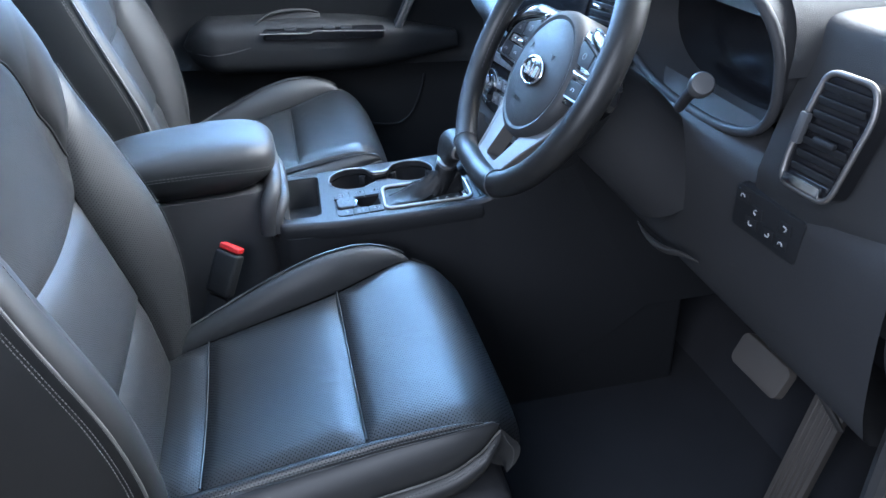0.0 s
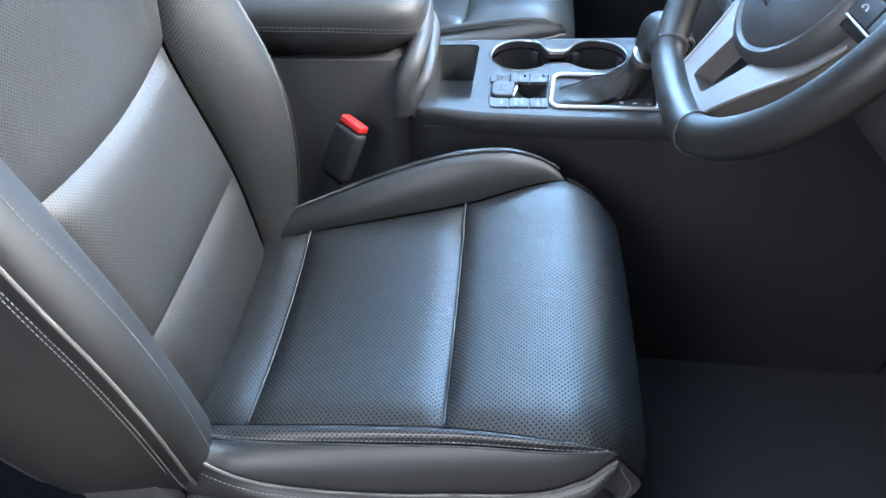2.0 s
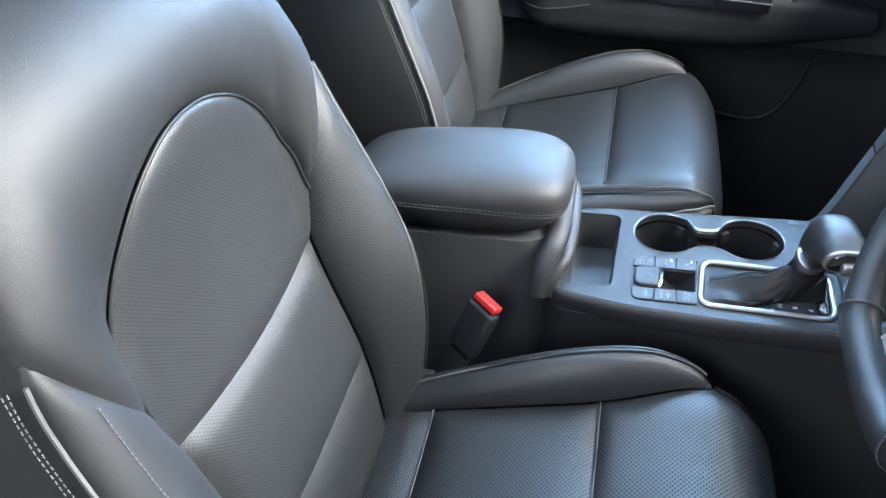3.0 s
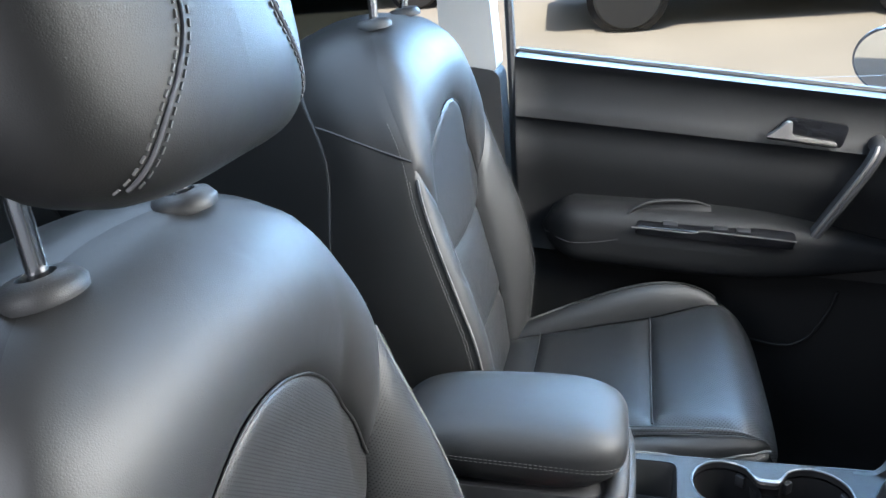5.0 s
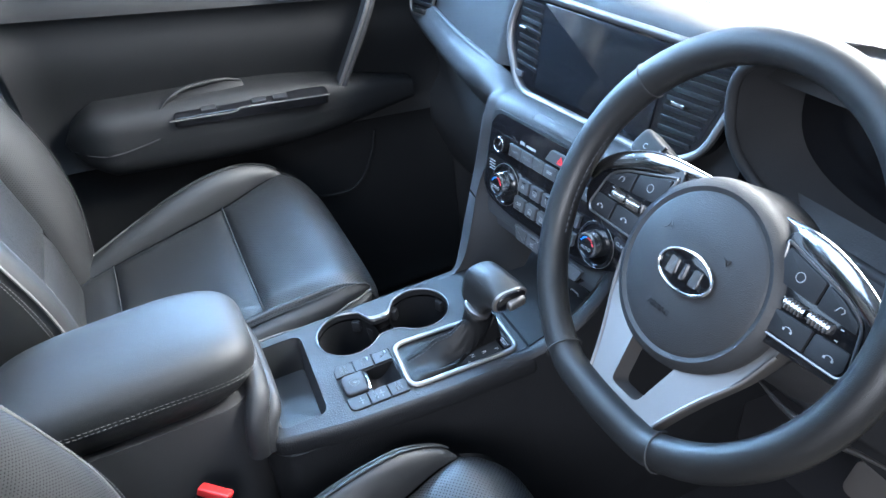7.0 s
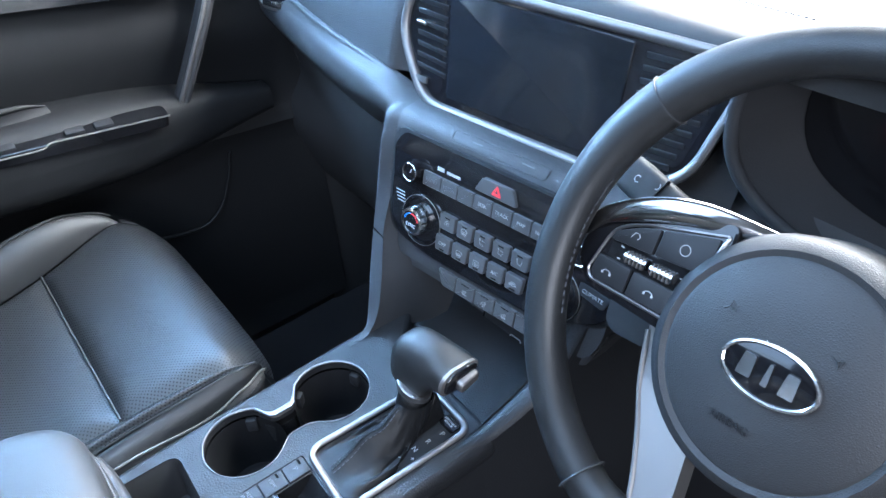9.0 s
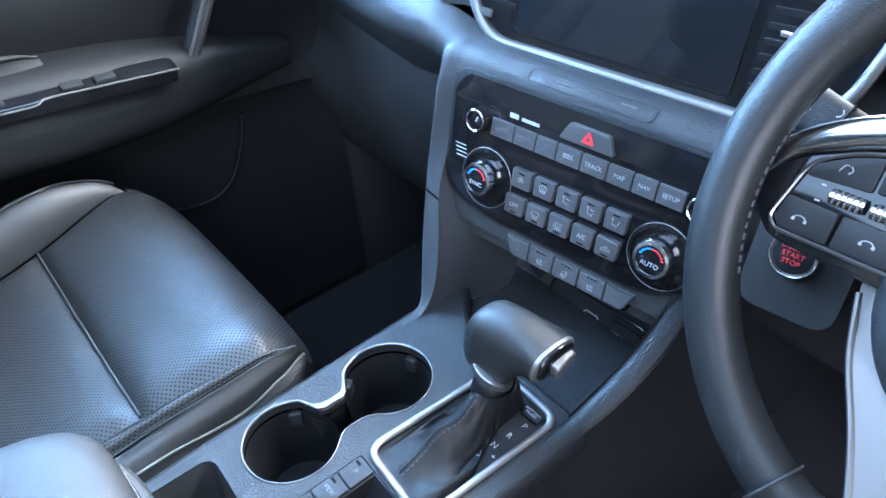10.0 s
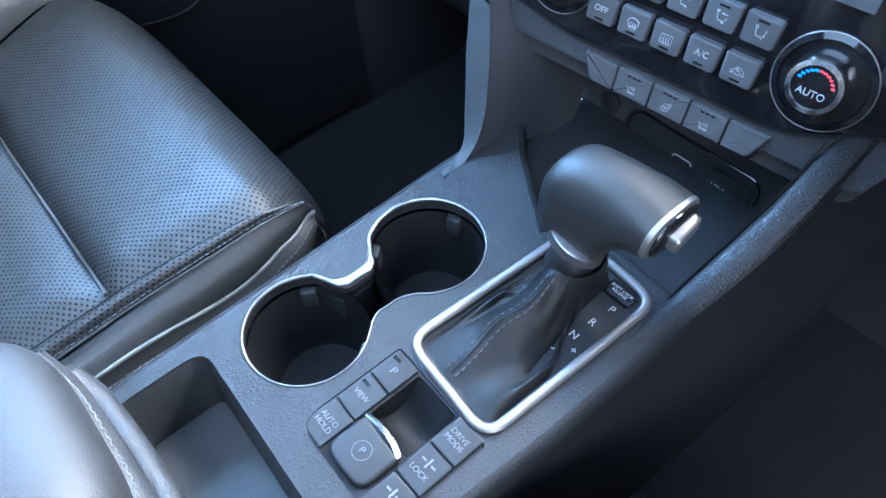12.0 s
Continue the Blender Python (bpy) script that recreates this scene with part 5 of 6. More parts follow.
# climate keys, two rows and the heater row
for row, (v0, v1, ua, ub) in enumerate(((-0.0195, -0.0005, -0.0820, 0.0475), (-0.0475, -0.0285, -0.0850, 0.0450))):
    for i in range(5):
        a = ua + (ub - ua) * i / 5 + 0.0012
        b = ua + (ub - ua) * (i + 1) / 5 - 0.0012
        k = key("climate_key", [(a + 0.001, v0), (b - 0.001, v0), (b, v1), (a, v1)], pan, at(MH, 0, 0), 0.0, 0.0065, GREYBTN, 0.0016, 0.0025)
        c = (a + b) / 2
        if row == 1 and i in (0, 3):
            letters("lettering", "OFF" if i == 0 else "A/C", 0.0062, at(MH, c, (v0 + v1) / 2 + 0.0005, 0.0068), PRINT, k)
        else:
            icon((("fan", "front", "face", "both", "foot"), ("", "front", "rear", "", "car"))[row][i], at(MH, c, (v0 + v1) / 2 - 0.0005, 0.0068), 0.0045, k)
        part("indicator_bar", box((c, v1 - 0.0035 if row == 0 else v0 + 0.003, 0.0067), (0.007, 0.0012, 0.0004), 0, 1, MH), GLOSS, k)
MH = MHB
for i in range(5):
    a0, b0 = -0.0785 + 0.0292 * i, -0.0785 + 0.0292 * (i + 1)
    lo = 0.009
    pts = [(a0 + (lo if i == 0 else 0.0006), -0.0930), (b0 - (lo if i == 4 else 0.0006), -0.0930), (b0 - 0.0006, -0.0735), (a0 + 0.0006, -0.0735)]
    k = key("heater_key", pts, dash, at(MH, 0, 0, -0.003), 0.0, 0.0065, GREYBTN, 0.0014, [0.004 if i == 0 else 0.001, 0.004 if i == 4 else 0.001, 0.001, 0.001])
    if 0 < i < 4:
        c = (a0 + b0) / 2
        icon("wheel" if i == 2 else "seat", at(MH, c, -0.0855, 0.0038), 0.0040, k)
        for j in (-1, 0, 1):
            part("indicator_bar", box((c + 0.004 * j, -0.0765, 0.0037), (0.0026, 0.0011, 0.0004), 0, 1, MH), GLOSS, k)
part("heater_bed", slab(rpoly([(-0.070, -0.096), (0.061, -0.096), (0.071, -0.071), (-0.082, -0.071)], 0.005), -0.03, -0.002, MH), GLOSS, dash)
part("stack_underside", slab(rpoly([(-0.150, -0.10), (0.125, -0.10), (0.145, -0.05), (-0.158, -0.05)], 0.01), -0.06, -0.010, MH), DULL, dash)
ck = key("climate_button", [(0.105, -0.013), (0.136, -0.019), (0.142, -0.003), (0.105, 0.001)], dash, at(MH, 0, 0), 0.0, 0.005, BUTTON, 0.0014, 0.004)
letters("lettering", "CLIMATE", 0.0062, at(MH, 0.122, -0.0085, 0.0053, -6), PRINT, ck)
# start button beside the column
MST = frame_of((0.208, -0.184, 1.092), (0.16, -1, 0), (0.30, 0, 1))
sb = part("start_button", lathe([(0.0185, 0.0), (0.0185, 0.004), (0.0165, 0.007), (0.0155, 0.0065)], MST, 40), CHROME, dash, "engine start button with chrome ring")
sf = part("button_face", lathe([(0.0155, 0.0), (0.0152, 0.0062), (0.013, 0.0068)], MST, 36), BUTTON, sb)
for i, wd in enumerate(("ENGINE", "START", "STOP")):
    letters("lettering", wd, 0.0054, at(MST, 0, 0.0058 - 0.0056 * i, 0.0070), REDPRINT, sf)
part("start_panel", slab(rrect(-0.030, -0.05, 0.04, 0.032, 0.015), -0.03, 0.0, MST), DULL, dash)

# display between two vents
disp_line = rpoly([(-0.178, 0.012), (0.115, 0.018), (0.158, 0.045), (0.186, 0.152), (-0.214, 0.146), (-0.230, 0.085)], [0.03, 0.02, 0.04, 0.02, 0.016, 0.03], 6)
disp = part("display_housing", slab(disp_line, -0.03, 0.004, MS), GLOSS, dash, "black display and vent housing")
ring = [MS @ Vector((x, y, 0.006)) for x, y in disp_line]
part("silver_surround", tube(ring, 0.0058, 10, True, 0.8), SILVER, dash, "satin silver surround")
part("screen", slab(rpoly([(-0.143, 0.026), (0.075, 0.029), (0.072, 0.142), (-0.160, 0.139)], 0.004), 0.004, 0.0062, MS, 0.001), SCREEN, disp, "dark unlit display glass")


def vent_slats(m, quad, n, parent, nm="slat"):
    """Slats across a four-sided opening given as bottom-left, bottom-right, top-right, top-left."""
    bl, br, trr, tl = [Vector(q) for q in quad]
    for i in range(n):
        t = (i + 0.6) / n
        a, b = bl.lerp(tl, t), br.lerp(trr, t)
        c, d = (a + b) / 2, b - a
        mm = m @ Matrix.Translation((c.x, c.y, 0.0045)) @ Matrix.Rotation(math.atan2(d.y, d.x), 4, "Z") @ Matrix.Rotation(radians(28), 4, "X")
        part(nm, box((0, 0, 0), (d.length, 0.0075, 0.0022), 0.0009, 2, mm), BUTTON, parent)


vl = part("left_centre_vent", slab(rpoly([(-0.205, 0.034), (-0.152, 0.026), (-0.168, 0.136), (-0.208, 0.138), (-0.220, 0.085)], 0.008), 0.002, 0.0046, MS), LENS, disp, "black air vent with thin slats")
vent_slats(MS, ((-0.196, 0.044), (-0.148, 0.040), (-0.163, 0.137), (-0.210, 0.137)), 8, vl)
part("vent_tab", box((-0.193, 0.098, 0.0095), (0.016, 0.005, 0.005), 0.0015, 2, MS), CHROME, vl, "bright vent tab")
part("vent_wheel", box((-0.186, 0.036, 0.007), (0.022, 0.008, 0.004), 0.0015, 2, at(MS, 0, 0, 0, 0)), GREYBTN, vl)
vr = part("right_centre_vent", slab(rpoly([(0.083, 0.030), (0.112, 0.030), (0.146, 0.050), (0.170, 0.142), (0.082, 0.140)], 0.008), 0.002, 0.0046, MS), LENS, disp, "black air vent with thin slats")
vent_slats(MS, ((0.086, 0.034), (0.135, 0.038), (0.170, 0.140), (0.086, 0.138)), 9, vr)
part("vent_tab", box((0.108, 0.085, 0.0095), (0.020, 0.005, 0.005), 0.0015, 2, MS), CHROME, vr, "bright vent tab")

# vents at both ends
for sgn, nm in ((1, "passenger_vent"), (-1, "driver_vent")):
    if sgn > 0:
        mv = frame_of((0.276, 0.575, 1.195), (0.22, -1, 0.0), (0.22, -0.05, 1))
    else:
        mv = frame_of((0.276, -0.640, 1.203), (0.12, -1, 0.0), (0.22, 0.10, 1))
    w, h = (0.040, 0.060) if sgn > 0 else (0.035, 0.054)
    ol = rpoly([(-w * 0.95, -h), (w * 0.72, -h * 1.02), (w, h * 0.55), (w * 0.75, h), (-w * 0.75, h), (-w, -h * 0.3)], 0.014, 5)
    v = part(nm, slab(ol, -0.02, 0.002, mv), LENS, dash, "black side air vent in a satin silver frame")
    part("silver_frame", tube([mv @ Vector((x, y, 0.003)) for x, y in ol], 0.0031, 10, True, 0.9), SILVER, v, "satin silver vent frame")
    vent_slats(mv, ((-w * 0.72, -h * 0.78), (w * 0.72, -h * 0.78), (w * 0.8, h * 0.85), (-w * 0.66, h * 0.85)), 7, v)
    part("vent_tab", box((0.004, -0.004, 0.010), (0.024, 0.006, 0.006), 0.002, 2, mv), BUTTON, v)
    part("vent_wheel", box((-w * 0.78, 0.0, 0.008), (0.010, 0.030, 0.008), 0.003, 2, mv), GREYBTN, v)
    part("chrome_foot", box((-0.006, -h * 0.88, 0.006), (0.045, 0.010, 0.004), 0.0015, 2, mv), CHROME, v)

# instrument cluster, hood and lower dash on the driver's side
CY, CZ, CA, CB = -0.366, 1.228, 0.180, 0.098


def hood(k, x, a):
    c, sn = math.cos(a), math.sin(a)
    return Vector((x, CY + CA * k * math.copysign(abs(c) ** 0.8, c), CZ + CB * k * math.copysign(abs(sn) ** 0.8, sn)))


cl = part("instrument_binnacle", sheet(lambda u, v: hood(1.0 - 0.10 * u, 0.285 + 0.085 * u + 0.02 * math.sin(2 * math.pi * v) * (1 - u), 2 * math.pi * (1 - v)), 8, 64), DULL, dash, "deep black instrument hood")
lens_pts = [(hood(0.90, 0, 2 * math.pi * i / 48).y, hood(0.90, 0, 2 * math.pi * i / 48).z) for i in range(48)]
part("cluster_lens", slab(lens_pts, -0.37, -0.366, Matrix(((0, 0, -1, 0), (1, 0, 0, 0), (0, 1, 0, 0), (0, 0, 0, 1)))), LENS, cl, "dark unlit instrument lens")
part("hood_rim", tube([hood(1.0, 0.285 + 0.02 * math.sin(-2 * math.pi * i / 64), 2 * math.pi * i / 64) for i in range(64)], 0.006, 10, True), DULL, dash)
part("hood_top", sheet(lambda u, v: hood(1.03 + 0.10 * u, 0.29 + 0.15 * u + 0.02 * math.sin(math.pi * (1 - v)) * (1 - u), math.pi * (1 - v)), 8, 40), SOFT, dash, "soft black instrument hood")
part("driver_fascia", loft(-0.74, -0.545, lambda y: [(face_x(y) + 0.01, 1.03), (face_x(y) - 0.002, 1.118), (face_x(y) + 0.000, 1.14), (face_x(y) + 0.016, 1.20), (face_x(y) + 0.036, 1.255), (face_x(y) + 0.040, 1.264)], 16, 24), SOFT, dash)
part("centre_fascia", loft(-0.192, -0.12, lambda y: [(0.275, 1.03), (0.290, 1.118), (0.302, 1.14), (0.320, 1.20), (0.330, 1.255), (0.338, 1.266)], 8, 24), DULL, dash)
part("knee_panel", loft(-0.74, -0.115, lambda y: [(0.33, 1.15), (0.292, 1.12), (0.285, 1.08), (0.292, 1.00), (0.305, 0.93), (0.33, 0.90), (0.45, 0.87)], 24, 30), DULL, dash, "dull black knee panel")
MW = frame_of((0.280, -0.576, 1.083), (0.10, -1, 0.0), (-0.05, -0.05, 1))
sw = part("switch_panel", slab(rpoly([(-0.052, -0.026), (0.046, -0.030), (0.052, 0.022), (-0.048, 0.026)], 0.006), -0.01, 0.0012, MW, 0.0006), BUTTON, dash, "black switch panel with white symbols")
for i, (u, v) in enumerate(((-0.036, 0.014), (-0.014, 0.004), (-0.020, -0.012), (0.006, -0.012), (0.028, 0.006), (0.026, -0.014))):
    k = part("switch", box((u, v, 0.0015), (0.018, 0.013, 0.003), 0.001, 2, MW), BUTTON, sw)
    part("symbol", tube([at(MW, u, v, 0.0034) @ Vector((0.003 * math.cos(radians(a + 70 * i)), 0.003 * math.sin(radians(a + 70 * i)), 0)) for a in range(0, 250, 50)], 0.0009, 4), PRINT, k)
part("knee_trim", tube(spline([(0.292, -0.285, 0.926), (0.286, -0.33, 0.925), (0.280, -0.385, 0.938), (0.280, -0.43, 0.956), (0.284, -0.462, 0.962)], 24), [0.0015 + 0.0065 * math.sin(math.pi * i / 24) for i in range(25)], 8, False, 0.6), SILVER, dash, "thin satin lip under the column")

# ---- steering wheel ----
wheel = thing("steering_wheel", (0.115, -0.346, 1.215), "black leather steering wheel with silver lower spoke and round airbag pad", "steering wheel")
TW = radians(30.5)
WM = frame_of((0.109, -0.341, 1.217), (0, -1, 0), (math.sin(TW), 0, math.cos(TW)))
RW = 0.1635
WR = WM @ Matrix.Rotation(radians(3.0), 4, "Z")  # the wheel stands turned a little to the left


def rim_pt(a, k=1.0):
    r = RW * k
    y = r * math.sin(a)
    if y < -0.94 * r:
        y = -0.94 * r - (abs(y) - 0.94 * r) * 0.35
    return Vector((r * math.cos(a), y, 0))


N = 120
part("rim", tube([WM @ rim_pt(2 * math.pi * i / N) for i in range(N)], [0.0158 + 0.0016 * (math.exp(-((i / N * 360 - 35) / 22) ** 2) + math.exp(-((i / N * 360 - 145) / 22) ** 2)) for i in range(N)], 16, True, 0.95), RIMHIDE, wheel, "worn black leather wheel rim", True, 179)
for deg in (37, 143, 245, 295):
    a = radians(deg)
    c, t = rim_pt(a), (rim_pt(a + 0.02) - rim_pt(a - 0.02)).normalized()
    e1 = t.cross(Vector((0, 0, 1))).normalized()
    part("rim_seam", tube([WM @ (c + (e1 * math.cos(radians(q)) + Vector((0, 0, 1)) * math.sin(radians(q))) * 0.0170) for q in range(0, 360, 20)], 0.0009, 5, True), DULL, wheel)
for a0, a1 in ((165, 205), (335, 375)):
    part("stitching", stitches([WM @ (rim_pt(radians(a0 + (a1 - a0) * i / 40), 0.905) + Vector((0, 0, 0.002))) for i in range(41)], 0.0008, 0.004, 0.002), DARKTHREAD, wheel)
HUBV = -0.020
padr = 0.078
pad_prof = [(padr - 0.002, -0.055), (padr + 0.004, -0.045), (padr + 0.004, 0.004), (padr + 0.001, 0.013), (padr - 0.006, 0.017), (padr - 0.010, 0.0155), (padr - 0.013, 0.0175), (0.03, 0.0215), (0.002, 0.022)]
hub_m = at(WR, 0, HUBV, -0.026)
pad_ob = part("airbag_pad", lathe(pad_prof, hub_m, 56), SOFT, wheel, "round grained black airbag pad", True, 50)
letters("lettering", "AIRBAG", 0.0072, at(WR, -0.009, HUBV - 0.038, -0.0046), DOORTRIM, pad_ob)
for u, v, rot in ((-0.038, 0.024, 35), (0.026, 0.025, -20)):
    part("horn_mark", tube([at(WR, u, HUBV + v, -0.0046, rot) @ Vector(q) for q in ((-0.003, 0, 0), (0.001, 0, 0), (0.004, 0.003, 0), (0.004, -0.003, 0), (0.001, 0, 0))], 0.0005, 4), DULL, pad_ob)
em = [(0.0285 * math.cos(radians(a)), 0.0165 * math.sin(radians(a))) for a in range(0, 360, 10)]
eb = part("emblem", slab(em, 0.0, 0.0035, at(WR, 0, HUBV, -0.0052), 0.001), GLOSS, wheel, "oval badge, black with bright rim and plain marks")
part("emblem_rim", tube([at(WR, 0, HUBV, -0.0016) @ Vector((x, y, 0)) for x, y in em], 0.0016, 8, True), CHROME, eb)
for u, w in ((-0.013, 0.009), (0.0, 0.004), (0.013, 0.009)):
    part("badge_bar", slab(rpoly([(u - w / 2, -0.007), (u + w / 2, -0.007), (u + w / 2 - 0.001, 0.007), (u - w / 2 + 0.001, 0.007)], 0.001), 0.0035, 0.0052, at(WR, 0, HUBV, -0.0052)), CHROME, eb)
# spokes with keys
WS = at(WR, 0, 0, -0.018)
for X in (-1, 1):
    sp = part("spoke", slab(rpoly([(X * 0.156, -0.012), (X * 0.152, 0.012), (X * 0.128, 0.026), (X * 0.055, 0.050), (X * 0.05, -0.034), (X * 0.074, -0.034), (X * 0.140, -0.031)], 0.008), -0.014, 0.003, WS, 0.002), GLOSS, wheel, "gloss black spoke")
    blade = [WS @ Vector(q) for q in ((X * 0.157, 0.004, 0.002), (X * 0.143, 0.021, 0.005), (X * 0.115, 0.036, 0.007), (X * 0.080, 0.046, 0.004), (X * 0.034, 0.048, -0.014))]
    part("spoke_blade", tube(spline(blade, 24), [0.0025 + 0.0060 * math.sin(math.pi * min(1.0, 0.12 + i / 24 * 0.75)) for i in range(25)], 16, False, 0.50, WR.to_3x3() @ Vector((0, 0, 1))), BLADE, sp, "dark chrome spoke blade")
    kl = rpoly([(X * 0.058, 0.0405), (X * 0.116, 0.0250), (X * 0.134, 0.0150), (X * 0.1425, -0.0190), (X * 0.1380, -0.0250), (X * 0.076, -0.0255)], [0.002, 0.010, 0.010, 0.006, 0.006, 0.002])
    part("silver_line", tube([WS @ Vector((x, y, 0.0042)) for x, y in kl], 0.0013, 6, True), GUNMETAL, sp, "thin satin silver outline")
    marks = (("voice", [(0.101, 0.0090), (0.134, 0.0070), (0.1315, 0.0140), (0.1150, 0.0230), (0.1010, 0.0270)]), ("ring", [(0.062, 0.0120), (0.099, 0.0095), (0.099, 0.0275), (0.062, 0.0370)]), ("phone", [(0.110, -0.0235), (0.136, -0.0235), (0.1395, -0.0185), (0.1375, -0.0055), (0.110, -0.0060)]), ("hang", [(0.078, -0.0235), (0.108, -0.0235), (0.108, -0.0060), (0.074, -0.0060)]))
    for word, q in marks:
        k = part("wheel_key", slab(rpoly([(X * x, y) for x, y in q], 0.002), 0.002, 0.0056, WS, 0.0010), BUTTON, sp)
        mk = at(WS, sum(p[0] for p in q) / len(q) * X, sum(p[1] for p in q) / len(q), 0.0058)
        if word == "ring":
            part("symbol", tube([mk @ Vector((0.0036 * math.cos(radians(a)), 0.0036 * math.sin(radians(a)), 0)) for a in range(0, 360, 24)], 0.00035, 4, True), PRINT, k)
        elif word == "voice":
            part("symbol", joined(tube([mk @ Vector(p) for p in ((-0.003, -0.002, 0), (-0.001, 0.002, 0), (0.001, 0.002, 0))], 0.00035, 4), tube([mk @ Vector(p) for p in ((0.002, 0.002, 0), (0.0035, 0.0, 0), (0.002, -0.002, 0))], 0.00035, 4)), PRINT, k)
        else:
            part("symbol", joined(tube([mk @ Vector((0.0034 * math.cos(radians(a)), 0.0024 * math.sin(radians(a)) - 0.001, 0)) for a in range(15, 170, 25)], 0.0004, 4), box((-0.0032, -0.0010, 0), (0.0016, 0.0016, 0.0004), 0, 1, mk), box((0.0032, -0.0010, 0), (0.0016, 0.0016, 0.0004), 0, 1, mk)), PRINT, k)
    for cx in (0.0885, 0.1090):
        part("roller", tube([at(WS, X * (cx - 0.0085), 0.0015, 0.0052).translation, at(WS, X * (cx + 0.0085), 0.0010, 0.0052).translation], 0.0040, 14), CHROME, sp, "bright ribbed roller")
        for j in range(5):
            part("roller_rib", box((X * (cx - 0.006 + 0.003 * j), 0.0013, 0.0052), (0.0008, 0.0086, 0.0082), 0.0003, 1, WS), SILVER, sp)
    for dx, dy in ((0.1235, 0.0050), (0.1235, -0.0035), (0.0760, 0.0035), (0.0760, -0.0030)):
        part("symbol", box((X * dx, dy, 0.0034), (0.0026, 0.0009, 0.0004), 0, 1, WS), PRINT, sp)
# lower silver fork, level with the rim at the foot and set back behind the pad
half = [(0.0360, -0.1580), (0.0470, -0.1290), (0.0600, -0.1020), (0.0770, -0.0720), (0.0880, -0.0400), (0.0900, -0.0260), (0.0700, -0.0240)]
fork_line = rpoly(half + [(-x, y) for x, y in half[::-1]], [0.010, 0.02, 0.02, 0.02, 0.01, 0.003, 0.003, 0.003, 0.003, 0.01, 0.02, 0.02, 0.02, 0.010])
fork = slab(fork_line, -0.046, -0.026, None, holes=[rpoly([(-0.0285, -0.085), (-0.0165, -0.1365), (0.0165, -0.1365), (0.0285, -0.085)], 0.006)])
for v in fork.verts:
    v.co.z += 0.26 * max(0.0, -0.055 - v.co.y)
bmesh.ops.transform(fork, matrix=WR, verts=fork.verts)
part("lower_spoke", fork, SILVER, wheel, "satin silver forked lower spoke", True, 30)
for X in (-1, 1):
    edge = [WR @ Vector((X * x, y, -0.0265 + 0.26 * max(0.0, -0.055 - y))) for x, y in half[:5]]
    part("spoke_edge", tube(spline(edge, 20), 0.0020, 8), SILVER, wheel)

# column and stalks
col = thing("steering_column", (0.22, -0.346, 1.15), "dull black steering column shroud with two control stalks", "steering column")
col_pts = [WM @ Vector((0, -0.02, -0.025)), WM @ Vector((0, -0.022, -0.07)), WM @ Vector((0, -0.03, -0.13)), WM @ Vector((0, -0.05, -0.20)), WM @ Vector((0, -0.07, -0.27))]
part("shroud", tube(spline(col_pts, 24), [0.052 + 0.014 * math.sin(math.pi * min(1, i / 14) * 0.5) for i in range(25)], 24, False, 0.95), DULL, col, "dull black column shroud")
# light stalk towards the car's middle, wiper stalk towards the door
for X, tip in ((-1, Vector((0.205, -0.150, 1.206))), (1, Vector((0.222, -0.511, 1.218)))):
    root = WM @ Vector((X * 0.05, 0.0, -0.085)) if X < 0 else Vector((0.252, -0.425, 1.160))
    d = tip - root
    n0 = Vector((-0.75, 0, 0.66))
    mm = frame_of(root, d, n0.cross(d))
    L = d.length
    if X > 0:
        st = part("stalk", tube(spline([root, root.lerp(tip, 0.5) + Vector((0, 0, 0.004)), tip], 16), [0.006 + 0.002 * i / 16 for i in range(17)], 14), DULL, col, "round black wiper stalk")
        md = (tip - root).normalized()
        part("stalk_knob", lathe([(0.0095, -0.010), (0.0125, -0.007), (0.0130, 0.004), (0.0110, 0.008), (0.008, 0.0085)], frame_of(tip, md.orthogonal(), md.cross(md.orthogonal())), 24), GREYBTN, st)
        continue
    st = part("stalk", slab(rpoly([(0, -0.010), (L * 0.45, -0.016), (L, -0.014), (L, 0.016), (L * 0.45, 0.014), (0, 0.010)], [0.004, 0.01, 0.009, 0.012, 0.01, 0.004]), -0.011, 0.009, mm, 0.006, 3), DOORTRIM, col, "black control stalk with white symbols")
    part("stalk_joint", box((L * 0.73, 0.0005, 0.0), (0.0012, 0.0305, 0.0215), 0.004, 2, mm), GLOSS, st)
    for i in range(6):
        cxs = L * (0.50 + 0.13 * (i % 3)) if i < 5 else L * 0.87
        cys = 0.006 if i % 2 else -0.006
        cys = 0.0 if i == 5 else cys
        part("symbol", tube([at(mm, cxs, cys, 0.0093) @ Vector((0.0028 * math.cos(radians(a + 50 * i)), 0.0028 * math.sin(radians(a + 50 * i)), 0)) for a in range(0, 300 if i == 5 else 200, 50)], 0.00045, 4), PRINT, st)


TINT = glass("tinted_roof_glass", (0.55, 0.66, 0.75))
# ---- passenger door ----
DY = 0.690
SL = -0.150  # the fall of the door's lines towards the front
door = thing("passenger_door", (-0.08, DY, 0.45), "closed black passenger door with padded armrest, grab handle and window", "car door")


def sill_z(x):
    return 1.300 + SL * (x + 0.05)


def door_face(u, v):
    x = -0.455 + 0.80 * u
    top = sill_z(x)
    z = 0.46 + (top - 0.46) * v
    y = DY - 0.012 - 0.030 * math.exp(-((v - 0.80) / 0.10) ** 2) + 0.012 * v
    return (x, y, z)


def door_band(v0, v1, bulge):
    def fn(u, v):
        x, y, z = door_face(u, v0 + (v1 - v0) * (1 - v))
        return (x, y - bulge, z)
    return fn


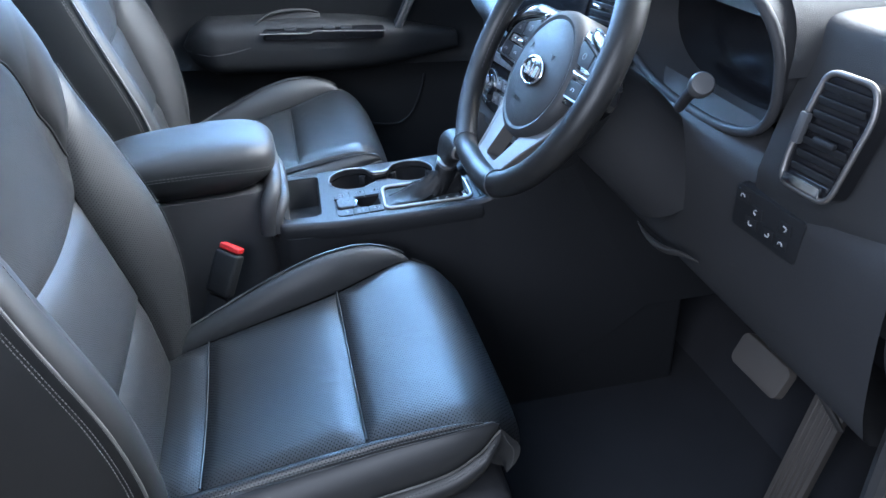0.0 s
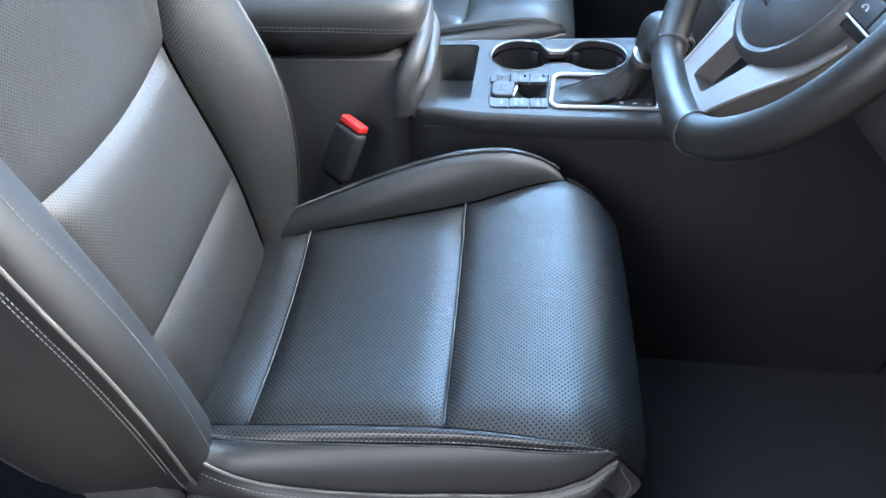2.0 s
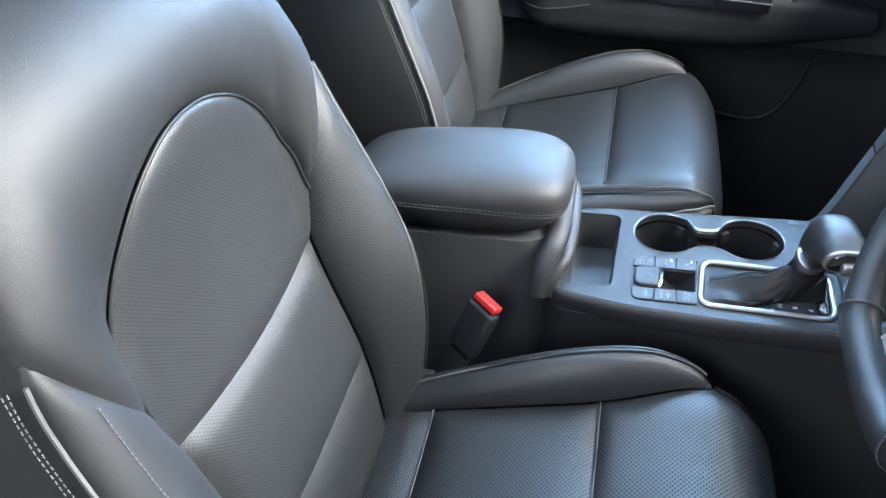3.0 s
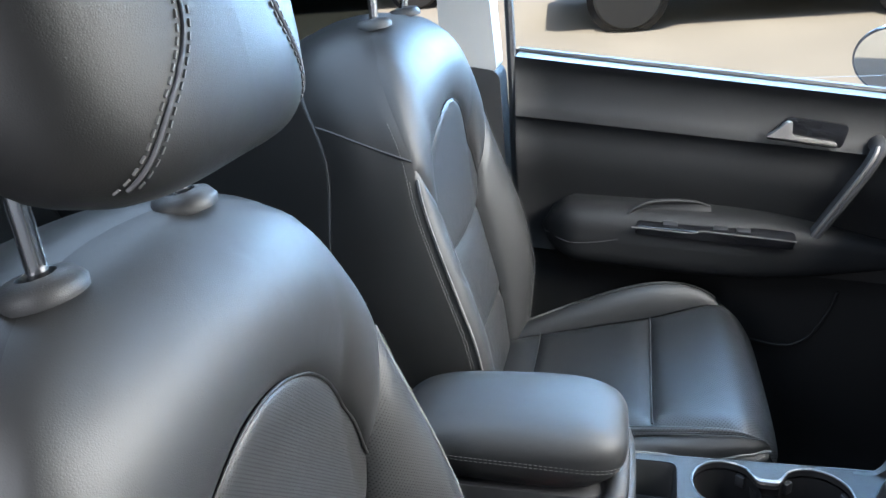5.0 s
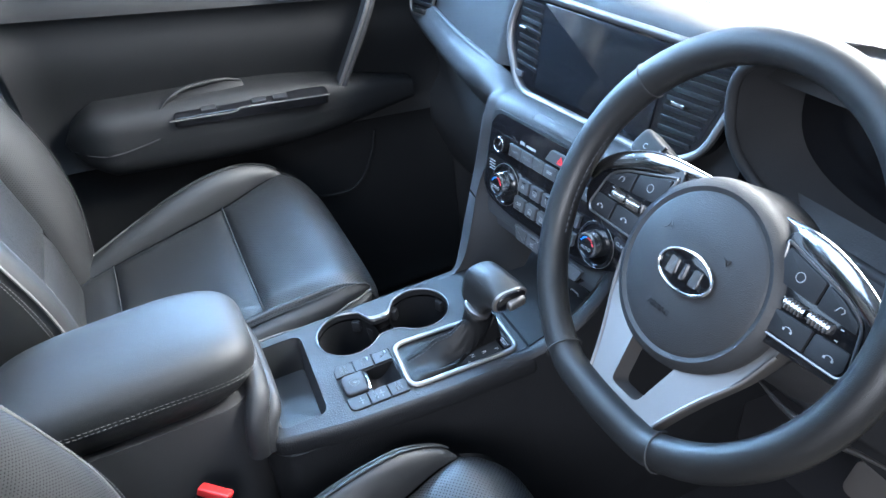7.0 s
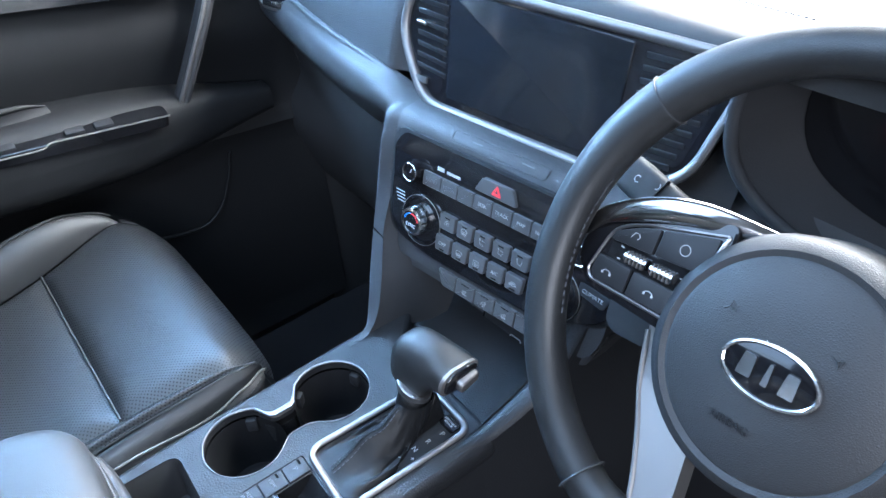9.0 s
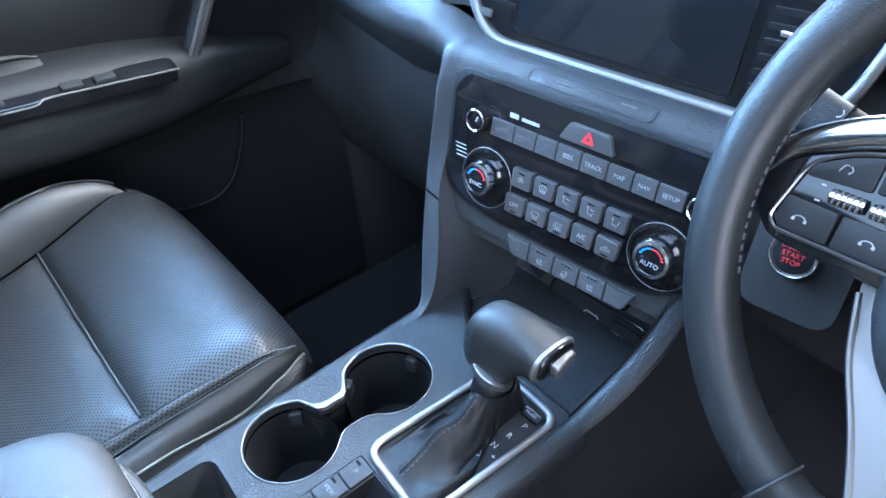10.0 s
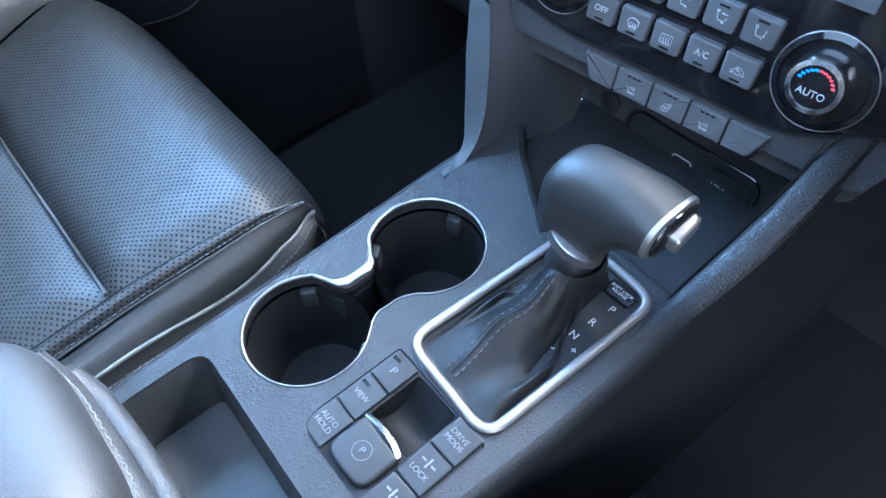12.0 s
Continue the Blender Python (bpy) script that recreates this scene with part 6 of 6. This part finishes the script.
part("lower_panel", sheet(door_band(0.0, 0.56, 0.0), 24, 16, 0.004, 0.006), DOORTRIM, door, "dull black lower door panel")
part("middle_panel", sheet(door_band(0.56, 0.875, 0.004), 24, 14, 0.008, 0.010), DOORTRIM, door, "soft black middle door panel")
part("upper_panel", sheet(door_band(0.875, 1.0, 0.012), 24, 8, 0.008, 0.012), DOORTRIM, door, "soft black door shoulder")
part("sill_top", sheet(lambda u, v: (-0.455 + 0.80 * u, DY - 0.022 + 0.075 * v, sill_z(-0.455 + 0.80 * u) + 0.001), 12, 4), SOFT, door)
part("weather_strip", tube([(-0.455 + 0.80 * i / 12, DY + 0.040, sill_z(-0.455 + 0.80 * i / 12) + 0.004) for i in range(13)], 0.006, 6), RUBBER, door)
part("door_outer_skin", sheet(lambda u, v: (-0.48 + 0.95 * u, DY + 0.10 + 0.03 * math.sin(math.pi * v), 0.40 + (sill_z(-0.48 + 0.95 * u) - 0.405) * v), 10, 10), BODY, door, "dark body coloured outer skin")


def pad_arm(u, v):
    a = 2 * math.pi * v
    c, sn = math.cos(a), math.sin(a)
    x = -0.41 + 0.66 * u
    e = min(1.0, (u / 0.10) ** 0.5) * ease(u, [0, 0.6, 1], [1, 1, 0.35])
    zc = 1.008 + SL * (x + 0.2) * 0.55
    return (x, DY - 0.035 - 0.065 * e * math.copysign(abs(c) ** 0.6, c), zc + 0.062 * e * math.copysign(abs(sn) ** 0.6, sn))


ag = part("door_armrest", sheet(pad_arm, 30, 32), DOORTRIM, door, "padded black armrest", True, 179)
MA = frame_of((-0.09, DY - 0.10, 1.038), (1, 0, SL * 0.55), (0, 1, 0.25))
sp2 = part("switch_bezel", slab(rpoly([(-0.135, -0.012), (0.150, -0.016), (0.150, 0.016), (-0.09, 0.028), (-0.125, 0.018)], 0.010), -0.01, 0.008, MA, 0.003), GLOSS, ag, "gloss black switch bezel")
part("bezel_edge", tube(spline([MA @ Vector(q) for q in ((-0.140, -0.014, 0.006), (-0.09, -0.016, 0.007), (-0.030, -0.017, 0.007), (-0.015, -0.011, 0.009), (0.03, -0.012, 0.009), (0.15, -0.015, 0.008))], 40), 0.0013, 6), WARMSILVER, ag, "thin chrome edge")
cup_rim = spline([(-0.246, 0.600, 1.052), (-0.238, 0.606, 1.066), (-0.214, 0.616, 1.080), (-0.180, 0.626, 1.086), (-0.120, 0.634, 1.083), (-0.085, 0.640, 1.072)], 30)
part("pull_cup", sheet(lambda u, v: cup_rim[round(u * 30)].lerp(Vector((-0.242 + 0.165 * u, 0.600, 1.052 - 0.009 * u)), v) + Vector((0, 0.010 * math.sin(math.pi * v), 0)), 30, 8), SHADED_WELL, ag, "black pull cup in the armrest")
part("cup_rim", tube(cup_rim, [0.0015 + 0.0035 * math.sin(math.pi * i / 30) for i in range(31)], 10), DOORTRIM, ag, "rounded rim of the pull cup")
part("pad_seam", tube(spline([pad_arm(0.012 + 0.075 * i, 0.985 + 0.02 * (i / 3)) for i in range(4)], 20), 0.0012, 6), DULL, ag)
pocket = spline([(-0.126, 0.675, 0.806), (0.050, 0.675, 0.758), (0.115, 0.675, 0.770), (0.152, 0.675, 0.831), (0.166, 0.675, 0.882)], 40)
part("pocket_edge", tube(pocket, 0.003, 10), DOORTRIM, door, "rounded edge of the door pocket")
for u in (-0.07, 0.02, 0.06):
    part("window_switch", box((u, 0.002, 0.009), (0.026, 0.014, 0.006), 0.002, 2, MA), BUTTON, sp2)
gh = spline([(0.188, 0.672, 1.188), (0.186, 0.640, 1.182), (0.170, 0.628, 1.150), (0.130, 0.625, 1.080), (0.092, 0.628, 1.012), (0.080, 0.640, 0.996), (0.090, 0.672, 0.990)], 30)
g = part("grab_handle", tube(gh, 0.010, 10, False, 1.5), DULL, door, "black grab handle with silver edge")
part("silver_edge", tube([p + Vector((-0.004, -0.0115, 0.004)) for p in gh[3:27]], 0.0035, 8), SILVER, g, "satin silver edge")
MD = frame_of((0.060, DY - 0.050, 1.215), (1, 0, SL), (0, 0, 1))
hb = part("inner_handle_bowl", slab(rpoly([(-0.062, -0.020), (0.070, -0.022), (0.074, 0.022), (-0.030, 0.024)], 0.012), -0.004, 0.004, MD, 0.002), GLOSS, door, "black door handle recess")
part("inner_handle", slab(rpoly([(-0.062, -0.016), (0.060, -0.018), (0.058, -0.010), (-0.018, -0.006), (-0.022, 0.018), (-0.032, 0.018), (-0.040, 0.004)], 0.006), 0.003, 0.014, MD, 0.003), SILVER, hb, "satin silver door handle")
# window frame and pane
part("window_pane", box((-0.06, DY + 0.055, 1.50), (0.82, 0.004, 0.42), 0, 1, None), GLASS, door, "clear side window").visible_shadow = False
part("quarter_panel", slab(rpoly([(0.285, 1.24), (0.50, 1.235), (0.50, 1.50), (0.42, 1.50)], 0.02), -(DY + 0.06), -(DY + 0.02), Matrix(((1, 0, 0, 0), (0, 0, -1, 0), (0, 1, 0, 0), (0, 0, 0, 1)))), DOORTRIM, door, "black triangle behind the mirror")
mir = part("door_mirror", joined(lathe([(0.02, -0.055), (0.07, -0.05), (0.098, -0.02), (0.105, 0.0), (0.100, 0.006), (0.094, 0.004)], frame_of((0.295, 0.985, 1.274), (0.60, -0.80, 0.03), (0.03, 0.0, 1)) @ Matrix.Diagonal((1.0, 0.70, 1, 1)), 36), tube([(0.36, 0.74, 1.25), (0.33, 0.92, 1.26)], 0.03, 10)), BODY, door, "dark exterior mirror housing")
part("mirror_glass", lathe([(0.093, 0.0), (0.093, 0.003), (0.001, 0.0032)], frame_of((0.290, 0.978, 1.274), (0.60, -0.80, 0.03), (0.03, 0.0, 1)) @ Matrix.Diagonal((1.0, 0.70, 1, 1)), 36), MIRROR, mir, "mirror glass")
solo("footwell_trim_left", box((0.57, DY + 0.02, 0.80), (0.50, 0.05, 0.90), 0.01), DULL, "dull black trim closing the passenger footwell", "trim", "structure")
solo("footwell_trim_right", box((0.62, -0.735, 0.80), (0.40, 0.03, 0.90), 0.01), DULL, "dull black trim closing the driver's footwell", "trim", "structure")

# ---- the car's shell ----
solo("floor", sheet(lambda u, v: (-2.4 + 3.3 * u, -0.72 + 1.44 * v, 0.425 + 0.012 * math.sin(9 * u) * math.sin(7 * v) + (0.30 * max(0, u - 0.90) / 0.1)), 40, 20), CARPET, "dark carpeted car floor", "floor", "structure")
solo("bulkhead", box((0.80, 0, 0.80), (0.04, 1.5, 0.95), 0.01), CARPET, "dark carpeted bulkhead behind the pedals", "wall", "structure")
solo("ceiling", slab(rrect(-2.3, -0.65, 0.20, 0.65, 0.05), 1.72, 1.75, None, 0.0, holes=[rrect(-0.95, -0.41, 0.10, 0.41, 0.06)]), HEADLINER, "pale fabric headliner round a glass roof", "ceiling", "structure")
solo("roof", slab(rrect(-2.35, -0.69, 0.25, 0.69, 0.06), 1.775, 1.79, None, 0.0, holes=[rrect(-0.95, -0.41, 0.10, 0.41, 0.06)]), BODY, "dark painted roof skin", "roof", "structure")
solo("glass_roof", slab(rrect(-0.97, -0.43, 0.12, 0.43, 0.06), 1.757, 1.762), TINT, "tinted glass roof panel", "window", "structure")
for sgn, tag in ((1, "left"), (-1, "right")):
    solo("roof_rail_" + tag, box((-1.05, sgn * 0.665, 1.735), (2.5, 0.05, 0.07), 0.015), GREYTRIM, "pale grey roof rail trim", "trim", "structure")
    solo("a_pillar_" + tag, tube([(0.20, sgn * 0.64, 1.72), (0.55, sgn * 0.70, 1.50), (0.98, sgn * 0.74, 1.27)], 0.040, 10), DULL, "windscreen pillar trim", "pillar", "structure")
    solo("sill_" + tag, box((-0.7, sgn * 0.735, 0.42), (3.0, 0.09, 0.13), 0.02), DULL, "black door sill trim", "trim", "structure")
part_glass = solo("windscreen", sheet(lambda u, v: (0.98 - 0.78 * u, (-0.70 + 1.40 * v) * (1 - 0.08 * u), 1.285 + 0.43 * u + 0.02 * math.sin(math.pi * u)), 8, 8), GLASS, "clear windscreen", "windscreen", "structure")
part_glass.visible_shadow = False
# middle pillars: pale above, black below
solo("b_pillar_left_upper", slab(rpoly([(-0.60, 1.36), (-0.49, 1.33), (-0.515, 1.72), (-0.60, 1.72)], 0.02), -0.74, -0.665, Matrix(((1, 0, 0, 0), (0, 0, -1, 0), (0, 1, 0, 0), (0, 0, 0, 1))), 0.0), GREYTRIM, "pale grey upper pillar trim", "pillar", "structure")
solo("b_pillar_left_lower", slab(rpoly([(-0.66, 0.45), (-0.46, 0.45), (-0.485, 1.335), (-0.62, 1.36)], 0.02), -0.74, -0.66, Matrix(((1, 0, 0, 0), (0, 0, -1, 0), (0, 1, 0, 0), (0, 0, 0, 1)))), DULL, "dull black lower pillar trim", "pillar", "structure")
solo("b_pillar_right", slab(rpoly([(-0.86, 0.45), (-0.70, 0.45), (-0.74, 1.72), (-0.86, 1.72)], 0.02), 0.66, 0.76, Matrix(((1, 0, 0, 0), (0, 0, -1, 0), (0, 1, 0, 0), (0, 0, 0, 1)))), DULL, "dull black pillar trim beside the open doorway", "pillar", "structure")
solo("door_seal", tube(spline([(-0.47, DY - 0.02, 1.72), (-0.462, DY - 0.018, 1.36), (-0.462, DY - 0.018, 0.95), (-0.452, DY - 0.018, 0.50)], 30), 0.009, 8), RUBBER, "black rubber door seal", "trim", "structure")
# rear of the cabin, behind privacy glass
PRIVACY = glass("privacy_glass", (0.05, 0.06, 0.06))
for sgn, tag in ((1, "left"), (-1, "right")):
    solo("rear_window_" + tag, box((-1.50, sgn * 0.70, 1.52), (1.52, 0.006, 0.44), 0), PRIVACY, "dark privacy glass in the rear side window", "window", "structure")
solo("rear_screen", box((-2.33, 0, 1.55), (0.006, 1.40, 0.42), 0), PRIVACY, "dark privacy glass in the tailgate", "window", "structure")
for sgn, tag in ((1, "left"), (-1, "right")):
    solo("rear_door_" + tag, box((-1.35, sgn * 0.70, 0.88), (1.10, 0.08, 0.88), 0.03), DULL, "dull black rear door panel", "door", "structure")
solo("rear_wall", box((-2.35, 0, 0.90), (0.08, 1.5, 0.95), 0.03), DULL, "dark tailgate panel", "wall", "structure")
rs = thing("rear_seat", (-1.35, 0, 0.45), "black leather rear bench seat in shade", "rear seat")
part("rear_cushion", box((-1.30, 0, 0.70), (0.50, 1.20, 0.20), 0.06, 4), LEATHER, rs)
part("rear_backrest", box((0, 0, 0), (0.16, 1.22, 0.66), 0.06, 4, Matrix.Translation((-1.62, 0, 1.05)) @ Matrix.Rotation(radians(-18), 4, "Y")), LEATHER, rs)
# driver's side kick trim, front pillar foot and seal at the doorway
solo("kick_trim", sheet(lambda u, v: (0.335 + 0.30 * u + 0.02 * math.sin(math.pi * v), -0.735 - 0.02 * math.sin(math.pi * u), 0.48 + 0.66 * v), 10, 12), DULL, "dull black trim at the foot of the front pillar", "trim", "structure")
solo("doorway_seal", tube(spline([(0.42, -0.76, 1.26), (0.355, -0.755, 1.13), (0.335, -0.752, 0.95), (0.345, -0.750, 0.70), (0.40, -0.745, 0.50)], 30), 0.011, 8), RUBBER, "black rubber doorway seal", "trim", "structure")
solo("dash_end_panel", slab(rpoly([(0.295, 1.03), (0.285, 1.12), (0.325, 1.27), (0.60, 1.28), (0.60, 0.95), (0.33, 0.95)], 0.02), 0.742, 0.752, Matrix(((1, 0, 0, 0), (0, 0, -1, 0), (0, 1, 0, 0), (0, 0, 0, 1)))), SOFT, "soft black dashboard end panel", "trim", "structure")

# ---- pedals ----
PEDAL = mat("scuffed_pedal_rubber", (0.062, 0.054, 0.048), 0.6, bump=0.6, scale=400, var=0.3)
br = thing("brake_pedal", (0.52, -0.37, 0.66), "rubber-faced black brake pedal", "pedal")
MBk = frame_of((0.500, -0.375, 0.665), (0.05, -1, 0), (0.45, 0, 1))
part("pedal_pad", slab(rrect(-0.058, -0.030, 0.058, 0.030, 0.014), 0.0, 0.016, MBk, 0.005), PEDAL, br)
part("pedal_arm", tube([MBk @ Vector((0, 0.0, 0)), (0.56, -0.375, 0.80), (0.60, -0.375, 0.92)], 0.012, 8), DULL, br)
ac = thing("accelerator_pedal", (0.52, -0.49, 0.46), "ribbed black accelerator pedal", "pedal")
MAc = frame_of((0.505, -0.497, 0.575), (0.15, -1, 0.0), (0.30, -0.30, 1))
part("pedal_plate", slab(rrect(-0.028, -0.125, 0.028, 0.125, 0.010), -0.006, 0.008, MAc, 0.003), PEDAL, ac)
for i in range(5):
    part("pedal_rib", box((-0.018 + 0.009 * i, 0, 0.009), (0.004, 0.21, 0.004), 0.0015, 1, MAc), PEDAL, ac)
solo("footwell_lever", tube(spline([(0.42, -0.52, 0.80), (0.44, -0.54, 0.78), (0.47, -0.57, 0.72)], 12), 0.010, 8, False, 0.5), SILVER, "grey bonnet release lever under the dashboard", "lever")

# ---- belt buckle ----
for yc, zc, xc, nm in ((-0.105, 0.878, -0.322, "driver"),):
    bk = thing("belt_buckle", (xc - 0.03, yc, 0.78), "black seat belt buckle with red release button", "seat belt buckle")
    mb = frame_of((xc, yc, zc), (0.80, -0.60, -0.20), (0.45, 0.25, 0.9))
    part("buckle_body", box((0, -0.030, 0), (0.044, 0.072, 0.022), 0.006, 3, mb), DOORTRIM, bk)
    part("release_button", box((0, 0.0125, -0.001), (0.038, 0.010, 0.016), 0.003, 3, mb), RED, bk, "red release button")
    part("buckle_stalk", box((0, -0.12, 0), (0.035, 0.10, 0.012), 0.004, 2, mb), DOORTRIM, bk)

# ---- outside ----
GZ = 0.10
CONCRETE = mat("sunlit_concrete", (0.30, 0.265, 0.21), 0.85, bump=0.8, scale=60, var=0.22, vscale=0.8, spec=0.3)
GRASS = mat("grass", (0.07, 0.16, 0.03), 0.9, bump=1.0, scale=40, var=0.4, spec=0.2)
WHITEWALL = mat("white_render", (0.75, 0.74, 0.70), 0.8, bump=0.4, scale=30, var=0.06)
PAINT = mat("silver_car_paint", (0.52, 0.53, 0.54), 0.28, 0.3, coat=0.6, var=0.04)
DARKPAINT = mat("dark_red_paint", (0.10, 0.10, 0.11), 0.25, 0.2, coat=0.6, var=0.04)
TYRE = mat("tyre_rubber", (0.022, 0.022, 0.022), 0.8, bump=0.5, scale=60)
solo("ground", sheet(lambda u, v: (-300 + 600 * u, -300 + 600 * v, GZ + 0.085 * max(0.0, min(20.0, -301.2 + 600 * v))), 30, 600), CONCRETE, "sunlit beige concrete yard", "ground", "structure")


def parked_car(x, y, turn, paint, label):
    GZ = 0.10 + 0.085 * (y - 2.0)
    root = thing("parked_car", (x, y, GZ), label, "car", group="parked cars")
    root.rotation_euler = (0, 0, 0)
    m = Matrix.Translation((x, y, GZ)) @ Matrix.Rotation(radians(turn), 4, "Z")
    prof = [(-2.15, 0.34), (-2.2, 0.60), (-2.12, 0.98), (-1.9, 1.08), (-1.55, 1.50), (-0.6, 1.62), (0.35, 1.56), (1.0, 1.10), (1.95, 0.94), (2.15, 0.70), (2.12, 0.34)]
    body_m = m @ Matrix(((1, 0, 0, 0), (0, 0, -1, 0), (0, 1, 0, 0), (0, 0, 0, 1)))
    body = part("car_body", slab(rpoly(prof, 0.16), -0.88, 0.88, body_m), paint, root)
    part("bumper", box((-2.12, 0, 0.46), (0.22, 1.66, 0.26), 0.07, 3, m), PAINT, root)
    part("rear_window", box((-1.74, 0, 1.28), (0.05, 1.3, 0.34), 0.03, 2, m @ Matrix.Translation((-1.74, 0, 1.28)) @ Matrix.Rotation(radians(38), 4, "Y") @ Matrix.Translation((1.74, 0, -1.28))), GLOSS, root)
    for s2 in (1, -1):
        part("tail_light", box((-2.10, s2 * 0.74, 0.88), (0.14, 0.26, 0.16), 0.04, 3, m), RED, root, "red tail light")
        part("side_window", box((-0.35, s2 * 0.875, 1.32), (1.9, 0.03, 0.32), 0.01, 2, m), GLOSS, root)
        for wx in (-1.30, 1.32):
            wmx = m @ Matrix.Translation((wx, s2 * 0.78, 0.33)) @ Matrix.Rotation(radians(-90 * s2), 4, "X")
            w = part("wheel", lathe([(0.20, 0.0), (0.31, 0.005), (0.335, 0.04), (0.335, 0.16), (0.31, 0.20), (0.22, 0.205)], wmx, 32), TYRE, root, "black tyre")
            part("rim", lathe([(0.215, 0.16), (0.215, 0.195), (0.15, 0.185), (0.05, 0.20)], wmx, 20), PAINT, w, "silver wheel rim")
            part("wheel_arch", lathe([(0.40, 0.06), (0.40, 0.108)], wmx, 24), GLOSS, body)
    return root


parked_car(0.9, 7.9, 4, DARKPAINT, "dark parked car with silver bumper and red tail lights")
parked_car(2.5, 10.6, 4, PAINT, "silver parked car on the concrete yard")
parked_car(-4.4, 9.6, 4, DARKPAINT, "dark parked car further along the yard")
# unseen wall added to keep sun and low sky out of the doorway
solo("shade_wall", box((0.0, -3.05, 4.55), (22.0, 0.5, 9.6), 0.03), mat("shade_wall_grey", (0.22, 0.21, 0.20), 0.85, bump=0.6, scale=30, var=0.15, vscale=1.5), "unseen grey wall, added to shade the driver's side", "wall", "structure")
bd = thing("building", (-14, 12, GZ), "white rendered building beyond the yard", "building")
part("wall", box((-18, 14, GZ + 3.0), (12, 6, 6.0), 0.02), WHITEWALL, bd)
for i in range(4):
    part("window", box((-12.0, 12.1 + 1.2 * i, GZ + 3.6), (0.08, 0.7, 1.3), 0.02), GLOSS, bd)
solo("grass_verge", sheet(lambda u, v: (-10.8 + 3.2 * u, 2.2 + 9 * v, GZ + 0.03 + 0.01 * math.sin(40 * u) * math.sin(60 * v)), 20, 40), GRASS, "mown green grass verge", "grass", "stuff")
